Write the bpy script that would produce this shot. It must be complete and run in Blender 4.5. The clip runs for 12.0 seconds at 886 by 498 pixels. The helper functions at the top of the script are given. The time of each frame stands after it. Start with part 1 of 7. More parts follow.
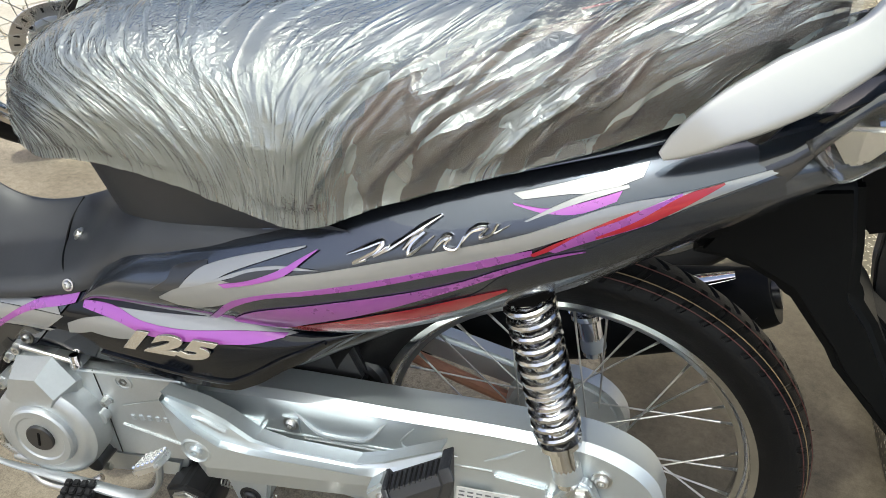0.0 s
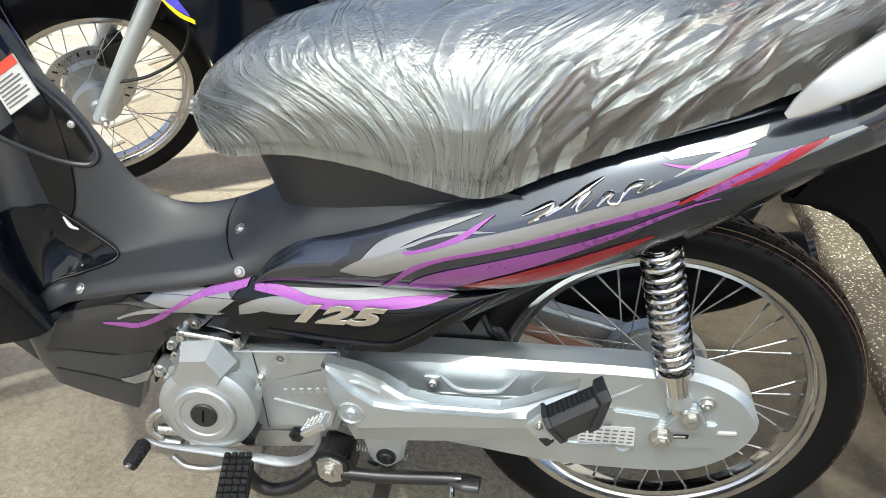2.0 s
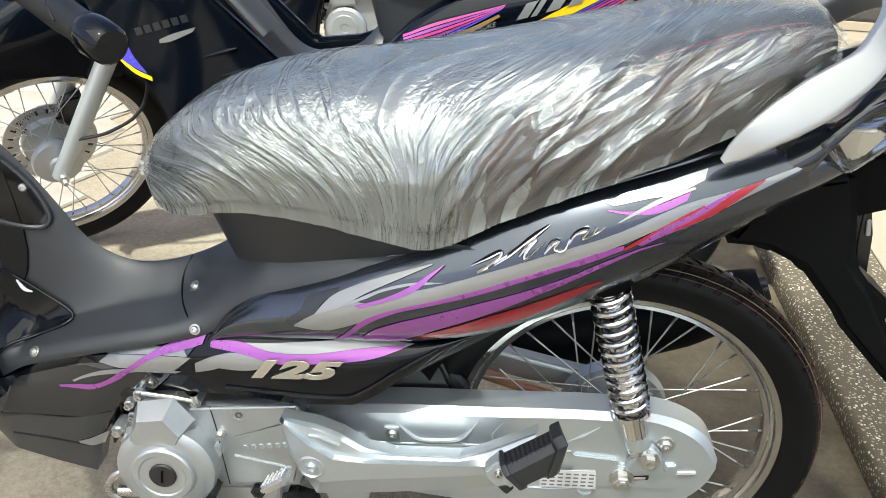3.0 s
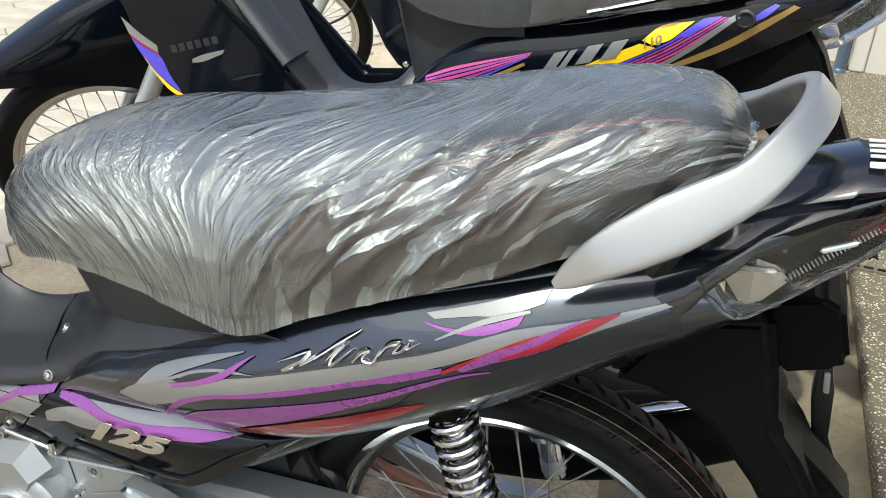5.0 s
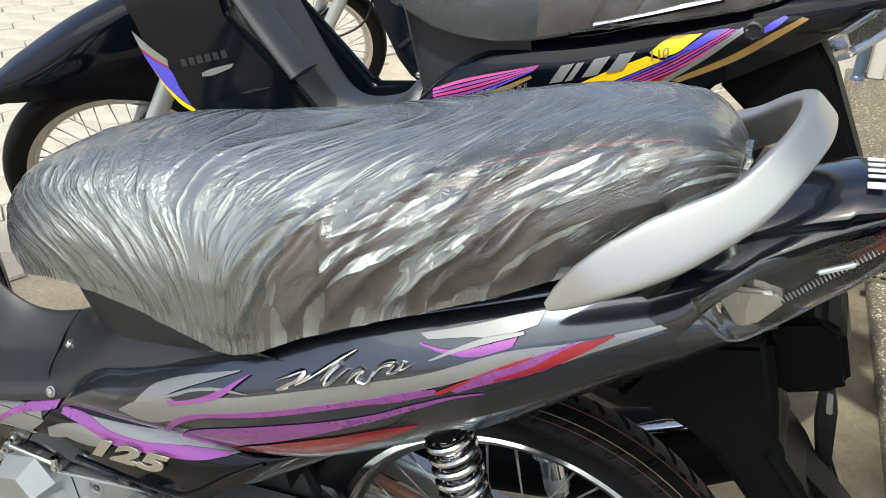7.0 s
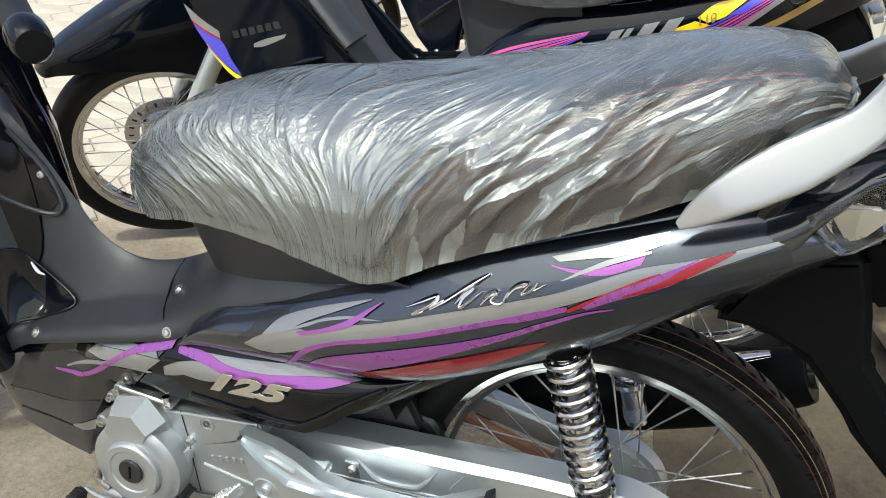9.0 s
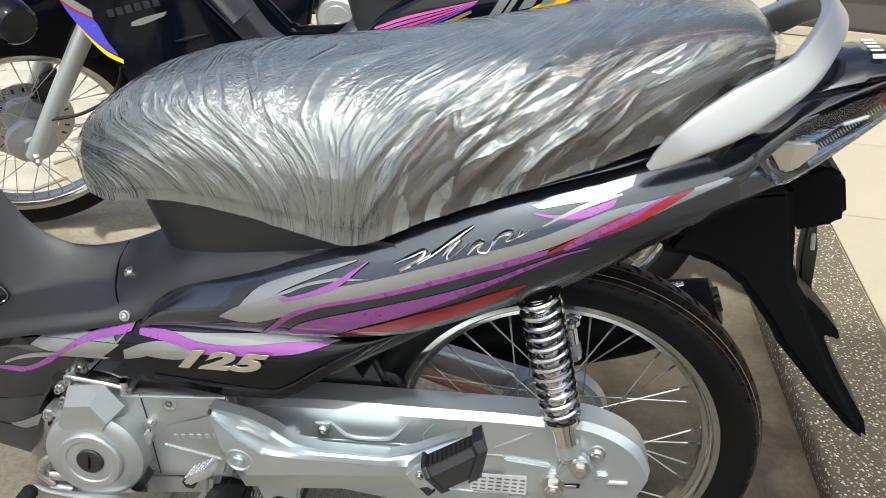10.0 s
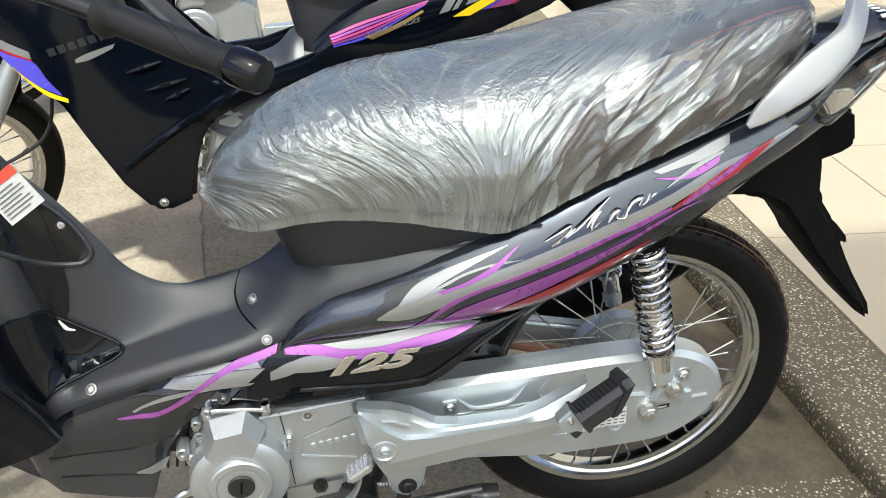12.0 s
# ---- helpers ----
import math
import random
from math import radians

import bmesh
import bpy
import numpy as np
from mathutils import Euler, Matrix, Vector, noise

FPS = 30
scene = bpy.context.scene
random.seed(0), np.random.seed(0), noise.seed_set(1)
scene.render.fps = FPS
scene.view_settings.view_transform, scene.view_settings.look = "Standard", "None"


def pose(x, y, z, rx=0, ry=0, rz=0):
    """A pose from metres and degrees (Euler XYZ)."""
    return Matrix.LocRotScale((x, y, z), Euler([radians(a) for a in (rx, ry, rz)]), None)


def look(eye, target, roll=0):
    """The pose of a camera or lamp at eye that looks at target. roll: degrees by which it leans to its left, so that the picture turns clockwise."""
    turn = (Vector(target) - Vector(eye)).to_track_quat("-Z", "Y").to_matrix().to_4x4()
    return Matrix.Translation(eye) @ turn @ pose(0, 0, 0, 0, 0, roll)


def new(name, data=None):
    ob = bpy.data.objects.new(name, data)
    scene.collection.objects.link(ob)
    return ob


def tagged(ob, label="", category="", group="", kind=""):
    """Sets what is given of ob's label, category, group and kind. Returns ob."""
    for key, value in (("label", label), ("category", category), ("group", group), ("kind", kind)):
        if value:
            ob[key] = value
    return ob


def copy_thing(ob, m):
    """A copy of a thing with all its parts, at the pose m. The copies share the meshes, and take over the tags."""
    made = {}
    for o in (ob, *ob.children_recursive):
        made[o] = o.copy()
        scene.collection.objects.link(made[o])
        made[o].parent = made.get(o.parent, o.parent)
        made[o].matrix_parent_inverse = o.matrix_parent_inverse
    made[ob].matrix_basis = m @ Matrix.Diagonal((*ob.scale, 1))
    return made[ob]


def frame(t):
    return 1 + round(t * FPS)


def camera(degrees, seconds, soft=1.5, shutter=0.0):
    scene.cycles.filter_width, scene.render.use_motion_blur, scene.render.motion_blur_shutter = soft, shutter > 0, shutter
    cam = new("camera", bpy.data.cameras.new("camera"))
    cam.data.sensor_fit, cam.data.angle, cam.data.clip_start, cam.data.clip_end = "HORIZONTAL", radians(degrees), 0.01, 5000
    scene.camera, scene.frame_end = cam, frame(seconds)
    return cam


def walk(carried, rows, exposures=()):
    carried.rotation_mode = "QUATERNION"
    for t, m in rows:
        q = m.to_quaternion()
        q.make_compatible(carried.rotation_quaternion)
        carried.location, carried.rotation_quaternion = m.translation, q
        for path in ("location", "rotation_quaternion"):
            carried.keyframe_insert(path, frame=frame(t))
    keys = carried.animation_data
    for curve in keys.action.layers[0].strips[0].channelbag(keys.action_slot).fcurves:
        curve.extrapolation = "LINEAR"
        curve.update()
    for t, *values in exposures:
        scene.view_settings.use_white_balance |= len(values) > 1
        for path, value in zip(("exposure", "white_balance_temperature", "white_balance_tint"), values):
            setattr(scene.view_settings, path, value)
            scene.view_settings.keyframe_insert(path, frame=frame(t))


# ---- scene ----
cam = camera(52.5, 12.0, soft=0.8)
PATH = [
    (0, (0.008, -0.77, 1.152), (-0.358, 0.823, 0.0), 3.8),
    (0.5, (-0.116, -0.904, 1.155), (-0.428, 0.702, 0.004), 3.9),
    (1, (-0.192, -1.002, 1.156), (-0.428, 0.638, 0.037), 3.6),
    (1.5, (-0.207, -1.026, 1.157), (-0.416, 0.641, 0.072), 3.9),
    (2, (-0.209, -1.019, 1.164), (-0.399, 0.67, 0.11), 3.9),
    (2.5, (-0.203, -1.016, 1.18), (-0.374, 0.702, 0.171), 3.7),
    (3, (-0.182, -1.018, 1.182), (-0.327, 0.722, 0.207), 2.8),
    (3.5, (-0.127, -0.979, 1.176), (-0.229, 0.764, 0.201), 2.6),
    (3.7, (-0.099, -0.954, 1.171), (-0.202, 0.788, 0.194), 2.5),
    (5.3, (0.192, -0.733, 1.199), (-0.442, 0.907, 0.247), 3.4),
    (5.5, (0.206, -0.726, 1.203), (-0.42, 0.922, 0.258), 3.6),
    (6, (0.214, -0.724, 1.197), (-0.388, 0.935, 0.255), 3.0),
    (6.5, (0.19, -0.734, 1.193), (-0.423, 0.918, 0.245), 2.5),
    (7, (0.171, -0.741, 1.199), (-0.461, 0.905, 0.254), 2.5),
    (7.5, (0.155, -0.768, 1.198), (-0.505, 0.87, 0.261), 2.2),
    (7.7, (0.146, -0.785, 1.198), (-0.533, 0.847, 0.263), 2.2),
    (9.3, (0.016, -0.918, 1.178), (-0.469, 0.754, 0.193), 3.2),
    (9.5, (-0.027, -0.946, 1.18), (-0.405, 0.742, 0.177), 3.5),
    (10, (-0.087, -0.99, 1.182), (-0.258, 0.742, 0.196), 4.8),
    (10.5, (-0.159, -0.954, 1.176), (-0.171, 0.795, 0.206), 4.2),
    (11, (-0.236, -0.94, 1.182), (-0.073, 0.798, 0.206), 3.0),
    (11.5, (-0.358, -0.993, 1.195), (-0.056, 0.725, 0.217), 3.2),
    (12, (-0.549, -1.093, 1.22), (-0.192, 0.609, 0.233), 3.3),
]
walk(cam, [(t, look(eye, target, roll)) for t, eye, target, roll in PATH],
     exposures=((0, 0.70), (0.5, 0.70), (2, 0.81), (3.5, 0.77), (5.5, 0.51), (6.5, 0.53), (7.5, 0.58), (9.5, 0.58), (11.0, 0.48), (11.5, 0.49), (12.0, 0.76)))

# ---- light ----
world = bpy.data.worlds.new("sky")
scene.world = world
world.use_nodes = True
wn = world.node_tree.nodes
sky = wn.new("ShaderNodeTexSky")
sky.sky_type = "NISHITA"
sky.sun_disc = False
sky.dust_density = 4.0
sky.air_density = 0.7
SUN_FROM = Vector((-0.20, -0.46, 0.87)).normalized()
sky.sun_elevation = math.asin(SUN_FROM.z)
sky.sun_rotation = math.atan2(SUN_FROM.x, SUN_FROM.y)
wn["Background"].inputs["Strength"].default_value = 0.15
world.node_tree.links.new(sky.outputs[0], wn["Background"].inputs["Color"])
sun = new("sun", bpy.data.lights.new("sun", "SUN"))
sun.data.energy = 4.5
sun.data.angle = radians(2.0)
sun.data.color = (0.938, 0.985, 0.905)
sun.matrix_world = look(SUN_FROM * 20, (0, 0, 0))


# ---- materials ----
def material(name, colour, rough=0.5, metal=0.0, coat=0.0, spread=0.15, grain=60.0, bump=0.0, fine=400.0, stain=0.0, stain_colour=(0.05, 0.045, 0.04), spec=0.5):
    """A painted, plastic or metal surface: colour varied by two noises, roughness by one, fine relief."""
    m = bpy.data.materials.new(name)
    m.use_nodes = True
    n, l = m.node_tree.nodes, m.node_tree.links
    b = n["Principled BSDF"]
    co = n.new("ShaderNodeTexCoord")
    big = n.new("ShaderNodeTexNoise")
    big.inputs["Scale"].default_value, big.inputs["Detail"].default_value = grain * 0.12, 5
    small = n.new("ShaderNodeTexNoise")
    small.inputs["Scale"].default_value, small.inputs["Detail"].default_value = grain * 3, 4
    for t in (big, small):
        l.new(co.outputs["Object"], t.inputs["Vector"])
    mix = n.new("ShaderNodeMix")
    mix.data_type = "RGBA"
    mix.inputs[6].default_value = (*[c * (1 - spread) for c in colour], 1)
    mix.inputs[7].default_value = (*[min(1, c * (1 + spread)) for c in colour], 1)
    add = n.new("ShaderNodeMath")
    add.operation = "MULTIPLY_ADD"
    l.new(big.outputs["Fac"], add.inputs[0])
    add.inputs[1].default_value = 0.6
    half = n.new("ShaderNodeMath")
    half.operation = "MULTIPLY"
    l.new(small.outputs["Fac"], half.inputs[0])
    half.inputs[1].default_value = 0.4
    l.new(half.outputs[0], add.inputs[2])
    l.new(add.outputs[0], mix.inputs[0])
    out = mix.outputs[2]
    if stain > 0:
        ramp = n.new("ShaderNodeMapRange")
        ramp.inputs[1].default_value, ramp.inputs[2].default_value = 0.5, 0.75
        ramp.inputs[4].default_value = stain
        l.new(big.outputs["Fac"], ramp.inputs[0])
        second = n.new("ShaderNodeMix")
        second.data_type = "RGBA"
        second.inputs[7].default_value = (*stain_colour, 1)
        l.new(out, second.inputs[6])
        l.new(ramp.outputs[0], second.inputs[0])
        out = second.outputs[2]
    l.new(out, b.inputs["Base Color"])
    r = n.new("ShaderNodeMapRange")
    r.inputs[3].default_value, r.inputs[4].default_value = rough * 0.8, min(1, rough * 1.25)
    l.new(add.outputs[0], r.inputs[0])
    l.new(r.outputs[0], b.inputs["Roughness"])
    b.inputs["Metallic"].default_value = metal
    b.inputs["Specular IOR Level"].default_value = spec
    b.inputs["Coat Weight"].default_value = coat
    b.inputs["Coat Roughness"].default_value = 0.05
    if bump:
        t = n.new("ShaderNodeTexNoise")
        t.inputs["Scale"].default_value, t.inputs["Detail"].default_value = fine, 3
        l.new(co.outputs["Object"], t.inputs["Vector"])
        bp = n.new("ShaderNodeBump")
        bp.inputs["Strength"].default_value, bp.inputs["Distance"].default_value = bump, 0.001
        l.new(t.outputs["Fac"], bp.inputs["Height"])
        l.new(bp.outputs[0], b.inputs["Normal"])
    return m


def film_material(name, haze, along=24.0, across=1.4, milky=(0.73, 0.79, 0.81), rough=0.045, sheen_share=0.215, index=1.85):
    """Thin clear polythene: a smooth sheen where it hugs the vinyl, thin long wrinkles along the folds, pale doubled facets where it hangs slack."""
    m = bpy.data.materials.new(name)
    m.use_nodes = True
    n, l = m.node_tree.nodes, m.node_tree.links
    n.remove(n["Principled BSDF"])
    co = n.new("ShaderNodeTexCoord")

    def calc(op, a, b, c=None, clamp=False):
        k = n.new("ShaderNodeMath")
        k.operation, k.use_clamp = op, clamp
        for i, v in enumerate((a, b, c)):
            if v is None:
                continue
            if isinstance(v, (int, float)):
                k.inputs[i].default_value = v
            else:
                l.new(v, k.inputs[i])
        return k.outputs[0]

    def cloud(vector, scale, detail, warp=0.35, rough=0.5):
        t = n.new("ShaderNodeTexNoise")
        t.inputs["Scale"].default_value, t.inputs["Detail"].default_value = scale, detail
        t.inputs["Distortion"].default_value, t.inputs["Roughness"].default_value = warp, rough
        l.new(vector, t.inputs["Vector"])
        return t.outputs["Fac"]

    def ranged(value, a, b, c, d):
        k = n.new("ShaderNodeMapRange")
        for i, v in enumerate((a, b, c, d)):
            k.inputs[i + 1].default_value = v
        l.new(value, k.inputs[0])
        return k.outputs[0]

    def ridge(value, sharp, power):
        """Narrow crests where a noise crosses its middle."""
        a = calc("ABSOLUTE", calc("MULTIPLY_ADD", value, sharp, -sharp / 2), 0)
        return calc("POWER", calc("SUBTRACT", 1.0, a, clamp=True), power)

    def stretched(u, v, shift=0.0):
        mp = n.new("ShaderNodeMapping")
        mp.inputs["Scale"].default_value = (u, v, 1)
        mp.inputs["Location"].default_value = (shift, shift * 0.7, shift)
        l.new(co.outputs["UV"], mp.inputs["Vector"])
        return mp.outputs[0]

    def relief(height, strength, dist, below=None):
        bp = n.new("ShaderNodeBump")
        bp.inputs["Strength"].default_value, bp.inputs["Distance"].default_value = strength, dist
        l.new(height, bp.inputs["Height"])
        if below:
            l.new(below, bp.inputs["Normal"])
        return bp.outputs[0]

    attr = n.new("ShaderNodeAttribute")
    attr.attribute_name = "slack"
    slack = attr.outputs["Fac"]
    tight = calc("SUBTRACT", 1.0, slack, clamp=True)
    object_co = co.outputs["Object"]
    calm = ranged(cloud(object_co, 8, 2), 0.42, 0.60, 0.10, 1.0)
    calm2 = ranged(cloud(object_co, 14, 2, 0.6), 0.45, 0.62, 0.0, 1.0)

    def crumpled(u, v, warp, tilt, amount, share, rest, below=None):
        """Flat facets, each tilted its own way, as in crumpled sheet; only a share of them stands out; gives the normal, the raised facets and the facets' edges."""
        jag = n.new("ShaderNodeTexNoise")
        jag.inputs["Scale"].default_value, jag.inputs["Detail"].default_value = 34, 3
        l.new(object_co, jag.inputs["Vector"])
        shove = n.new("ShaderNodeVectorMath")
        shove.operation = "MULTIPLY_ADD"
        l.new(jag.outputs["Color"], shove.inputs[0])
        shove.inputs[1].default_value = (warp, warp, 0)
        l.new(stretched(u, v, warp), shove.inputs[2])
        cell = n.new("ShaderNodeTexVoronoi")
        cell.voronoi_dimensions = "2D"
        cell.inputs["Scale"].default_value = 1.0
        l.new(shove.outputs[0], cell.inputs["Vector"])
        lean = n.new("ShaderNodeVectorMath")
        lean.operation = "SUBTRACT"
        l.new(cell.outputs["Color"], lean.inputs[0])
        lean.inputs[1].default_value = (0.5, 0.5, 0.5)
        size = n.new("ShaderNodeVectorMath")
        size.operation = "SCALE"
        l.new(lean.outputs[0], size.inputs[0])
        sep = n.new("ShaderNodeSeparateColor")
        l.new(cell.outputs["Color"], sep.inputs[0])
        chosen = calc("MULTIPLY", amount, ranged(sep.outputs[2], share - 0.02, share + 0.02, rest, 1.0))
        l.new(calc("MULTIPLY", chosen, tilt), size.inputs["Scale"])
        plus = n.new("ShaderNodeVectorMath")
        plus.operation = "ADD"
        l.new(size.outputs[0], plus.inputs[0])
        l.new(below or n.new("ShaderNodeNewGeometry").outputs["Normal"], plus.inputs[1])
        unit = n.new("ShaderNodeVectorMath")
        unit.operation = "NORMALIZE"
        l.new(plus.outputs[0], unit.inputs[0])
        rim = n.new("ShaderNodeTexVoronoi")
        rim.voronoi_dimensions, rim.feature = "2D", "DISTANCE_TO_EDGE"
        rim.inputs["Scale"].default_value = 1.0
        l.new(shove.outputs[0], rim.inputs["Vector"])
        return unit.outputs[0], chosen, ranged(rim.outputs["Distance"], 0.0, 0.05, 1.0, 0.0)

    # long wrinkles, wavering about their fold
    long_fold = calc("MULTIPLY", ridge(cloud(stretched(along, across), 1.0, 1.0, 0.9), 12.0, 1.3), ranged(calm, 0, 1, 0.15, 1.0))
    mid_fold = calc("MULTIPLY", ridge(cloud(stretched(along * 2.2, across * 2.4, 3.1), 1.0, 1.0, 0.9), 6.0, 1.3), calm2)
    fine_fold = calc("MULTIPLY", ridge(cloud(stretched(along * 3.4, across * 9.0, 7.7), 1.0, 1.0, 1.2), 4.5, 1.3), calm)
    crumple = calc("MULTIPLY", ridge(cloud(object_co, 120, 1.0, 1.0), 4.0, 1.3), calm)
    waves = cloud(object_co, 18, 2, 0.8)
    facet_lines = calc("MULTIPLY", ridge(cloud(stretched(13.0, 2.0, 5.2), 1.0, 3, 1.8), 24.0, 1.2), calc("MULTIPLY", slack, calm2))

    soft = relief(waves, 0.3, 0.003)
    big, raised_facet, edge1 = crumpled(28.0, 9.0, 0.75, 0.85, slack, 0.66, 0.14)
    small, _, _ = crumpled(62.0, 20.0, 0.6, 0.34, ranged(slack, 0, 1, 0.35, 0.55), 0.5, 0.2, big)
    edges = calc("MULTIPLY", calc("MULTIPLY", edge1, slack), calc("MULTIPLY", calm, calm2))
    facet = calc("MULTIPLY", ranged(raised_facet, 0.2, 0.6, 0.0, 1.0), ranged(calm, 0, 1, 0.3, 1.0))
    sharp = relief(calc("MULTIPLY", long_fold, tight), 1.0, 0.0022, small)
    sharp = relief(calc("MULTIPLY", mid_fold, tight), 1.0, 0.0012, sharp)
    sharp = relief(calc("MULTIPLY", fine_fold, tight), 0.8, 0.0007, sharp)
    sharp = relief(crumple, 0.65, 0.0008, sharp)
    sharp = relief(cloud(object_co, 330, 1.0, 0.4), 0.25, 0.0012, sharp)
    sharp = relief(facet_lines, 1.0, 0.003, sharp)

    clear = n.new("ShaderNodeBsdfTransparent")
    clear.inputs[0].default_value = (0.94, 0.945, 0.95, 1)
    milk = n.new("ShaderNodeBsdfDiffuse")
    milk.inputs[0].default_value = (*milky, 1)
    l.new(sharp, milk.inputs["Normal"])
    sheen = n.new("ShaderNodeBsdfGlossy")
    sheen.inputs["Roughness"].default_value = 0.31
    sheen.inputs[0].default_value = (0.80, 0.87, 0.83, 1)
    l.new(sharp, sheen.inputs["Normal"])
    gloss = n.new("ShaderNodeBsdfGlossy")
    gloss.inputs["Roughness"].default_value = rough
    l.new(sharp, gloss.inputs["Normal"])
    fres = n.new("ShaderNodeFresnel")
    fres.inputs["IOR"].default_value = index
    l.new(sharp, fres.inputs["Normal"])

    bare = calc("MULTIPLY", slack, calc("SUBTRACT", 1.0, facet))
    base = ranged(waves, 0.35, 0.65, haze * 0.85, haze * 1.15)
    cover = calc("MULTIPLY", base, calc("MULTIPLY_ADD", bare, -0.62, 1.0))
    cover = calc("ADD", cover, calc("MULTIPLY", facet, haze * 0.6))
    cover = calc("ADD", cover, calc("MULTIPLY", calc("MAXIMUM", facet_lines, edges), haze * 2.4))
    cover = calc("ADD", cover, calc("MULTIPLY", calc("MULTIPLY", long_fold, tight), haze * 0.9), clamp=True)
    a = n.new("ShaderNodeMixShader")
    l.new(cover, a.inputs[0])
    l.new(clear.outputs[0], a.inputs[1])
    l.new(milk.outputs[0], a.inputs[2])
    c = n.new("ShaderNodeMixShader")
    share = calc("MULTIPLY_ADD", bare, -0.66 * sheen_share, sheen_share)
    l.new(calc("ADD", share, calc("MULTIPLY", facet, 0.04)), c.inputs[0])
    l.new(a.outputs[0], c.inputs[1])
    l.new(sheen.outputs[0], c.inputs[2])
    b = n.new("ShaderNodeMixShader")
    l.new(fres.outputs[0], b.inputs[0])
    l.new(c.outputs[0], b.inputs[1])
    l.new(gloss.outputs[0], b.inputs[2])
    l.new(b.outputs[0], n["Material Output"].inputs["Surface"])
    return m


def clear_plastic(name, tint=(0.95, 0.955, 0.95), haze=0.025, streak=14.0):
    """A hard clear moulding under a little cling wrap: seen through, glossy, with faint drawn streaks."""
    m = bpy.data.materials.new(name)
    m.use_nodes = True
    n, l = m.node_tree.nodes, m.node_tree.links
    n.remove(n["Principled BSDF"])
    co = n.new("ShaderNodeTexCoord")
    mp = n.new("ShaderNodeMapping")
    mp.inputs["Rotation"].default_value = (0, radians(42), 0)
    mp.inputs["Scale"].default_value = (streak * 0.35, streak * 3.0, streak * 3.0)
    l.new(co.outputs["Object"], mp.inputs["Vector"])
    t = n.new("ShaderNodeTexNoise")
    t.inputs["Scale"].default_value, t.inputs["Detail"].default_value, t.inputs["Distortion"].default_value = 1.0, 3, 0.9
    l.new(mp.outputs[0], t.inputs["Vector"])
    bp = n.new("ShaderNodeBump")
    bp.inputs["Strength"].default_value, bp.inputs["Distance"].default_value = 0.6, 0.0012
    l.new(t.outputs["Fac"], bp.inputs["Height"])
    clear = n.new("ShaderNodeBsdfTransparent")
    clear.inputs[0].default_value = (*tint, 1)
    milk = n.new("ShaderNodeBsdfDiffuse")
    milk.inputs[0].default_value = (0.8, 0.8, 0.78, 1)
    a = n.new("ShaderNodeMixShader")
    a.inputs[0].default_value = haze
    l.new(clear.outputs[0], a.inputs[1])
    l.new(milk.outputs[0], a.inputs[2])
    gloss = n.new("ShaderNodeBsdfGlossy")
    gloss.inputs["Roughness"].default_value = 0.06
    l.new(bp.outputs[0], gloss.inputs["Normal"])
    fres = n.new("ShaderNodeFresnel")
    fres.inputs["IOR"].default_value = 1.5
    l.new(bp.outputs[0], fres.inputs["Normal"])
    b = n.new("ShaderNodeMixShader")
    l.new(fres.outputs[0], b.inputs[0])
    l.new(a.outputs[0], b.inputs[1])
    l.new(gloss.outputs[0], b.inputs[2])
    l.new(b.outputs[0], n["Material Output"].inputs["Surface"])
    return m


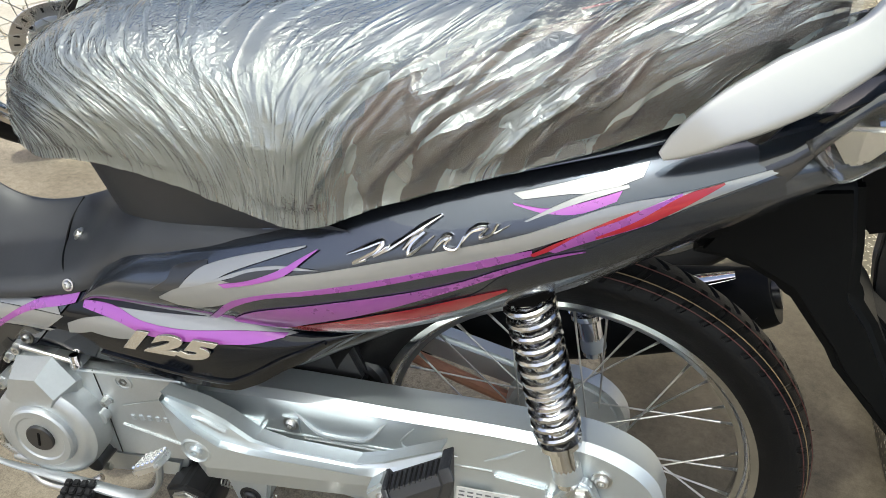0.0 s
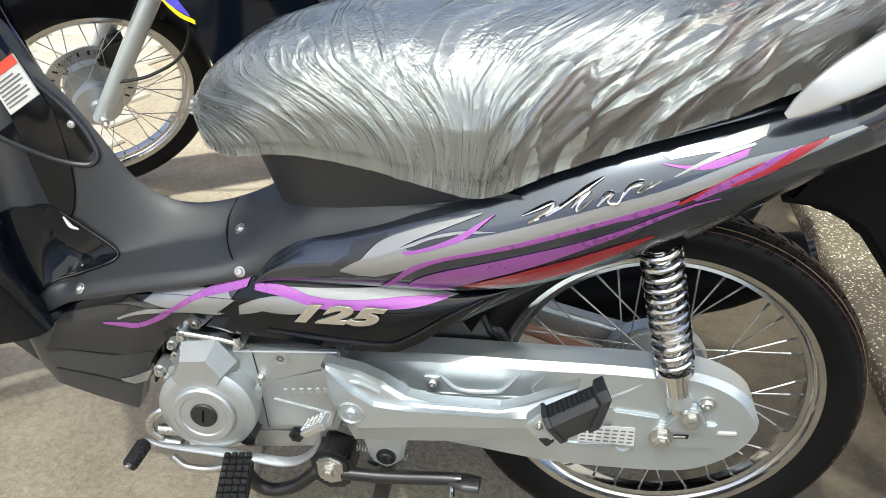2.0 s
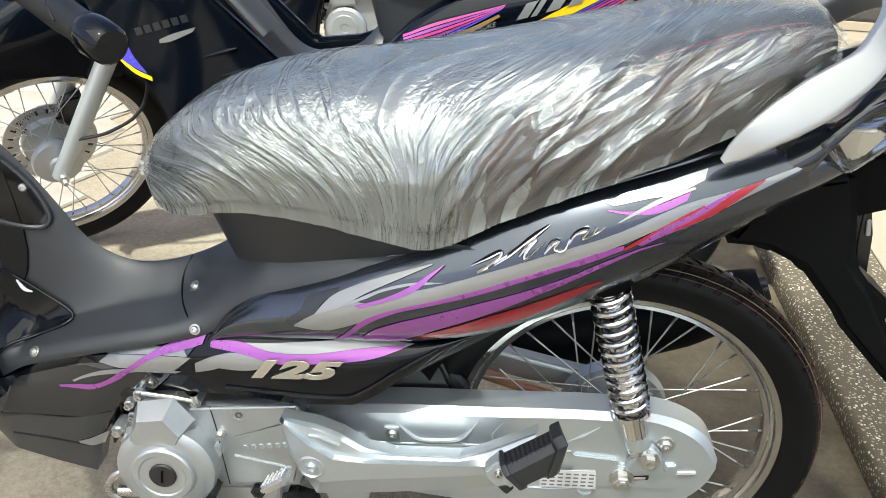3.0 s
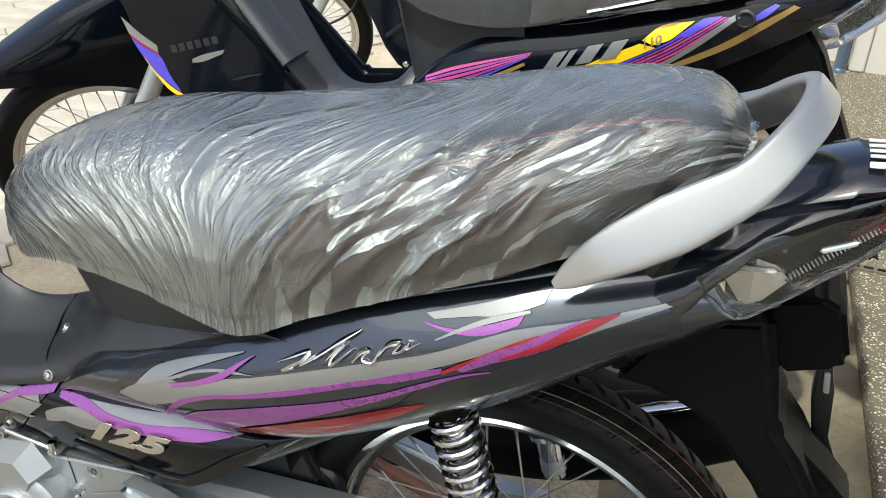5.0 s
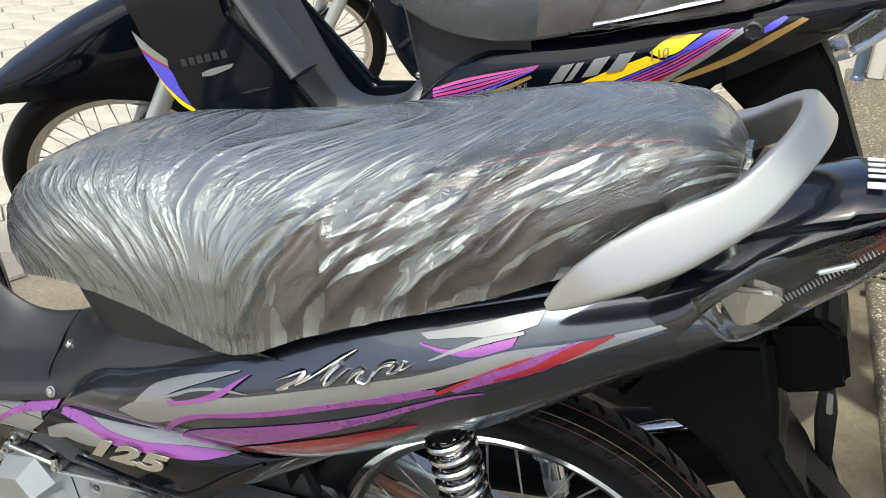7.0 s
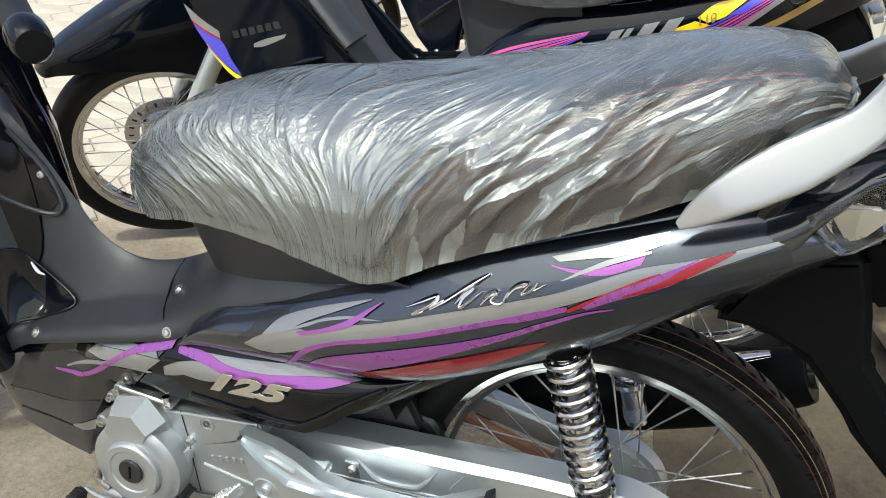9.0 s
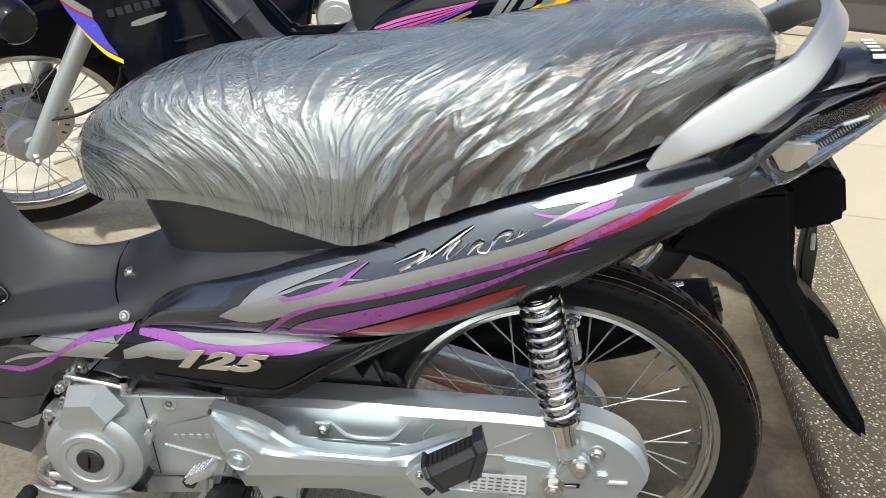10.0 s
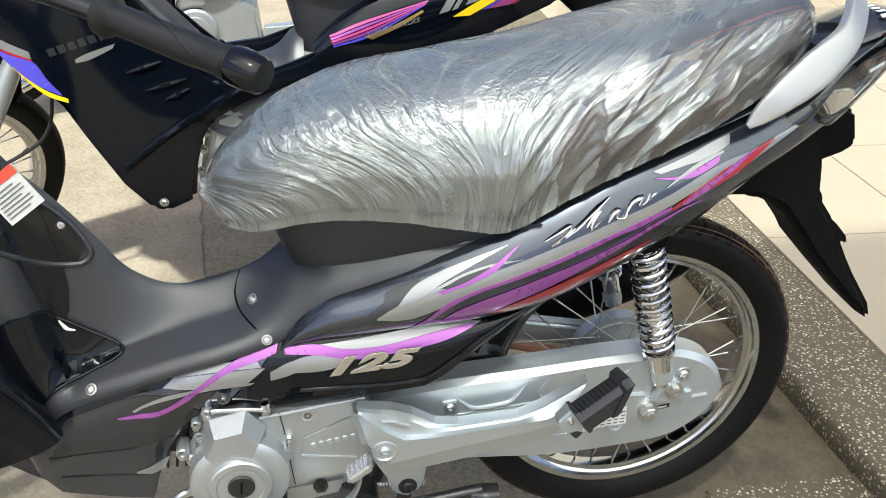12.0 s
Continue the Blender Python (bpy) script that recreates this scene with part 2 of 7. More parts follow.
def speckled(name, base, chips, scale, share, rough, joint=0.0):
    """Terrazzo: a cement ground with pale and dark stone chips."""
    m = bpy.data.materials.new(name)
    m.use_nodes = True
    n, l = m.node_tree.nodes, m.node_tree.links
    b = n["Principled BSDF"]
    co = n.new("ShaderNodeTexCoord")
    v = n.new("ShaderNodeTexVoronoi")
    v.inputs["Scale"].default_value = scale
    l.new(co.outputs["Object"], v.inputs["Vector"])
    sep = n.new("ShaderNodeSeparateColor")
    l.new(v.outputs["Color"], sep.inputs[0])
    warp = n.new("ShaderNodeTexNoise")
    warp.inputs["Scale"].default_value = scale * 1.3
    l.new(co.outputs["Object"], warp.inputs["Vector"])
    size = n.new("ShaderNodeMath")
    size.operation = "MULTIPLY_ADD"
    l.new(warp.outputs["Fac"], size.inputs[0])
    size.inputs[1].default_value = 0.5
    l.new(v.outputs["Distance"], size.inputs[2])
    inside = n.new("ShaderNodeMath")
    inside.operation = "LESS_THAN"
    l.new(size.outputs[0], inside.inputs[0])
    inside.inputs[1].default_value = 0.62
    chosen = n.new("ShaderNodeMath")
    chosen.operation = "LESS_THAN"
    l.new(sep.outputs[0], chosen.inputs[0])
    chosen.inputs[1].default_value = share
    both = n.new("ShaderNodeMath")
    both.operation = "MULTIPLY"
    l.new(inside.outputs[0], both.inputs[0])
    l.new(chosen.outputs[0], both.inputs[1])
    ramp = n.new("ShaderNodeValToRGB")
    ramp.color_ramp.interpolation = "CONSTANT"
    ramp.color_ramp.elements[0].color = (*chips[0], 1)
    for k, c in enumerate(chips[1:]):
        e = ramp.color_ramp.elements.new((k + 1) / len(chips))
        e.color = (*c, 1)
    l.new(sep.outputs[1], ramp.inputs[0])
    dirt = n.new("ShaderNodeTexNoise")
    dirt.inputs["Scale"].default_value, dirt.inputs["Detail"].default_value = 5, 6
    l.new(co.outputs["Object"], dirt.inputs["Vector"])
    ground = n.new("ShaderNodeMix")
    ground.data_type = "RGBA"
    ground.inputs[6].default_value = (*[c * 0.7 for c in base], 1)
    ground.inputs[7].default_value = (*[c * 1.3 for c in base], 1)
    l.new(dirt.outputs["Fac"], ground.inputs[0])
    mix = n.new("ShaderNodeMix")
    mix.data_type = "RGBA"
    l.new(both.outputs[0], mix.inputs[0])
    l.new(ground.outputs[2], mix.inputs[6])
    l.new(ramp.outputs[0], mix.inputs[7])
    l.new(mix.outputs[2], b.inputs["Base Color"])
    b.inputs["Roughness"].default_value = rough
    bp = n.new("ShaderNodeBump")
    bp.inputs["Strength"].default_value, bp.inputs["Distance"].default_value = 0.3, 0.001
    l.new(both.outputs[0], bp.inputs["Height"])
    l.new(bp.outputs[0], b.inputs["Normal"])
    return m


def ground_material(name, dark, pale, rough, weights=(0.35, 0.3, 0.2, 0.15)):
    """Worn concrete: broad stains, mid blotches, sandy grain and small pits."""
    m = bpy.data.materials.new(name)
    m.use_nodes = True
    n, l = m.node_tree.nodes, m.node_tree.links
    b = n["Principled BSDF"]
    co = n.new("ShaderNodeTexCoord")
    noises = []
    for s, d in ((0.9, 6), (6, 6), (90, 4), (420, 2)):
        t = n.new("ShaderNodeTexNoise")
        t.inputs["Scale"].default_value, t.inputs["Detail"].default_value, t.inputs["Roughness"].default_value = s, d, 0.62
        l.new(co.outputs["Object"], t.inputs["Vector"])
        noises.append(t)
    total = None
    for t, w in zip(noises, weights):
        k = n.new("ShaderNodeMath")
        k.operation = "MULTIPLY_ADD"
        l.new(t.outputs["Fac"], k.inputs[0])
        k.inputs[1].default_value = w
        if total:
            l.new(total.outputs[0], k.inputs[2])
        else:
            k.inputs[2].default_value = 0
        total = k
    ramp = n.new("ShaderNodeValToRGB")
    e = ramp.color_ramp.elements
    e[0].position, e[0].color = 0.36, (*dark, 1)
    e[1].position, e[1].color = 0.62, (*pale, 1)
    l.new(total.outputs[0], ramp.inputs[0])
    l.new(ramp.outputs[0], b.inputs["Base Color"])
    b.inputs["Roughness"].default_value = rough
    bp = n.new("ShaderNodeBump")
    bp.inputs["Strength"].default_value, bp.inputs["Distance"].default_value = 0.5, 0.003
    l.new(total.outputs[0], bp.inputs["Height"])
    l.new(bp.outputs[0], b.inputs["Normal"])
    return m


PAINT = material("black_paint", (0.0018, 0.0030, 0.0058), 0.08, 0.0, 0.15, 0.2, 30, spec=0.3)
PAINT_SIDE = material("blue_black_paint", (0.060, 0.071, 0.092), 0.24, 0.85, 1.0, 0.15, 30)
PAINT_TAIL = material("navy_black_paint", (0.006, 0.009, 0.015), 0.16, 0.0, 1.0, 0.2, 30)
SATIN = material("satin_black_plastic", (0.0028, 0.0032, 0.0036), 0.5, 0, 0, 0.2, 40, 0.1, 1500, spec=0.10)
CHARCOAL = material("charcoal_paint", (0.014, 0.017, 0.024), 0.25, 0.0, 0.6, 0.15, 40)
MATT = material("matt_black_plastic", (0.0165, 0.0185, 0.0235), 0.42, 0, 0, 0.25, 40, 0.25, 1500, spec=0.8)
BLACK = material("black_steel", (0.012, 0.012, 0.013), 0.35, 0, 0.3, 0.3, 40, 0.1)
INNER = material("dark_inner_plastic", (0.0022, 0.0022, 0.0026), 0.5, 0, 0, 0.3, 40, 0.1, 1200, spec=0.08)
SILVER = material("silver_case_paint", (0.54, 0.585, 0.615), 0.34, 0.75, 0.15, 0.06, 60, 0.06, 900)
SILVER_BRIGHT = material("silver_rail_paint", (0.43, 0.435, 0.435), 0.34, 0.65, 0.2, 0.04, 40, 0.05, 1200)
CAST = material("cast_aluminium", (0.48, 0.505, 0.52), 0.36, 0.75, 0, 0.14, 80, 0.25, 700, 0.25, (0.22, 0.2, 0.17))
CHROME = material("chrome", (0.82, 0.82, 0.83), 0.07, 1.0, 0, 0.04, 60)
STEEL = material("zinc_steel", (0.58, 0.575, 0.56), 0.28, 0.95, 0, 0.15, 120)
RIM_STEEL = material("chromed_rim", (0.54, 0.535, 0.52), 0.13, 1.0, 0, 0.08, 60)
BOLT = material("dull_bolt_steel", (0.24, 0.24, 0.235), 0.32, 1.0, 0, 0.15, 120)
SPRING = material("bright_spring_steel", (0.60, 0.60, 0.61), 0.2, 1.0, 0, 0.08, 80)
RUBBER = material("black_rubber", (0.009, 0.009, 0.010), 0.5, 0, 0, 0.3, 80, 0.3, 900, spec=0.4)
TYRE = material("tyre_rubber", (0.0042, 0.0042, 0.0047), 0.5, 0, 0, 0.35, 60, 0.35, 500, 0.04, (0.034, 0.029, 0.024), spec=0.16)
TYRE_LINE = material("tyre_paint_line", (0.12, 0.085, 0.045), 0.7, 0, 0, 0.5, 300)
TYRE_RED = material("tyre_red_line", (0.05, 0.013, 0.011), 0.7, 0, 0, 0.5, 300)
PURPLE = material("purple_decal", (0.33, 0.080, 0.37), 0.27, 0.5, 1.0, 0.12, 40)
RED = material("red_decal", (0.34, 0.012, 0.026), 0.25, 0.2, 0.7, 0.12, 40)
GREY = material("grey_decal", (0.29, 0.295, 0.30), 0.3, 0.6, 0.9, 0.1, 40)
PALE = material("silver_decal", (0.29, 0.295, 0.30), 0.33, 0.6, 0.9, 0.06, 40)
DARKGREY = material("dark_grey_decal", (0.030, 0.031, 0.035), 0.3, 0.5, 0.6, 0.12, 40)
WHITE = material("white_paint", (0.80, 0.80, 0.79), 0.35, 0, 0.2, 0.04, 40)
BLUE = material("blue_decal", (0.07, 0.06, 0.50), 0.25, 0.1, 0.6, 0.15, 40)
YELLOW = material("yellow_decal", (0.80, 0.50, 0.01), 0.3, 0.0, 0.5, 0.08, 40)
GOLD = material("gold_decal", (0.40, 0.25, 0.08), 0.3, 0.5, 0.5, 0.12, 40)
MAGENTA = material("magenta_decal", (0.42, 0.05, 0.20), 0.3, 0.1, 0.5, 0.12, 40)
VINYL = material("dark_seat_vinyl", (0.045, 0.046, 0.05), 0.4, 0, 0, 0.25, 60, 0.3, 900)
BROWN = material("brown_seat_vinyl", (0.160, 0.102, 0.086), 0.45, 0, 0, 0.22, 90, 0.5, 700)
THREAD = material("red_thread", (0.30, 0.05, 0.06), 0.7)
FILM = film_material("clear_wrap", 0.148)
FILM_TIGHT = film_material("tight_clear_wrap", 0.03, along=34.0, sheen_share=0.055, index=1.6)
LENS = clear_plastic("clear_lens")
LENS_RED = material("red_lens", (0.10, 0.009, 0.011), 0.15, 0, 1.0)
CONCRETE = ground_material("worn_concrete", (0.14, 0.115, 0.08), (0.42, 0.355, 0.265), 0.85, (0.25, 0.25, 0.25, 0.25))
APRON = ground_material("brown_grey_concrete", (0.085, 0.070, 0.048), (0.350, 0.300, 0.220), 0.85, (0.12, 0.20, 0.32, 0.36))
DARK_CONCRETE = ground_material("dark_brown_concrete", (0.032, 0.025, 0.014), (0.160, 0.130, 0.085), 0.7, (0.28, 0.42, 0.18, 0.12))
PAVER = ground_material("paving_block", (0.24, 0.21, 0.17), (0.40, 0.365, 0.31), 0.85)
TERRAZZO = speckled("terrazzo", (0.085, 0.070, 0.045), ((0.42, 0.38, 0.29), (0.30, 0.25, 0.17), (0.54, 0.50, 0.42), (0.075, 0.062, 0.042), (0.24, 0.21, 0.16)), 135, 0.85, 0.55)
TILE = material("cream_floor_tile", (0.31, 0.265, 0.20), 0.22, 0, 0.2, 0.07, 12, 0, 400, 0.12, (0.48, 0.40, 0.29))
GROUT = material("grey_grout", (0.33, 0.28, 0.20), 0.9, 0, 0, 0.2, 80)
WALL = material("cream_wall_paint", (0.42, 0.395, 0.35), 0.7, 0, 0, 0.08, 20, 0.2, 200)
SHOPGLASS = material("dark_shop_glass", (0.05, 0.045, 0.04), 0.12, 0, 0.5, 0.3, 10)
POLE = material("dark_blue_pole_paint", (0.045, 0.075, 0.11), 0.35, 0.0, 0.3, 0.15, 40)
SLATE = material("slate_board_paint", (0.06, 0.07, 0.08), 0.5, 0, 0, 0.2, 30)
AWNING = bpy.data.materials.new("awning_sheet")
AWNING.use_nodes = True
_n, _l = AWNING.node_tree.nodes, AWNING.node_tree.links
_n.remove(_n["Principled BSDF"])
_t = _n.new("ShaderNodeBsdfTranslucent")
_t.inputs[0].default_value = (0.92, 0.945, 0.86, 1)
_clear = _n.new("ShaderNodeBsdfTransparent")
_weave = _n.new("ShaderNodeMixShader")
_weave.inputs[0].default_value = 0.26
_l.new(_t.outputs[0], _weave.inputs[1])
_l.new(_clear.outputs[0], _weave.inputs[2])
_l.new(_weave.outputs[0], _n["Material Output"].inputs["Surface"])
PAPER = material("label_paper", (0.55, 0.55, 0.54), 0.5, 0, 0.2, 0.05, 80)
INK = material("label_ink", (0.13, 0.13, 0.14), 0.6)
LABEL_RED = material("label_red", (0.62, 0.06, 0.03), 0.5)
PRIMER = material("rust_primer", (0.42, 0.20, 0.13), 0.7, 0, 0, 0.2, 60)


# ---- shape helpers ----
def curve(xs, ys):
    """A smooth function through a few points."""
    xs, ys = np.array(xs, float), np.array(ys, float)
    slope = np.gradient(ys, xs)

    def f(x):
        x = min(max(x, xs[0]), xs[-1])
        i = min(max(int(np.searchsorted(xs, x)) - 1, 0), len(xs) - 2)
        h = xs[i + 1] - xs[i]
        t = (x - xs[i]) / h
        return float((2 * t**3 - 3 * t * t + 1) * ys[i] + (t**3 - 2 * t * t + t) * h * slope[i] + (-2 * t**3 + 3 * t * t) * ys[i + 1] + (t**3 - t * t) * h * slope[i + 1])

    return f


def smooth_line(points, count):
    """Points evenly along a Catmull-Rom line through the given ones."""
    p = [Vector(q) for q in points]
    if len(p) == 2:
        return [p[0].lerp(p[1], k / (count - 1)) for k in range(count)]
    p = [2 * p[0] - p[1], *p, 2 * p[-1] - p[-2]]
    fine = []
    for i in range(1, len(p) - 2):
        a, b, c, d = p[i - 1 : i + 3]
        for k in range(16):
            t = k / 16
            fine.append(0.5 * (2 * b + (c - a) * t + (2 * a - 5 * b + 4 * c - d) * t * t + (3 * b - a - 3 * c + d) * t**3))
    fine.append(p[-2])
    length = [0.0]
    for a, b in zip(fine, fine[1:]):
        length.append(length[-1] + (b - a).length)
    out, j = [], 0
    for k in range(count):
        want = length[-1] * k / (count - 1)
        while j < len(fine) - 2 and length[j + 1] < want:
            j += 1
        span = length[j + 1] - length[j]
        out.append(fine[j].lerp(fine[j + 1], min(1, (want - length[j]) / span) if span > 1e-9 else 0))
    return out


def part(name, bm, mat, parent=None, label="", angle=35, at=None):
    """Links a bmesh as one mesh object under a thing or a part."""
    bmesh.ops.recalc_face_normals(bm, faces=bm.faces)
    me = bpy.data.meshes.new(name)
    bm.to_mesh(me)
    bm.free()
    for q in mat if isinstance(mat, (list, tuple)) else (mat,):
        me.materials.append(q)
    me.shade_smooth()
    me.set_sharp_from_angle(angle=radians(angle))
    ob = new(name, me)
    if parent:
        ob.parent = parent
    if at:
        ob.matrix_basis = at
    if label:
        tagged(ob, label)
    return ob


def thing(name, label, category, group="", at=None):
    ob = new(name)
    ob.empty_display_size = 0.05
    if at:
        ob.matrix_basis = at
    return tagged(ob, label, category, group)


def prism(outline, y0, y1, bevel=0.004, segments=2, bm=None):
    """A slab: an outline in x and z, from y0 to y1, with rounded edges."""
    own = bm is None
    b2 = bmesh.new()
    front = [b2.verts.new((x, y0, z)) for x, z in outline]
    back = [b2.verts.new((x, y1, z)) for x, z in outline]
    b2.faces.new(front)
    b2.faces.new(back[::-1])
    n = len(outline)
    for i in range(n):
        b2.faces.new((front[i], back[i], back[(i + 1) % n], front[(i + 1) % n]))
    bmesh.ops.recalc_face_normals(b2, faces=b2.faces)
    if bevel:
        bmesh.ops.bevel(b2, geom=[e for e in b2.edges if e.calc_face_angle(0) > 0.35], offset=bevel, segments=segments, affect="EDGES", clamp_overlap=True)
    if own:
        return b2
    return merge(bm, b2)


def merge(bm, other):
    """Adds one bmesh to another."""
    me = bpy.data.meshes.new("join")
    other.to_mesh(me)
    other.free()
    bm.from_mesh(me)
    bpy.data.meshes.remove(me)
    return bm


def box(size, m=None, bevel=0.003, bm=None):
    b2 = bmesh.new()
    bmesh.ops.create_cube(b2, size=1, matrix=Matrix.Diagonal((*size, 1)))
    if bevel:
        bmesh.ops.bevel(b2, geom=b2.edges[:], offset=bevel, segments=2, affect="EDGES", clamp_overlap=True)
    if m:
        b2.transform(m)
    return merge(bm, b2) if bm is not None else b2


def lathe(profile, centre, axis="y", steps=48, bm=None):
    """A turned shape: profile of (radius, along the axis)."""
    b2 = bmesh.new()
    rings = []
    for r, a in profile:
        ring = []
        for k in range(steps):
            w = 2 * math.pi * k / steps
            u, v = r * math.cos(w), r * math.sin(w)
            q = (u, a, v) if axis == "y" else ((a, u, v) if axis == "x" else (u, v, a))
            ring.append(b2.verts.new(Vector(centre) + Vector(q)))
        rings.append(ring)
    for a, b in zip(rings, rings[1:]):
        for k in range(steps):
            b2.faces.new((a[k], a[(k + 1) % steps], b[(k + 1) % steps], b[k]))
    for ring, (r, _) in ((rings[0], profile[0]), (rings[-1], profile[-1])):
        if r > 1e-6 and profile[0] != profile[-1]:
            b2.faces.new(ring)
    bmesh.ops.remove_doubles(b2, verts=b2.verts, dist=1e-6)
    return merge(bm, b2) if bm is not None else b2


def tube(points, radius, steps=12, count=None, bm=None, flat=1.0, smooth=True):
    """A round bar along a line; radius a number or a list along it."""
    line = smooth_line(points, count or 6 * len(points)) if smooth else [Vector(p) for p in points]
    b2 = bmesh.new()
    side = None
    rings = []
    n = len(line)
    for i, p in enumerate(line):
        t = (line[min(i + 1, n - 1)] - line[max(i - 1, 0)]).normalized()
        if side is None:
            side = t.cross(Vector((0, 0, 1)) if abs(t.z) < 0.9 else Vector((1, 0, 0))).normalized()
        side = (side - side.dot(t) * t).normalized()
        up = side.cross(t)
        if isinstance(radius, (list, tuple)):
            f = i / (n - 1) * (len(radius) - 1)
            j = min(int(f), len(radius) - 2)
            r = radius[j] + (radius[j + 1] - radius[j]) * (f - j)
        else:
            r = radius
        rings.append([b2.verts.new(p + r * (math.cos(w) * side + flat * math.sin(w) * up)) for w in (2 * math.pi * k / steps for k in range(steps))])
    for a, b in zip(rings, rings[1:]):
        for k in range(steps):
            b2.faces.new((a[k], a[(k + 1) % steps], b[(k + 1) % steps], b[k]))
    b2.faces.new(rings[0])
    b2.faces.new(rings[-1][::-1])
    return merge(bm, b2) if bm is not None else b2


def loft(rings, bm=None, cap=True):
    """A skin over closed rings of equal count."""
    b2 = bmesh.new()
    rows = [[b2.verts.new(p) for p in ring] for ring in rings]
    n = len(rows[0])
    for a, b in zip(rows, rows[1:]):
        for k in range(n):
            b2.faces.new((a[k], a[(k + 1) % n], b[(k + 1) % n], b[k]))
    if cap:
        b2.faces.new(rows[0])
        b2.faces.new(rows[-1][::-1])
    return merge(bm, b2) if bm is not None else b2


def grid(rows, bm=None, thick=None):
    """A sheet over rows of points; thick: a second layer offset by that vector, with a rim."""
    b2 = bmesh.new()
    def lay(shift):
        vs = [[b2.verts.new(Vector(p) + shift) for p in r] for r in rows]
        for a, b in zip(vs, vs[1:]):
            for k in range(len(a) - 1):
                b2.faces.new((a[k], a[k + 1], b[k + 1], b[k]))
        return vs
    top = lay(Vector((0, 0, 0)))
    if thick:
        low = lay(Vector(thick))
        ring = lambda v: v[0] + [r[-1] for r in v[1:]] + v[-1][-2::-1] + [r[0] for r in v[-2:0:-1]]
        a, b = ring(top), ring(low)
        for k in range(len(a)):
            b2.faces.new((a[k], a[(k + 1) % len(a)], b[(k + 1) % len(a)], b[k]))
    return merge(bm, b2) if bm is not None else b2


def band(upper, lower, surface, lift=0.0015, count=28, rows=4):
    """A decal between two lines in x and z, laid on the surface y(x, z)."""
    a = smooth_line([(x, 0, z) for x, z in upper], count)
    b = smooth_line([(x, 0, z) for x, z in lower], count)
    out = []
    for k in range(rows + 1):
        out.append([])
        for p, q in zip(a, b):
            v = p.lerp(q, k / rows)
            out[-1].append((v.x, surface(v.x, v.z) - lift, v.z))
    return grid(out, thick=(0, 0.0008, 0))


def bolt(parent, x, y, z, r=0.007, mat=None, name="bolt", depth=0.006):
    """A domed screw head with a washer and a hex recess, facing the kerb side."""
    bm = lathe([(r * 1.45, 0.001), (r * 1.45, -0.0012), (r, -0.0014), (r * 0.95, -depth * 0.7), (r * 0.7, -depth), (r * 0.42, -depth), (r * 0.4, -depth * 0.45), (0, -depth * 0.45)], (0, 0, 0), steps=20)
    return part(name, bm, mat or CHROME, parent, at=Matrix.Translation((x, y, z)))


# ---- wheels ----
def spoke_mesh(steps=6):
    bm = tube([(0, 0, 0), (0, 0, 0.93), (0, 0, 0.935), (0, 0, 1)], [0.0012, 0.0012, 0.0012, 0.0021], steps=steps, count=16)
    bmesh.ops.recalc_face_normals(bm, faces=bm.faces)
    me = bpy.data.meshes.new("spoke")
    bm.to_mesh(me)
    bm.free()
    me.materials.append(STEEL)
    me.shade_smooth()
    return me


SPOKE = spoke_mesh()


def tyre_shape(r_bead, r_out, width, steps, tread):
    """A tyre: rounded crown, sidewall ribs, and cut sipes where tread is set."""
    half = width / 2
    prof = []
    n = 40 if tread else 18
    for k in range(n + 1):
        a = -1 + 2 * k / n
        w = math.copysign(abs(a) ** 0.9, a) * math.radians(128)
        y = half * math.sin(w) / math.sin(math.radians(90)) if abs(w) < math.pi / 2 else math.copysign(half * (1 - 0.35 * ((abs(w) - math.pi / 2) / math.radians(38)) ** 2), a)
        mid = (r_bead + r_out) / 2 + 0.004
        r = mid + (r_out - mid) * math.cos(w) if abs(w) < math.pi / 2 else mid - (mid - r_bead) * (abs(w) - math.pi / 2) / math.radians(38)
        prof.append((r, y, w))
    bm = bmesh.new()
    rings = []
    pitch = 2 * math.pi / 60
    for s in range(steps):
        t = 2 * math.pi * s / steps
        ring = []
        for r, y, w in prof:
            if tread:
                a = abs(w)
                lane = (t + (0.0 if w > 0 else pitch / 2)) % pitch / pitch
                d = abs(lane - 0.5) * pitch * r_out
                if 0.14 < a < 1.15 and d < 0.0029:
                    r -= 0.0030
                if abs(a - 0.10) < 0.035:
                    r -= 0.003
            q = t + (0.075 * max(0.0, abs(w) - 0.2) if tread else 0.0)
            ring.append(bm.verts.new((r * math.cos(q), y, r * math.sin(q))))
        rings.append(ring)
    for i in range(steps):
        a, b = rings[i], rings[(i + 1) % steps]
        for k in range(len(prof) - 1):
            bm.faces.new((a[k], a[k + 1], b[k + 1], b[k]))
    return bm


STEER = Matrix.Rotation(0.62, 4, "Z") @ Matrix.Rotation(0.28, 4, "X")


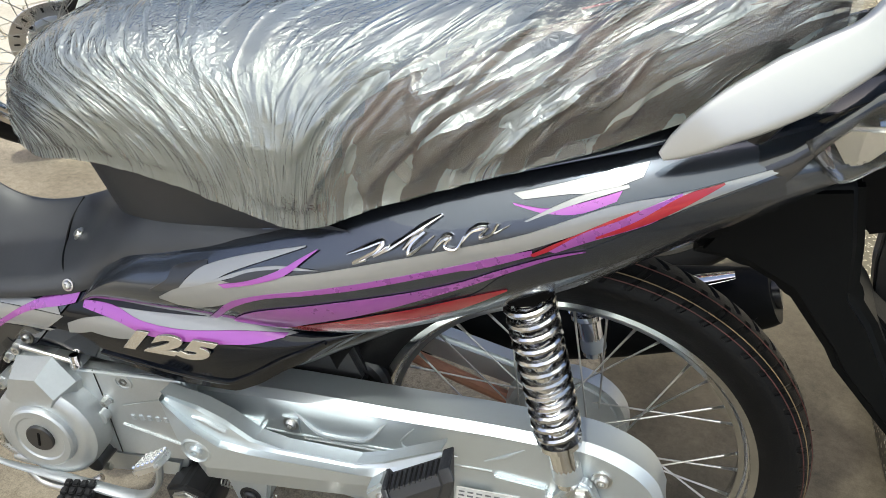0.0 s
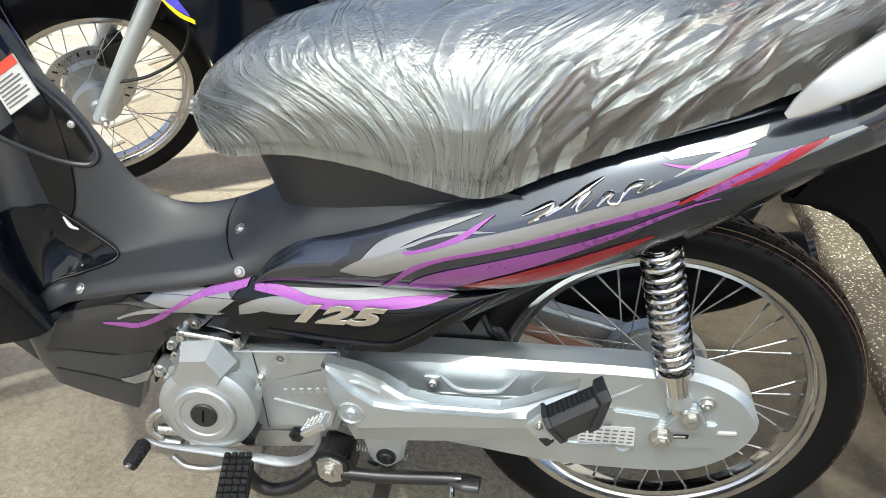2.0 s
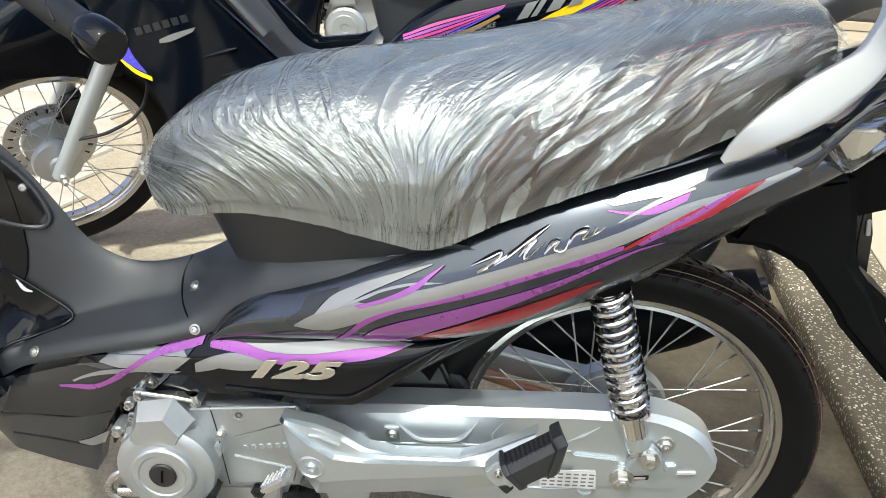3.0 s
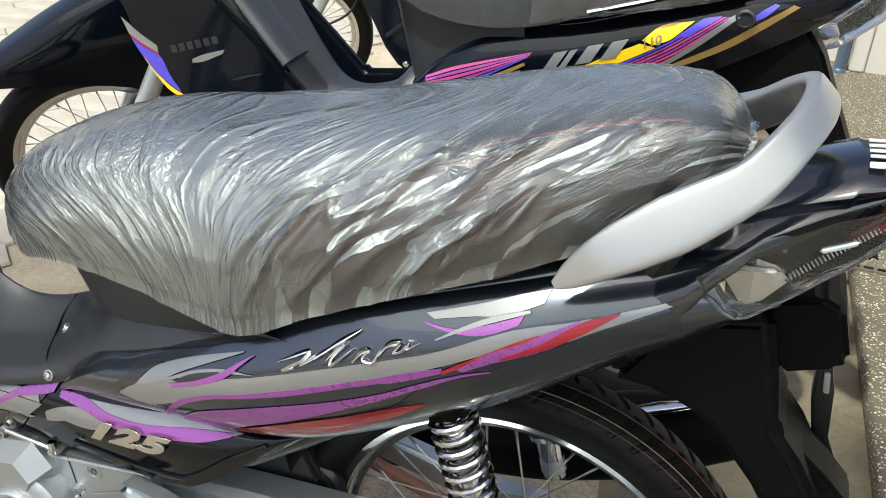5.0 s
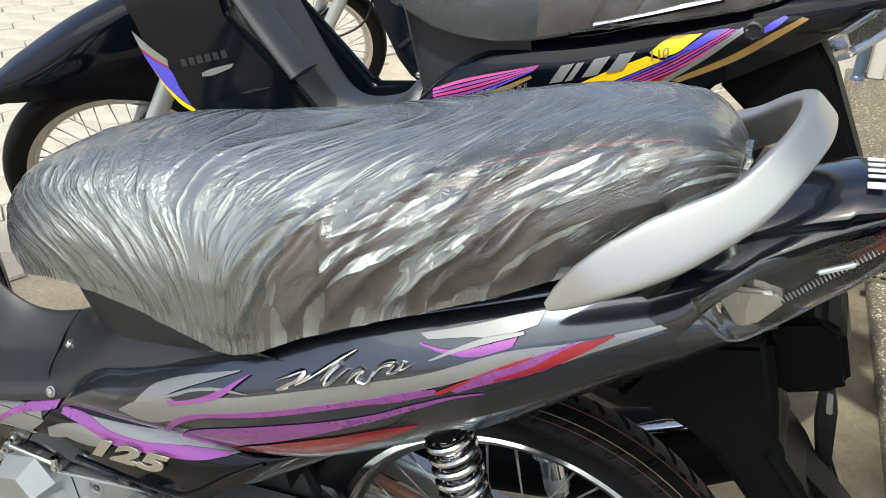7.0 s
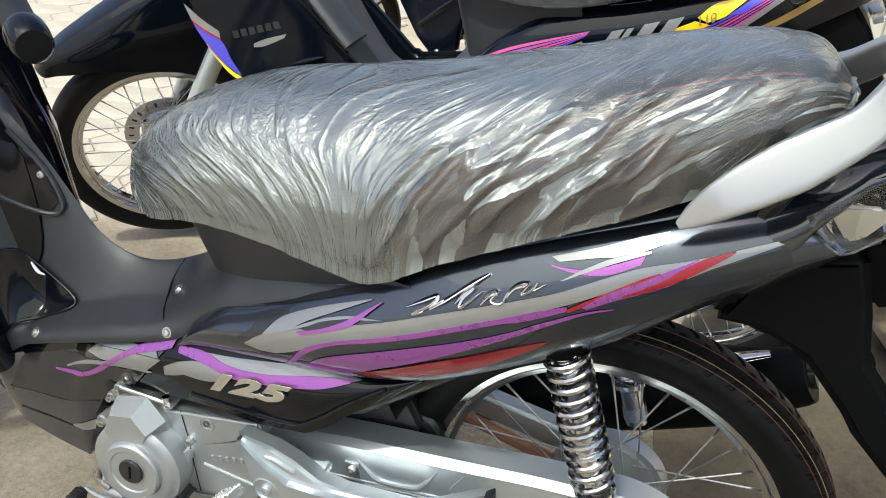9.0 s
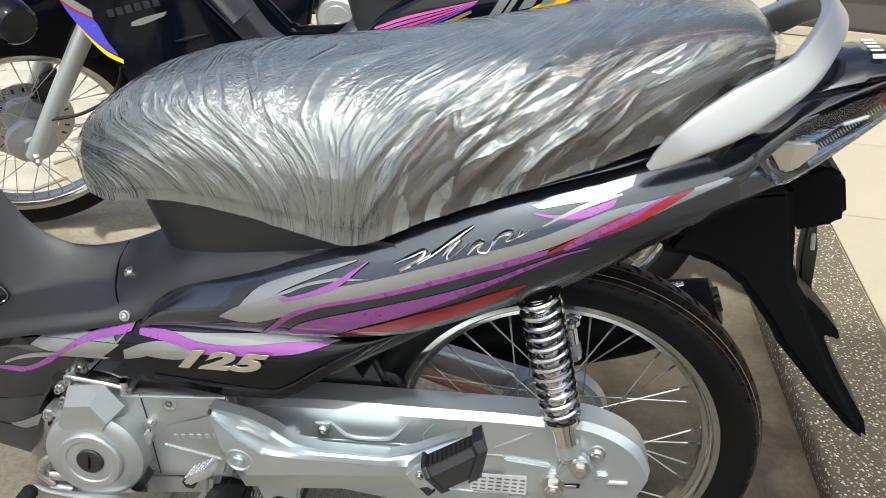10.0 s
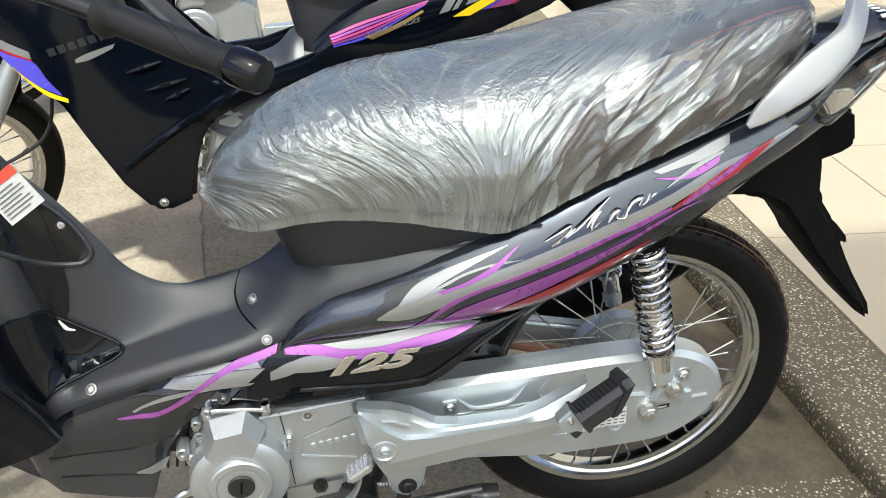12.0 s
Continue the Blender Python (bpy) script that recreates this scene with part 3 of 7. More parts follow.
def wheel(parent, name, centre, r_out=0.287, width=0.076, tread=False, disc=False, spin=0.0, spokes=36, label="", turn=None):
    """A spoked wheel: chromed rim, tyre, hub, spokes, and a brake drum or disc."""
    lip = 0.2300
    at = Matrix.Translation(centre) @ (turn or Matrix())
    bm = lathe([(lip - 0.012, -0.022), (lip - 0.001, -0.0245), (lip, -0.0225), (lip - 0.003, -0.020), (lip - 0.012, -0.0185), (lip - 0.019, -0.012), (lip - 0.022, 0), (lip - 0.019, 0.012), (lip - 0.012, 0.0185),
                (lip - 0.003, 0.020), (lip, 0.0225), (lip - 0.001, 0.0245), (lip - 0.012, 0.022), (lip - 0.0155, 0.013), (lip - 0.0255, 0.010), (lip - 0.0265, 0), (lip - 0.0255, -0.010), (lip - 0.0155, -0.013), (lip - 0.012, -0.022)], (0, 0, 0), steps=96)
    rim = part(name, bm, RIM_STEEL, parent, label or "chromed steel spoked wheel", at=at)
    part("tyre", tyre_shape(lip - 0.004, r_out, width, 720 if tread else 120, tread), TYRE, rim, "new black tyre with tread", angle=30)
    hub = lathe([(0.006, -0.062), (0.014, -0.062), (0.016, -0.045), (0.030, -0.040), (0.046, -0.034), (0.048, -0.029), (0.040, -0.026), (0.034, -0.015), (0.034, 0.015), (0.046, 0.022), (0.066, 0.026), (0.068, 0.050), (0.060, 0.056), (0.030, 0.060), (0.012, 0.066), (0.0, 0.066)], (0, 0, 0), steps=40)
    part("hub", hub, CAST, rim, "cast aluminium hub")
    for k in range(spokes):
        a = 2 * math.pi * k / spokes + spin
        side = -1 if k % 2 else 1
        b = a + (1 if (k // 2) % 2 else -1) * radians(52)
        p = Vector((0.045 * math.cos(b), side * 0.027, 0.045 * math.sin(b)))
        q = Vector(((lip - 0.024) * math.cos(a), side * 0.004, (lip - 0.024) * math.sin(a)))
        ob = new("spoke", SPOKE)
        ob.parent = rim
        d = q - p
        ob.matrix_basis = Matrix.Translation(p) @ d.to_track_quat("Z", "Y").to_matrix().to_4x4() @ Matrix.Diagonal((1, 1, d.length, 1))
    if disc:
        d = lathe([(0.072, 0.046), (0.108, 0.046), (0.109, 0.0435), (0.108, 0.041), (0.072, 0.041), (0.072, 0.046)], (0, 0, 0), steps=64)
        part("brake_disc", d, STEEL, rim, "steel brake disc")
        for k in range(5):
            a = 2 * math.pi * k / 5
            m = pose(0.058 * math.cos(a), 0.043, 0.058 * math.sin(a), 0, -math.degrees(a), 0)
            part("disc_arm", box((0.034, 0.005, 0.014), bevel=0.0015), BLACK, rim, at=m)
        for k in range(24):
            a = 2 * math.pi * k / 24
            m = pose(0.092 * math.cos(a), 0.0405, 0.092 * math.sin(a), 0, -math.degrees(a), 0)
            part("disc_slot", box((0.013, 0.0012, 0.005), bevel=0.0005), BLACK, rim, at=m)
    return rim


def ring_line(parent, name, r, y, mat, centre, w=0.0008):
    bm = lathe([(r - w, y - 0.0006), (r + 0.0003, y), (r - w, y + 0.0006), (r - w, y - 0.0006)], (0, 0, 0), steps=160)
    return part(name, bm, mat, parent)


def shock(parent, top, bottom, eye, spring_r=0.0225):
    """A chrome coil-over shock absorber with its lower clevis."""
    top, bottom, eye = Vector(top), Vector(bottom), Vector(eye)
    axis = (bottom - top).normalized()
    length = (bottom - top).length
    turn = axis.to_track_quat("Z", "Y").to_matrix().to_4x4()
    m = Matrix.Translation(top) @ turn
    body = lathe([(0.0, -0.045), (0.012, -0.045), (0.012, -0.004), (0.0155, 0.002), (0.0155, length * 0.42), (0.013, length * 0.43), (0.013, length), (0.024, length + 0.002), (0.024, length + 0.009), (0.017, length + 0.016), (0.015, (eye - top).length - 0.012), (0.0, (eye - top).length - 0.012)], (0, 0, 0), axis="z", steps=32)
    ob = part("shock_absorber", body, CHROME, parent, "chromed coil-over shock absorber", at=m)
    pts = []
    turns = 12
    for k in range(turns * 16 + 1):
        f = k / (turns * 16)
        a = 2 * math.pi * turns * f
        pts.append((spring_r * math.cos(a), spring_r * math.sin(a), 0.004 + f * (length - 0.008)))
    part("spring", tube(pts, 0.0039, steps=8, smooth=False), SPRING, ob, "bright steel coil spring")
    e = m.inverted() @ eye
    part("clevis", tube([(0, 0, length + 0.012), (0, 0, e.z - 0.02)], [0.0155, 0.0165], steps=20, smooth=True, count=6), SILVER, ob, "silver painted clevis")
    return ob


# ---- the black and purple motorcycle ----
bike = thing("motorcycle", "new black step-through motorcycle with purple and silver decals, on its stand", "motorcycle")

half_side = curve([-0.58, -0.5, -0.4, -0.3, -0.2, -0.1, 0, 0.05, 0.1, 0.15, 0.2, 0.26], [0.10, 0.125, 0.145, 0.158, 0.16, 0.152, 0.138, 0.125, 0.11, 0.092, 0.07, 0.04])
side_top = curve([-0.556, -0.538, -0.505, -0.436, -0.313, -0.251, -0.136, -0.053, 0.028, 0.107, 0.15, 0.205], [0.508, 0.541, 0.572, 0.604, 0.661, 0.692, 0.748, 0.781, 0.808, 0.828, 0.836, 0.820])
side_low = curve([-0.556, -0.47, -0.386, -0.273, -0.213, -0.114, -0.028, 0.065, 0.148, 0.186, 0.205], [0.497, 0.517, 0.535, 0.556, 0.571, 0.614, 0.658, 0.715, 0.760, 0.786, 0.800])


def ease(a, b, x):
    t = min(max((x - a) / (b - a), 0), 1)
    return t * t * (3 - 2 * t)


def side_y(x, z):
    a, b = side_low(x), side_top(x)
    s = min(max((z - a) / max(b - a, 1e-4), 0), 1)
    y = -half_side(x)
    if s < 0.5:
        y += 0.030 * ((0.5 - s) / 0.5) ** 2
    if s > 0.55:
        y += 0.034 * ((s - 0.55) / 0.45) ** 2
    return y


def panel(low, top, surface, x0, x1, cols=60, rows=16, lip=0.02, flip=1):
    """A bowed side cover between two edge lines, its edges turned inwards."""
    out = []
    for k in range(rows + 5):
        out.append([])
        for c in range(cols + 1):
            x = x0 + (x1 - x0) * c / cols
            a, b = low(x), top(x)
            s = min(max((k - 2) / rows, 0), 1)
            z = a + (b - a) * s
            y = surface(x, z)
            if k < 2:
                y += (0.6 if k == 1 else 1) * lip
                z += 0.002 * (2 - k)
            if k > rows + 2:
                y += (0.6 if k == rows + 3 else 1) * lip
                z -= 0.001 * (k - rows - 2)
            out[-1].append((x, flip * y, z))
    return grid(out)


side = part("side_panel", panel(side_low, side_top, side_y, -0.556, 0.205), PAINT_SIDE, bike, "glossy blue-black side cover with swooping decals", angle=50)
part("side_panel", panel(side_low, side_top, side_y, -0.556, 0.205, flip=-1), PAINT_SIDE, bike, angle=50)


def decal(parent, mat, upper, lower, surface=None, lift=0.0015, name="decal"):
    return part(name, band(upper, lower, surface or side_y, lift), mat, parent)


# broad dark-grey lower flank, then the swooping stripes over it
decal(side, CHARCOAL, [(-0.285, 0.571), (-0.21, 0.609), (-0.154, 0.634), (-0.108, 0.656), (-0.075, 0.692), (-0.019, 0.722), (0.037, 0.757), (0.081, 0.781), (0.128, 0.804)], [(-0.286, 0.557), (-0.213, 0.576), (-0.151, 0.606), (-0.103, 0.625), (-0.07, 0.668), (-0.012, 0.694), (0.047, 0.727), (0.088, 0.759), (0.135, 0.784)], lift=0.0008)
decal(side, GREY, [(-0.43, 0.568), (-0.405, 0.588), (-0.372, 0.605), (-0.308, 0.631), (-0.247, 0.655), (-0.187, 0.681), (-0.118, 0.71), (-0.07, 0.73), (-0.004, 0.765), (0.046, 0.781), (0.078, 0.793), (0.127, 0.81)], [(-0.43, 0.566), (-0.391, 0.567), (-0.353, 0.586), (-0.306, 0.614), (-0.261, 0.633), (-0.215, 0.652), (-0.16, 0.676), (-0.115, 0.695), (-0.067, 0.716), (-0.001, 0.751), (0.041, 0.762), (0.067, 0.777), (0.127, 0.807)], lift=0.0012)
decal(side, PURPLE, [(-0.385, 0.542), (-0.359, 0.576), (-0.342, 0.595), (-0.306, 0.615), (-0.261, 0.633), (-0.215, 0.652), (-0.16, 0.676), (-0.115, 0.695), (-0.091, 0.706), (-0.058, 0.719)], [(-0.371, 0.55), (-0.342, 0.586), (-0.306, 0.61), (-0.26, 0.628), (-0.214, 0.646), (-0.159, 0.67), (-0.114, 0.689), (-0.108, 0.69), (-0.089, 0.698), (-0.057, 0.714)], lift=0.0018)
decal(side, PURPLE, [(-0.347, 0.56), (-0.333, 0.578), (-0.305, 0.595), (-0.259, 0.615), (-0.213, 0.634), (-0.158, 0.656), (-0.112, 0.677), (-0.088, 0.691), (-0.042, 0.715), (-0.014, 0.724)], [(-0.343, 0.554), (-0.291, 0.567), (-0.258, 0.588), (-0.211, 0.613), (-0.156, 0.644), (-0.111, 0.67), (-0.087, 0.685), (-0.042, 0.712), (-0.014, 0.723)], lift=0.0018)
decal(side, RED, [(-0.285, 0.57), (-0.247, 0.59), (-0.21, 0.609), (-0.18, 0.623), (-0.154, 0.634), (-0.108, 0.656), (-0.076, 0.67)], [(-0.269, 0.565), (-0.225, 0.58), (-0.19, 0.593), (-0.151, 0.611), (-0.106, 0.642), (-0.075, 0.668)], lift=0.002)
decal(side, RED, [(-0.059, 0.715), (-0.034, 0.733), (0.003, 0.757), (0.022, 0.767)], [(-0.056, 0.713), (-0.028, 0.731), (0.008, 0.754), (0.023, 0.764)], lift=0.0022)
decal(side, PURPLE, [(-0.044, 0.721), (-0.019, 0.742), (0.008, 0.757), (0.025, 0.768), (0.053, 0.784)], [(-0.039, 0.72), (-0.014, 0.734), (0.01, 0.745), (0.037, 0.759), (0.054, 0.778)], lift=0.0024)
decal(side, RED, [(-0.008, 0.74), (0.022, 0.758), (0.053, 0.782), (0.083, 0.795)], [(-0.008, 0.738), (0.021, 0.751), (0.045, 0.765), (0.084, 0.794)], lift=0.0028)
decal(side, PALE, [(-0.405, 0.587), (-0.393, 0.603), (-0.375, 0.618), (-0.33, 0.642), (-0.266, 0.671)], [(-0.403, 0.588), (-0.372, 0.604), (-0.344, 0.624), (-0.309, 0.645), (-0.266, 0.67)], lift=0.0020)
decal(side, PALE, [(-0.372, 0.605), (-0.343, 0.623), (-0.315, 0.638), (-0.283, 0.65), (-0.248, 0.657)], [(-0.362, 0.609), (-0.333, 0.625), (-0.308, 0.638), (-0.279, 0.648), (-0.248, 0.657)], lift=0.0026)
decal(side, PURPLE, [(-0.355, 0.61), (-0.32, 0.626), (-0.289, 0.645), (-0.27, 0.66), (-0.253, 0.673)], [(-0.348, 0.609), (-0.313, 0.625), (-0.283, 0.642), (-0.264, 0.661), (-0.252, 0.673)], lift=0.0030)
decal(side, DARKGREY, [(-0.349, 0.615), (-0.324, 0.631), (-0.289, 0.646)], [(-0.342, 0.616), (-0.313, 0.628), (-0.292, 0.641)], lift=0.0028)
decal(side, DARKGREY, [(-0.442, 0.572), (-0.422, 0.589), (-0.416, 0.601), (-0.376, 0.621)], [(-0.441, 0.571), (-0.406, 0.585), (-0.396, 0.601), (-0.375, 0.618)], lift=0.0010)
decal(side, PALE, [(-0.082, 0.759), (-0.034, 0.778), (-0.003, 0.791), (0.023, 0.8)], [(-0.073, 0.757), (-0.038, 0.768), (-0.011, 0.775), (0.02, 0.79)], lift=0.0014)
decal(side, PALE, [(-0.068, 0.743), (-0.045, 0.759), (-0.022, 0.772), (0.01, 0.784)], [(-0.066, 0.743), (-0.042, 0.757), (-0.016, 0.77), (0.011, 0.782)], lift=0.0026)
decal(side, PURPLE, [(-0.081, 0.753), (-0.055, 0.755), (-0.032, 0.762), (0.006, 0.779)], [(-0.078, 0.752), (-0.052, 0.752), (-0.025, 0.757), (0.003, 0.771)], lift=0.0020)
# rounded shoulder between the side cover and the seat
for f in (1, -1):
    rows = [[(x, f * (side_y(x, side_top(x)) + dy), side_top(x) + dz) for x in (-0.44 + 0.62 * c / 60 for c in range(61))] for dy, dz in ((0.004, -0.004), (0.006, 0.003), (0.014, 0.008), (0.030, 0.010), (0.052, 0.008))]
    part("panel_shoulder", grid(rows, thick=(0, 0, -0.003)), PAINT_SIDE, bike, angle=60)
# a raised chrome script emblem as plain strokes
strokes = [
    [(-0.222, 0.679), (-0.209, 0.687), (-0.189, 0.699), (-0.193, 0.69), (-0.205, 0.68), (-0.215, 0.673), (-0.202, 0.679)],
    [(-0.196, 0.684), (-0.177, 0.7), (-0.159, 0.716), (-0.14, 0.731)],
    [(-0.17, 0.697), (-0.161, 0.71), (-0.152, 0.717), (-0.163, 0.702), (-0.164, 0.694), (-0.153, 0.704), (-0.143, 0.715)],
    [(-0.143, 0.703), (-0.135, 0.715), (-0.127, 0.718), (-0.132, 0.709), (-0.122, 0.709), (-0.117, 0.721)],
    [(-0.119, 0.715), (-0.111, 0.727), (-0.097, 0.733), (-0.104, 0.722), (-0.094, 0.727), (-0.089, 0.737), (-0.092, 0.728), (-0.08, 0.737)],
]
for s in strokes:
    line = [(x, side_y(x, z) - 0.002, z) for x, z in s]
    part("emblem_stroke", tube(line, [0.0018, 0.0048, 0.0038, 0.0046, 0.0018], steps=10, count=36, flat=0.45), CHROME, side, "chrome script emblem stroke")

# lower and front side covers
half_low = curve([-0.95, -0.8, -0.63, -0.5, -0.4, -0.3, -0.2], [0.09, 0.102, 0.114, 0.13, 0.138, 0.138, 0.12])
low_top = curve([-0.915, -0.811, -0.681, -0.551, -0.381, -0.272, -0.213], [0.397, 0.441, 0.485, 0.521, 0.543, 0.557, 0.570])
_lb = ((-0.915, 0.385), (-0.890, 0.300), (-0.866, 0.268), (-0.800, 0.257), (-0.741, 0.250), (-0.733, 0.285), (-0.716, 0.338), (-0.680, 0.398), (-0.641, 0.413), (-0.578, 0.425), (-0.504, 0.434), (-0.434, 0.435), (-0.359, 0.446), (-0.331, 0.465), (-0.303, 0.491), (-0.251, 0.529), (-0.213, 0.557))


def low_bottom(x):
    """The lower edge of the front and lower covers."""
    return float(np.interp(x, [p[0] for p in _lb], [p[1] for p in _lb]))



def low_y(x, z):
    a, b = low_bottom(x), low_top(x)
    s = min(max((z - a) / max(b - a, 1e-4), 0), 1)
    return -half_low(x) + 0.010 * (1 - s) ** 2 + (0.032 * ((s - 0.45) / 0.55) ** 2 if s > 0.45 else 0)


def slanted(x_left, x_right, flip=1):
    """A cover whose ends follow slanted seams: x_left(s), x_right(s)."""
    out = []
    for k in range(19):
        s = min(max((k - 2) / 14, 0), 1)
        out.append([])
        for c in range(61):
            x = x_left(s) + (x_right(s) - x_left(s)) * c / 60
            z = low_bottom(x) + (low_top(x) - low_bottom(x)) * s
            y = low_y(x, z)
            if k < 2:
                y += 0.03 * (2 - k) / 2
            if k > 16:
                y += 0.02 * (k - 16) / 2
            out[-1].append((x, flip * y, z))
    return grid(out)


for f in (1, -1):
    cover = part("front_cover", slanted(lambda s: -0.913, lambda s: -0.637 + 0.084 * s, f), PAINT_SIDE, bike, "glossy black lower leg cover with silver and purple decals", angle=50)
    lower = part("lower_cover", slanted(lambda s: -0.634 + 0.084 * s, lambda s: -0.215, f), PAINT, bike, "glossy black lower side cover with capacity badge", angle=50)
    if f == 1:
        decal(cover, DARKGREY, [(-0.846, 0.392), (-0.815, 0.412), (-0.722, 0.436), (-0.640, 0.446)], [(-0.872, 0.330), (-0.820, 0.345), (-0.760, 0.352), (-0.700, 0.370)], low_y, 0.0010)
        decal(cover, PALE, [(-0.902, 0.409), (-0.830, 0.436), (-0.777, 0.453), (-0.711, 0.472), (-0.640, 0.484), (-0.585, 0.491)], [(-0.900, 0.408), (-0.797, 0.438), (-0.750, 0.450), (-0.696, 0.462), (-0.640, 0.474), (-0.580, 0.484)], low_y, 0.0014)
        decal(cover, GREY, [(-0.884, 0.408), (-0.797, 0.434), (-0.740, 0.448)], [(-0.878, 0.404), (-0.810, 0.420), (-0.745, 0.442)], low_y, 0.0013)
        decal(cover, PAINT, [(-0.840, 0.421), (-0.763, 0.442), (-0.696, 0.462)], [(-0.840, 0.399), (-0.775, 0.424), (-0.713, 0.446)], low_y, 0.0018)
        decal(cover, GREY, [(-0.700, 0.461), (-0.640, 0.473), (-0.575, 0.484)], [(-0.714, 0.447), (-0.659, 0.451), (-0.604, 0.456)], low_y, 0.0016)
        decal(cover, PALE, [(-0.754, 0.411), (-0.708, 0.437), (-0.658, 0.452), (-0.590, 0.461)], [(-0.752, 0.409), (-0.712, 0.430), (-0.659, 0.446), (-0.598, 0.456)], low_y, 0.0020)
        decal(cover, PURPLE, [(-0.775, 0.401), (-0.717, 0.416), (-0.674, 0.446), (-0.640, 0.473), (-0.599, 0.498), (-0.557, 0.513)], [(-0.773, 0.399), (-0.727, 0.405), (-0.684, 0.428), (-0.658, 0.451), (-0.624, 0.475), (-0.577, 0.495), (-0.560, 0.503)], low_y, 0.0026)
        decal(cover, GREY, [(-0.760, 0.306), (-0.735, 0.318), (-0.712, 0.330)], [(-0.758, 0.303), (-0.738, 0.302), (-0.722, 0.308)], low_y, 0.0018)
        for pts in ([(-0.872, 0.337), (-0.820, 0.345), (-0.760, 0.352), (-0.705, 0.366)], [(-0.862, 0.300), (-0.800, 0.302), (-0.740, 0.300)]):
            part("ridge", tube([(x, low_y(x, z) + 0.0005, z) for x, z in pts], 0.0022, steps=8, count=30), PAINT, cover)
        decal(lower, PALE, [(-0.549, 0.509), (-0.493, 0.516), (-0.419, 0.528), (-0.349, 0.540), (-0.286, 0.545)], [(-0.549, 0.504), (-0.476, 0.503), (-0.417, 0.510), (-0.346, 0.525), (-0.306, 0.537)], low_y, 0.0012)
        decal(lower, PURPLE, [(-0.549, 0.509), (-0.508, 0.515), (-0.469, 0.511), (-0.417, 0.516), (-0.348, 0.532), (-0.296, 0.543)], [(-0.549, 0.502), (-0.506, 0.503), (-0.460, 0.499), (-0.416, 0.505), (-0.346, 0.520), (-0.300, 0.539)], low_y, 0.0020)
        decal(lower, PALE, [(-0.569, 0.478), (-0.545, 0.492), (-0.520, 0.500), (-0.490, 0.503)], [(-0.569, 0.464), (-0.544, 0.474), (-0.517, 0.489), (-0.488, 0.500)], low_y, 0.0013)
        decal(lower, GREY, [(-0.545, 0.492), (-0.520, 0.501), (-0.490, 0.504), (-0.462, 0.502)], [(-0.538, 0.478), (-0.510, 0.480), (-0.485, 0.486), (-0.462, 0.500)], low_y, 0.0011)
        ridge = [(-0.53, 0.446), (-0.45, 0.452), (-0.375, 0.458), (-0.345, 0.474), (-0.300, 0.513), (-0.255, 0.545)]
        part("ridge", tube([(x, low_y(x, z) - 0.001, z) for x, z in ridge], 0.0028, steps=8, count=40), PAINT, lower, "raised glossy ridge")
        # capacity badge
        cu = bpy.data.curves.new("badge", "FONT")
        cu.body, cu.size, cu.extrude, cu.shear, cu.space_character, cu.bevel_depth = "125", 0.050, 0.0012, 0.45, 1.10, 0.0006
        cu.offset = 0.0024
        tmp = new("badge_source", cu)
        me = bpy.data.meshes.new_from_object(tmp.evaluated_get(bpy.context.evaluated_depsgraph_get()))
        bpy.data.objects.remove(tmp)
        me.materials.append(material("badge_pale_chrome", (0.72, 0.69, 0.64), 0.16, 0.9))
        badge = new("badge", me)
        tagged(badge, "champagne chrome number badge")
        badge.parent = lower
        badge.matrix_basis = pose(-0.500, -0.1300, 0.475, 90, 0, -4) @ pose(0, 0, 0, 0, 0, 8) @ Matrix.Diagonal((1.42, 0.70, 1, 1))

# ---- matt centre cover ----
crest = curve([-1.02, -0.95, -0.902, -0.873, -0.828, -0.78, -0.759, -0.728, -0.705, -0.666, -0.631, -0.591, -0.54, -0.50, -0.44, -0.26], [0.90, 0.825, 0.773, 0.735, 0.685, 0.620, 0.589, 0.564, 0.554, 0.552, 0.560, 0.576, 0.603, 0.628, 0.655, 0.70])
cover_half = curve([-1.02, -0.915, -0.811, -0.70, -0.63, -0.58, -0.53, -0.46, -0.38, -0.26], [0.080, 0.085, 0.098, 0.105, 0.107, 0.104, 0.100, 0.108, 0.120, 0.130])
cover_base = curve([-1.02, -0.915, -0.811, -0.681, -0.60, -0.551, -0.50, -0.436, -0.313, -0.26], [0.55, 0.391, 0.435, 0.479, 0.503, 0.520, 0.565, 0.595, 0.652, 0.680])


def cover_point(x, f, out=0.0):
    """On the centre cover's near flank, f from its lower edge (0) over the foot ledge to its crest (1)."""
    hw, base = cover_half(x), cover_base(x)
    top = max(crest(x), base + 0.015)
    a = math.pi / 2 * f
    u, v = math.cos(a), math.sin(a)
    y0, z0 = hw * u**0.95, base + (top - base) * v**1.25
    if f < 0.22:
        t = f / 0.22
        y1, z1 = hw - 0.012 * t * t, base + 0.016 * t
    elif f < 0.62:
        t = (f - 0.22) / 0.40
        y1, z1 = (hw - 0.012) + (0.045 - hw + 0.012) * t, base + 0.016 + 0.016 * t
    else:
        t = (f - 0.62) / 0.38
        y1, z1 = 0.045 * (1 - t), base + 0.032 + (top - base - 0.032) * (ease(0, 1, t) * 0.6 + 0.4 * t)
    w = ease(-0.90, -0.82, x) * (1 - ease(-0.62, -0.53, x))
    return Vector((x, -(y0 + (y1 - y0) * w) - out, z0 + (z1 - z0) * w + out * 0.7))


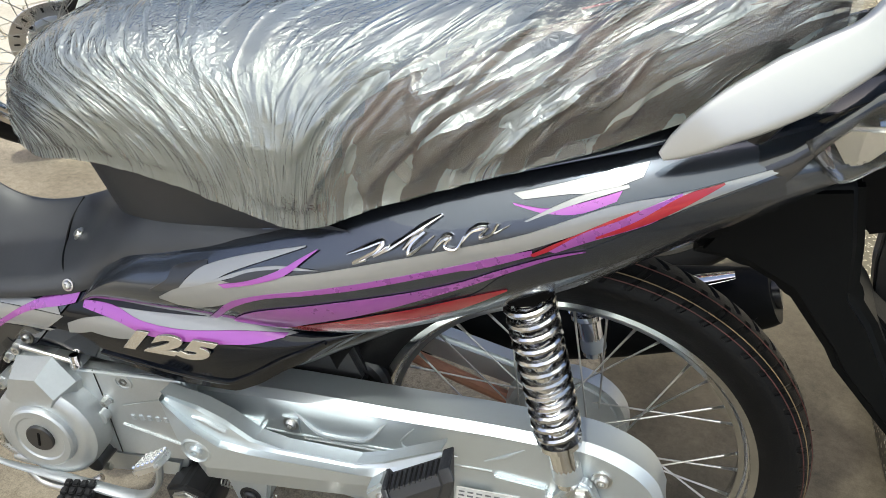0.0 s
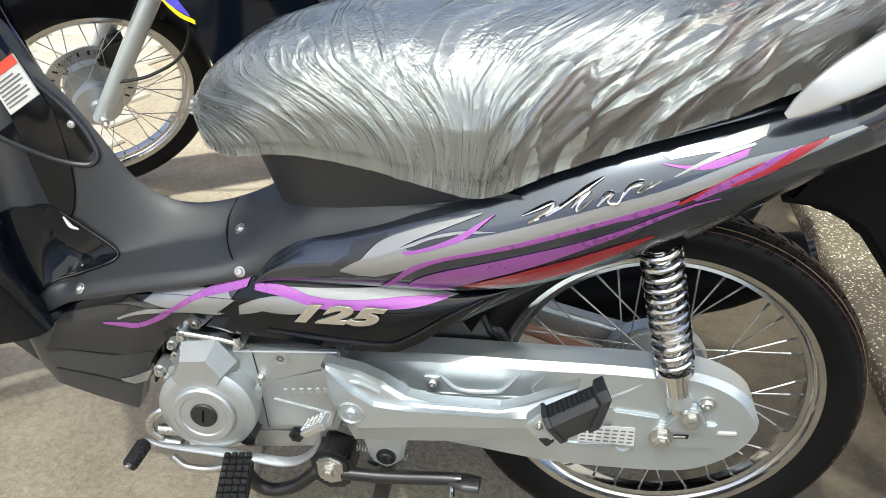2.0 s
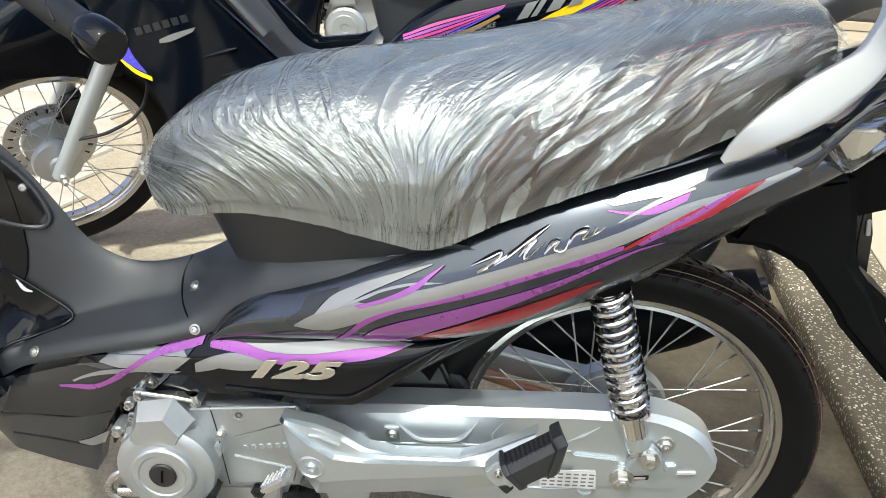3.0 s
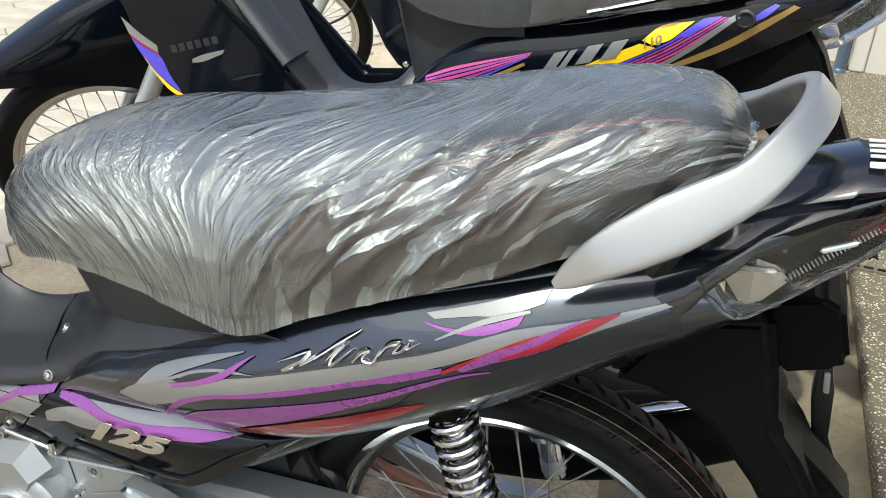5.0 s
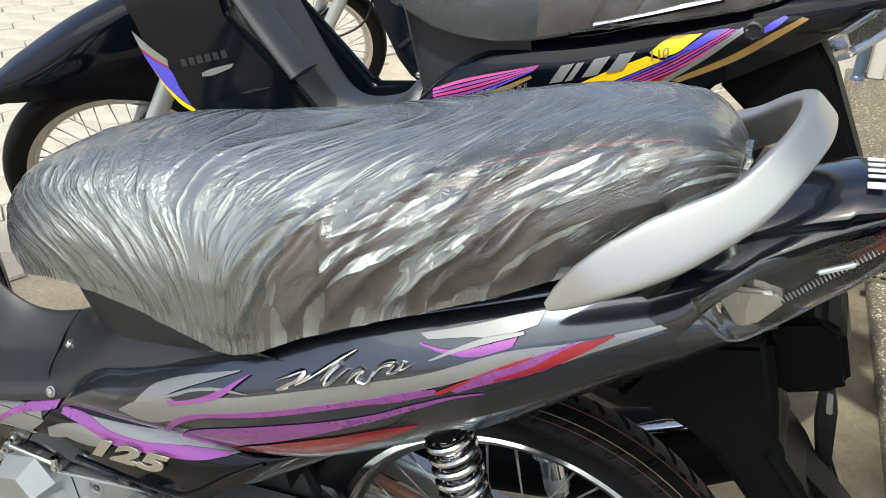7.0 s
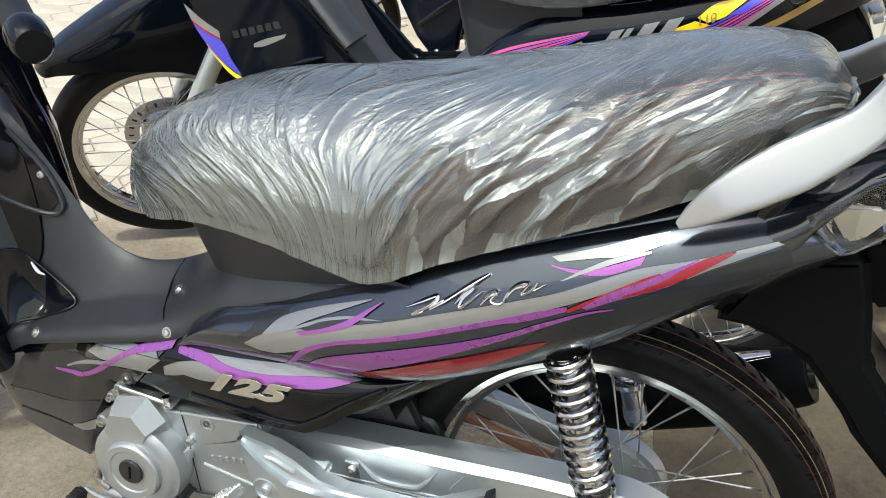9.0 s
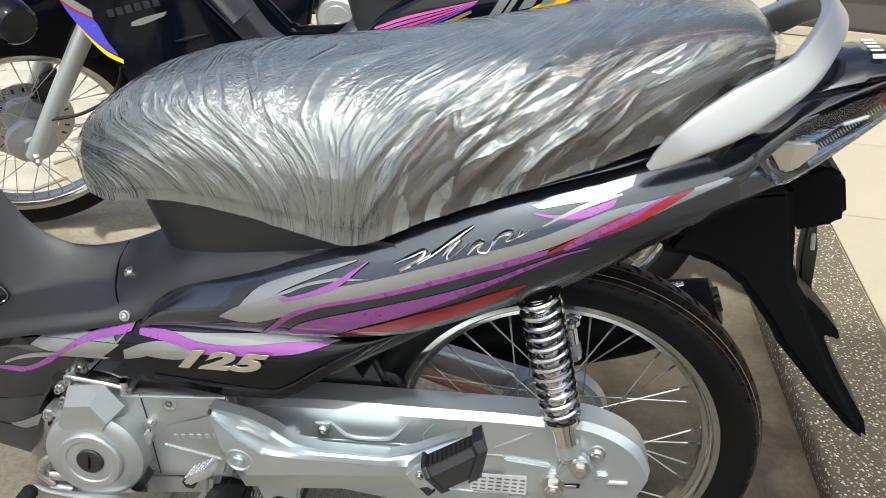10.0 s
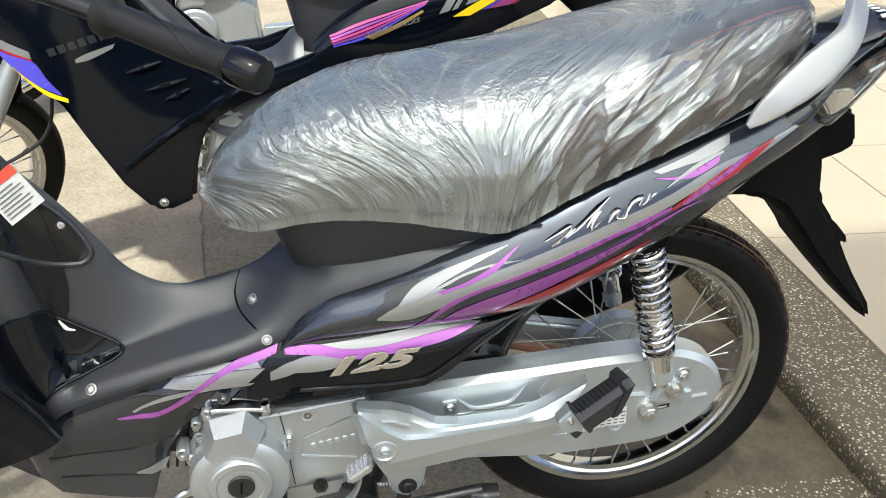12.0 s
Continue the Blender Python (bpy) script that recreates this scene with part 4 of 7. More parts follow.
rows = []
for c in range(110):
    x = -1.02 + 0.76 * c / 109
    half = [cover_point(x, k / 32) for k in range(33)]
    rows.append(half + [Vector((p.x, -p.y, p.z)) for p in half[-2::-1]])
part("centre_cover", grid(rows, thick=(0, 0, -0.004)), MATT, bike, "matt dark grey plastic centre cover", angle=50)
part("cover_seam", tube([cover_point(x, f, 0.0003) for x, f in ((-0.605, 0.98), (-0.612, 0.8), (-0.606, 0.6), (-0.590, 0.35), (-0.572, 0.12))], 0.0014, steps=5, count=24), INNER, bike)
for x, f, r in ((-0.571, 0.10, 0.0055), (-0.802, 0.16, 0.0062), (-0.589, 0.66, 0.0062), (-0.824, 0.93, 0.0062)):
    p = cover_point(x, f, 0.001)
    nv = (cover_point(x + 0.004, f) - cover_point(x - 0.004, f)).cross(cover_point(x, f + 0.02) - cover_point(x, f - 0.02)).normalized()
    nv = -nv if nv.y > 0 else nv
    turn = Vector((0, -1, 0)).rotation_difference(nv).to_matrix().to_4x4()
    part("bolt", lathe([(r * 1.3, 0.001), (r * 1.3, -0.0008), (r, -0.001), (r * 0.95, -0.0024), (r * 0.75, -0.0038), (r * 0.40, -0.0042), (r * 0.36, -0.0022), (0, -0.0022)], (0, 0, 0), steps=20), STEEL, bike, at=Matrix.Translation(p) @ turn)
bolt(bike, -0.632, -0.117, 0.438, 0.0060, BOLT)


def cover_y(x, z):
    """The near flank's depth at a height."""
    a, b = 0.0, 1.0
    for _ in range(18):
        m = (a + b) / 2
        if cover_point(x, m).z < z:
            a = m
        else:
            b = m
    return cover_point(x, a).y


# recessed inner corner beside the label, with a rounded rim
inner_corner = part("recess_corner", band([(-0.850, 0.690), (-0.831, 0.671), (-0.812, 0.648), (-0.797, 0.620)], [(-0.898, 0.652), (-0.873, 0.632), (-0.843, 0.610), (-0.810, 0.604)], cover_y, 0.0025, 24, 6), PAINT, bike, "glossy dark recess in the leg shield")
part("recess_rim", tube([(x, cover_y(x, z) - 0.003, z) for x, z in [(-0.866, 0.712), (-0.848, 0.692), (-0.829, 0.673), (-0.810, 0.650), (-0.795, 0.622), (-0.794, 0.608), (-0.807, 0.600), (-0.844, 0.606), (-0.875, 0.630), (-0.899, 0.651)]], 0.0042, steps=8, count=60), MATT, inner_corner)
# storage pocket in the leg shield
pocket = part("storage_pocket", band([(-0.920, 0.535), (-0.891, 0.553), (-0.857, 0.547), (-0.841, 0.531), (-0.807, 0.508), (-0.766, 0.487)], [(-0.943, 0.405), (-0.925, 0.404), (-0.898, 0.392), (-0.849, 0.447), (-0.812, 0.459), (-0.770, 0.478)], cover_y, 0.004, 40, 8), PAINT, bike, "glossy black storage pocket")
part("pocket_latch", tube([(x, cover_y(x, z) - 0.007, z) for x, z in [(-0.840, 0.528), (-0.832, 0.514), (-0.822, 0.510)]], [0.0012, 0.003, 0.0012], steps=8, count=12), WHITE, pocket, "small pale latch")
part("pocket_rim", tube([(x, cover_y(x, z) - 0.005, z) for x, z in [(-0.891, 0.553), (-0.857, 0.547), (-0.841, 0.531), (-0.807, 0.508), (-0.766, 0.487), (-0.770, 0.478), (-0.812, 0.459), (-0.849, 0.447), (-0.898, 0.392)]], 0.0025, steps=8, count=50), PAINT, pocket)
# cover under the seat nose
rows = []
for k in range(13):
    s = k / 12
    z = 0.575 + 0.125 * s
    ring = []
    front = -0.528 - 0.050 * s
    for c in range(41):
        u = -1 + 2 * c / 40
        w = 0.120 + 0.026 * s
        x = front + (0.30 + 0.05 * s) * abs(u) ** 2.6
        ring.append((x, w * math.copysign(abs(u) ** 0.72, u), z + 0.10 * abs(u) ** 2.6 * (1 - s)))
    rows.append(ring)
part("under_seat_cover", grid(rows, thick=(0.004, 0, 0)), MATT, bike, "matt dark plastic cover under the seat", angle=60)

# leg shield, storage recess and warning label
shield = []
for k in range(13):
    s = k / 12
    z = 0.40 + 0.50 * s
    ring = []
    for c in range(13):
        u = c / 12
        ring.append((-0.86 - 0.16 * s - 0.08 * u + 0.05 * math.sin(math.pi * u) * (1 - s), -0.085 - 0.15 * u * (0.45 + 0.55 * min(1, s * 2)), z - 0.03 * u))
    shield.append(ring)
part("leg_shield", grid(shield, thick=(-0.006, 0, 0)), PAINT, bike, "glossy black leg shield wing", angle=60)
part("leg_shield", grid([[(x, -y, z) for x, y, z in r] for r in shield], thick=(-0.006, 0, 0)), PAINT, bike, angle=60)
part("inner_guard", prism([(-1.03, 0.42), (-0.985, 0.35), (-0.955, 0.31), (-0.895, 0.262), (-0.87, 0.255), (-0.84, 0.30), (-0.86, 0.45), (-0.96, 0.60), (-1.02, 0.60)], -0.066, 0.066, 0.012, 3), MATT, bike, "matt black inner guard")


plate = [[cover_point(-0.945 + 0.100 * (c / 14) ** 0.8 + 0.02 * math.sin(math.pi * k / 6), 0.70 + 0.24 * k / 6 - 0.02 * c / 14, 0.004) for c in range(15)] for k in range(7)]
recess = part("recess_panel", grid(plate, thick=(0, 0.004, -0.002)), PAINT, bike, "glossy black recess panel")
corner = Vector((-0.894, -0.052, 0.730))
ux, uz = Vector((0.040, 0.004, 0.030)), Vector((0.034, -0.014, -0.043))
nrm = ux.cross(uz).normalized()
if nrm.y > 0:
    nrm = -nrm
lab = [[corner + ux * (c / 6) + uz * (k / 6) + nrm * 0.012 for c in range(7)] for k in range(7)]
label_ob = part("warning_label", grid(lab, thick=nrm * -0.003), PAPER, recess, "white paper warning label with a red head")
part("label_head", grid([[corner + ux * (c / 4) + uz * (k * 0.22 / 2) + nrm * 0.0130 for c in range(5)] for k in range(3)], thick=nrm * -0.0006), LABEL_RED, label_ob, "red label head")
for k in range(7):
    f = 0.32 + 0.09 * k
    part("print_line", grid([[corner + ux * (0.08 + 0.8 * c / 4 * (1 if k % 3 else 0.8)) + uz * (f + 0.03 * j) + nrm * 0.0130 for c in range(5)] for j in (0, 1)], thick=nrm * -0.0006), INK, label_ob)

# ---- seat ----
seat_w = curve([-0.636, -0.62, -0.59, -0.55, -0.50, -0.40, -0.27, -0.15, 0.0, 0.06, 0.10, 0.13, 0.150], [0.013, 0.040, 0.067, 0.095, 0.120, 0.144, 0.158, 0.152, 0.134, 0.114, 0.092, 0.066, 0.032])
seat_top = curve([-0.636, -0.62, -0.59, -0.55, -0.48, -0.36, -0.26, -0.14, -0.05, 0.03, 0.09, 0.13, 0.150], [0.718, 0.750, 0.782, 0.811, 0.838, 0.858, 0.879, 0.908, 0.934, 0.954, 0.962, 0.954, 0.932])
seat_low = curve([-0.636, -0.62, -0.59, -0.55, -0.516, -0.458, -0.389, -0.33, -0.27, -0.193, -0.084, 0.021, 0.10, 0.150], [0.704, 0.684, 0.677, 0.690, 0.702, 0.708, 0.702, 0.694, 0.690, 0.730, 0.782, 0.830, 0.868, 0.895])


def seat_point(x, f, grow=0.0):
    """On the seat's skin: f runs 0 (near lower edge) over the top to 1 (far lower edge)."""
    w, t, b = seat_w(x) + grow, seat_top(x) + grow, seat_low(x) - grow * 0.5
    a = math.pi * f
    c, s = -math.cos(a), math.sin(a)
    y = w * math.copysign(abs(c) ** 0.62, c)
    z = b + (t - b) * abs(s) ** 0.72
    tuck = max(0, 1 - abs(s) * 3.0)
    return Vector((x, y * (1 - 0.10 * tuck) - 0.028 * (1 - ease(-0.62, -0.36, x)), z))


rings = []
xs = [-0.636 + 0.786 * (0.5 - 0.5 * math.cos(math.pi * k / 72)) for k in range(73)]
bm = bmesh.new()
vs = [[bm.verts.new(seat_point(x, k / 48)) for k in range(49)] for x in xs]
seam = curve([-0.28, -0.268, -0.24, -0.21, -0.17, -0.12, -0.05, 0.05, 0.12, 0.16], [0.0, 0.012, 0.10, 0.19, 0.235, 0.255, 0.27, 0.285, 0.27, 0.20])
for i in range(72):
    for k in range(48):
        f = bm.faces.new((vs[i][k], vs[i][k + 1], vs[i + 1][k + 1], vs[i + 1][k]))
        fk = (k + 0.5) / 48
        fk = min(fk, 1 - fk)
        f.material_index = 1 if xs[i] > -0.275 and fk < seam(xs[i]) else 0
    bm.faces.new((vs[i][0], vs[i + 1][0], vs[i + 1][48], vs[i][48]))
bm.faces.new(vs[0])
bm.faces.new(vs[-1])
seat = part("seat", bm, (VINYL, BROWN), bike, "long dark seat with brown vinyl sides under clear wrap", angle=60)
part("piping", tube([seat_point(x, seam(x), -0.0006) for x in (-0.265, -0.24, -0.21, -0.17, -0.10, -0.03, 0.05, 0.11)], 0.0022, steps=6, count=60), BROWN, seat)
part("stitching", tube([seat_point(x, seam(x) + 0.03, -0.0002) for x in (-0.05, 0.0, 0.05, 0.10, 0.135)], 0.0012, steps=5, count=40), THREAD, seat, "red stitching")


# clear wrap: creases run up from the lower edge, gathered at the seat's lower corner
def fold_line(x, f):
    """Which fold a place on the wrap belongs to, and how far up it lies."""
    h = min(f, 1 - f) * 2
    d = x + 0.268
    lean = 0.05 - 0.24 * ease(-0.46, -0.06, x)
    gather = 0.10 * (1 - ease(0.0, 0.55, h)) * math.tanh(d / 0.08)
    return (d + lean * h + gather) / 0.62, h


random.seed(21)
TUCKS = []
for k in range(13):
    x0 = -0.262 + 0.026 * k + random.uniform(-0.008, 0.008)
    f0 = random.uniform(0.01, 0.14)
    TUCKS.append((x0, f0, x0 + random.uniform(0.035, 0.09), f0 + random.uniform(0.10, 0.20), random.uniform(0.006, 0.014), random.uniform(0.008, 0.016)))
TUCKS.append((-0.262, 0.02, -0.168, 0.235, 0.011, 0.012))
TUCKS.append((-0.158, 0.02, -0.170, 0.235, 0.008, 0.010))


def tucks(x, f):
    """Large single folds of the sheet, steep on their lower side."""
    h = 0.0
    for x0, f0, x1, f1, tall, wide in TUCKS:
        ax, az, bx, bz = x0, f0 * 0.42, x1, f1 * 0.42
        dx, dz = bx - ax, bz - az
        n2 = dx * dx + dz * dz
        t = ((x - ax) * dx + (f * 0.42 - az) * dz) / n2
        if -0.15 < t < 1.15:
            off = ((x - ax) * dz - (f * 0.42 - az) * dx) / math.sqrt(n2) + 0.004 * noise.noise(Vector((t * 4, x0 * 50, 1.0)))
            d = off / (wide * (1.0 if off < 0 else 0.35))
            end = max(0, 1 - abs(2 * t - 1) ** 3 / 1.5)
            h = max(h, tall * end * max(0, 1 - abs(d)) ** 0.9)
    return h


def crease(x, f):
    q, h = fold_line(x, f)
    rear = ease(-0.26, -0.12, x)
    n1 = noise.noise(Vector((q * 11, h * 1.5, 3.1)))
    n2 = noise.noise(Vector((q * 25, h * 2.2, 7.7)))
    n3 = noise.noise(Vector((x * 9, f * 5, 1.3)))
    n4 = noise.noise(Vector((x * 60, f * 34, 5.3)))
    ridge1 = max(0, 1 - abs(n1) * 5.0)
    ridge2 = max(0, 1 - abs(n2) * 4.0)
    low = max(0.22, 1 - 0.9 * h)
    g = 0.003 + low * (0.0030 * ridge1 + 0.0013 * ridge2) + 0.0020 * n3 * (0.4 + rear) + 0.0003 * n4 + tucks(x, min(f, 1 - f))
    near_rail = ease(-0.02, 0.03, x) * (1 - ease(0.16, 0.26, min(f, 1 - f)))
    return g + (0.002 - g) * near_rail


bm = bmesh.new()
uv_layer = bm.loops.layers.uv.new("folds")
slack_layer = bm.verts.layers.float.new("slack")
NX, NF = 380, 200
vs, uvs = [], {}
for i in range(NX + 1):
    x0 = -0.640 + 0.794 * (0.5 - 0.5 * math.cos(math.pi * i / NX))
    row = []
    for k in range(NF + 1):
        f = k / NF
        x = min(max(x0, -0.635), 0.149)
        p = seat_point(x, f)
        q = seat_point(x, min(f + 0.01, 1))
        r = seat_point(min(x + 0.004, 0.15), f)
        nr = (q - seat_point(x, max(f - 0.01, 0))).cross(r - seat_point(max(x - 0.004, -0.636), f))
        if nr.length > 1e-9:
            nr.normalize()
        mid = Vector((x, 0, (seat_top(x) + seat_low(x)) / 2))
        if nr.dot(p - mid) < 0:
            nr = -nr
        g = crease(x, f) * (0.6 if min(f, 1 - f) < 0.02 else 1)
        v = bm.verts.new(p + nr * g + Vector((x0 - x, 0, 0)))
        limit = 0.25 + 0.13 * ease(-0.22, 0.0, x)
        v[slack_layer] = ease(-0.26, -0.19, x) * (1 - ease(limit - 0.06, limit + 0.03, min(f, 1 - f)))
        a, h = fold_line(x, f)
        uvs[v] = (a, h)
        row.append(v)
    vs.append(row)
for i in range(NX):
    for k in range(NF):
        face = bm.faces.new((vs[i][k], vs[i][k + 1], vs[i + 1][k + 1], vs[i + 1][k]))
        for lp in face.loops:
            lp[uv_layer].uv = uvs[lp.vert]
part("plastic_wrap", bm, FILM, seat, "crinkled clear plastic wrap", angle=180)

# ---- grab rail ----
path = [(0.030, -0.134, 0.820), (0.064, -0.133, 0.853), (0.099, -0.126, 0.879), (0.131, -0.114, 0.901), (0.162, -0.096, 0.9225), (0.184, -0.066, 0.948), (0.197, -0.033, 0.964), (0.200, 0.0, 0.970)]
path = path + [(x, -y, z) for x, y, z in path[-2::-1]]
line = smooth_line(path, 81)
rings = []
for i, p in enumerate(line):
    f = abs(i - 40) / 40
    t = (line[min(i + 1, 80)] - line[max(i - 1, 0)]).normalized()
    outv = Vector((0.55 * (1 - f), (1 if p.y > 0 else -1) * min(1, abs(p.y) / 0.08) * 0.9, 0.55)).normalized()
    thin = (outv - outv.dot(t) * t).normalized()
    wide = t.cross(thin).normalized()
    w = float(np.interp(f, [0, 0.20, 0.40, 0.54, 0.63, 0.76, 0.88, 0.95, 1.0], [0.0150, 0.0160, 0.0185, 0.0222, 0.0240, 0.0215, 0.0160, 0.0105, 0.0040]))
    h = float(np.interp(f, [0, 0.4, 0.85, 1.0], [0.0085, 0.0085, 0.0075, 0.003]))
    rings.append([p + wide * w * math.copysign(abs(math.cos(a)) ** 0.36, math.cos(a)) + thin * h * math.copysign(abs(math.sin(a)) ** 0.5, math.sin(a)) for a in (2 * math.pi * k / 24 for k in range(24))])
part("grab_rail", loft(rings), SILVER_BRIGHT, bike, "silver painted passenger grab rail", angle=50)
for y in (-0.075, 0.075):
    part("rail_mount", tube([(0.10, y, 0.82), (0.12, y * 1.2, 0.87), (0.125, y * 1.45, 0.905)], 0.011, steps=10), BLACK, bike)

# ---- tail ----
def flanked(x, hw, zl, zt, top=0.58, crown=0.004, lean=0.94):
    """One section of a cowl with flat flanks: a narrow turned-in lower edge, straight sides leaning in, a nearly flat top."""
    h = zt - zl
    half = [(hw * 0.80, zl), (hw * 0.97, zl + 0.02 * h), (hw, zl + 0.10 * h), (hw * (lean + 0.06 * 0.75), zl + 0.30 * h)]
    half += [(hw * (lean + (top - lean) * f), zl + h * (0.45 + 0.46 * f)) for f in (0.0, 0.5, 0.92)]
    half += [(hw * top * 0.93, zt - 0.015 * h), (hw * top * 0.5, zt + crown * 0.7), (0.0, zt + crown)]
    return [(x, -y, z) for y, z in half] + [(x, y, z) for y, z in half[-2::-1]] + [(x, 0.0, zl)]


sections = ((-0.02, 0.125, 0.70, 0.800), (0.06, 0.112, 0.735, 0.832), (0.13, 0.100, 0.790, 0.868), (0.148, 0.097, 0.822, 0.876), (0.18, 0.082, 0.858, 0.892), (0.22, 0.064, 0.882, 0.907), (0.255, 0.046, 0.898, 0.919), (0.282, 0.030, 0.908, 0.925), (0.290, 0.014, 0.914, 0.923))
tail = part("tail_cowl", loft([flanked(*row) for row in sections]), PAINT_TAIL, bike, "glossy blue-black tail cowl", angle=32)
# wedge-shaped cap with a broad, slightly crowned top and short sides, cut square at the tip
cap_sections = ((0.158, 0.060, 0.872, 0.893), (0.185, 0.058, 0.884, 0.907), (0.215, 0.057, 0.895, 0.921), (0.236, 0.056, 0.902, 0.929), (0.240, 0.054, 0.907, 0.930), (0.262, 0.048, 0.912, 0.933), (0.280, 0.038, 0.917, 0.932), (0.294, 0.024, 0.921, 0.928), (0.297, 0.020, 0.9225, 0.926))
part("tail_cap", loft([flanked(*row, top=0.62, crown=0.003, lean=0.98) for row in cap_sections]), PAINT_TAIL, tail, "black tapered tail cap", angle=34)
for k in range(5):
    y = -0.036 + 0.0125 * k
    z, roll = (0.9350, 0) if abs(y) < 0.030 else (0.9322, 30)
    part("marking_bar", box((0.0130, 0.0066, 0.0010), bevel=0.0005), WHITE, tail, at=pose(0.250, y, z, roll, -7, 0))
# clear tail lamp wrapped round both corners, its dark housing inside


def lamp_ring(section, a, width):
    """One section of the lamp: narrower towards the tail, rounded back at the corners."""
    return [(x - 0.012 * abs(a) ** 5 + 0.012 * (1 - a * a), width * a * (1 - 0.55 * max(0.0, (x - 0.146) / 0.165)), z + 0.004 * (1 - abs(a))) for x, z in section]


lens_section = [(0.148, 0.836), (0.160, 0.820), (0.184, 0.800), (0.212, 0.816), (0.250, 0.848), (0.282, 0.880), (0.302, 0.904), (0.296, 0.911), (0.240, 0.892), (0.195, 0.868)]
house_section = [(0.152, 0.850), (0.164, 0.846), (0.182, 0.850), (0.202, 0.860), (0.226, 0.876), (0.246, 0.890), (0.258, 0.899), (0.256, 0.903), (0.234, 0.894), (0.195, 0.872)]
steps = [-1 + k / 14 for k in range(29)]
lamp = part("tail_lamp", loft([lamp_ring(lens_section, a, 0.100) for a in steps]), LENS, bike, "clear tail lamp lens still in its wrap", angle=30)
part("lamp_housing", loft([lamp_ring(house_section, a, 0.093) for a in steps]), PAINT, lamp, "dark lamp housing", angle=30)
part("lamp_reflector", prism([(0.156, 0.834), (0.174, 0.811), (0.187, 0.816), (0.206, 0.842), (0.196, 0.850), (0.166, 0.846)], -0.0850, -0.078, 0.003), STEEL, lamp, "bright lamp reflector")
part("lamp_bulb_cover", prism([(0.238, 0.876), (0.252, 0.874), (0.278, 0.899), (0.270, 0.906)], -0.058, 0.058, 0.003), LENS_RED, lamp, "red brake lamp cover")
part("bright_bar", box((0.030, 0.003, 0.005), bevel=0.0015), CAST, lamp, "white reflector bar", at=pose(0.236, -0.0665, 0.872, -35, -20, 17))
for k in range(30):
    x = 0.194 + 0.0024 * k
    part("lens_rib", box((0.0011, 0.003, 0.0055), bevel=0.0004), SILVER, lamp, at=pose(x, -0.0965 * (1 - 0.55 * (x - 0.146) / 0.165) + 0.003, 0.832 + 0.0020 * k, 0, -40, 14))
part("lens_seam", tube([lamp_ring([p], -1, 0.1005)[0] for p in lens_section[:8]], 0.0014, steps=6, count=40), LENS, lamp)

# ---- rear mudguard and plate holder ----
rows = []
for k in range(37):
    a = radians(158 - 62 * k / 36)
    r = 0.325 + (0.03 * max(0, (k - 22) / 14) ** 2)
    rows.append([(r * (1 - 0.10 * abs(u) ** 3) * math.cos(a), 0.012 + 0.068 * u, 0.329 + r * (1 - 0.10 * abs(u) ** 3) * math.sin(a)) for u in (-1 + 2 * c / 10 for c in range(11))])
part("rear_mudguard", grid(rows, thick=(0, 0, 0.004)), INNER, bike, "black plastic rear mudguard", angle=60)
part("mud_flap", prism([(0.070, 0.672), (0.124, 0.671), (0.171, 0.650), (0.224, 0.590), (0.238, 0.569), (0.300, 0.507), (0.354, 0.455), (0.387, 0.434), (0.374, 0.467), (0.329, 0.526), (0.309, 0.555), (0.261, 0.631), (0.234, 0.662), (0.224, 0.712), (0.205, 0.780), (0.12, 0.760)], -0.040, 0.064, 0.012, 3), SATIN, bike, "black plastic rear mud flap with a pointed tip")
part("flap_hook", prism([(0.238, 0.648), (0.268, 0.623), (0.292, 0.604), (0.314, 0.582), (0.321, 0.567), (0.307, 0.574), (0.297, 0.572), (0.296, 0.556), (0.270, 0.585), (0.250, 0.622)], -0.012, 0.040, 0.004), SATIN, bike)
part("reflector_bracket", prism([(0.262, 0.690), (0.272, 0.698), (0.285, 0.655), (0.292, 0.600), (0.312, 0.560), (0.300, 0.556), (0.278, 0.590), (0.266, 0.640)], 0.060, 0.084, 0.003), BLACK, bike, "black bracket behind the flap")
part("bracket_slot", prism([(0.270, 0.678), (0.276, 0.678), (0.280, 0.655), (0.274, 0.655)], 0.056, 0.061, 0.001), CAST, bike)
part("plate_holder", prism([(0.196, 0.786), (0.240, 0.800), (0.262, 0.790), (0.277, 0.742), (0.268, 0.730), (0.223, 0.713), (0.205, 0.74)], -0.02, 0.075, 0.006, 3), INNER, bike, "black number plate holder")

# ---- rear wheel ----
RW = (-0.009, 0.010, 0.344)
rear = wheel(bike, "rear_wheel", RW, r_out=0.282, tread=True, spin=0.06, label="chromed rear wheel with wire spokes")
for r, y, mt in ((0.2766, -0.024, TYRE_LINE), (0.2719, -0.031, TYRE_RED), (0.2818, -0.008, TYRE_RED)):
    ring_line(rear, "moulding_line", r + 0.0006, y, mt, RW)
part("brake_drum", lathe([(0.0, 0.03), (0.075, 0.03), (0.078, 0.05), (0.070, 0.058), (0.045, 0.062), (0.030, 0.075), (0.0, 0.075)], (0, 0, 0), steps=40), CAST, rear, "cast aluminium brake drum")
random.seed(5)
hair = bmesh.new()
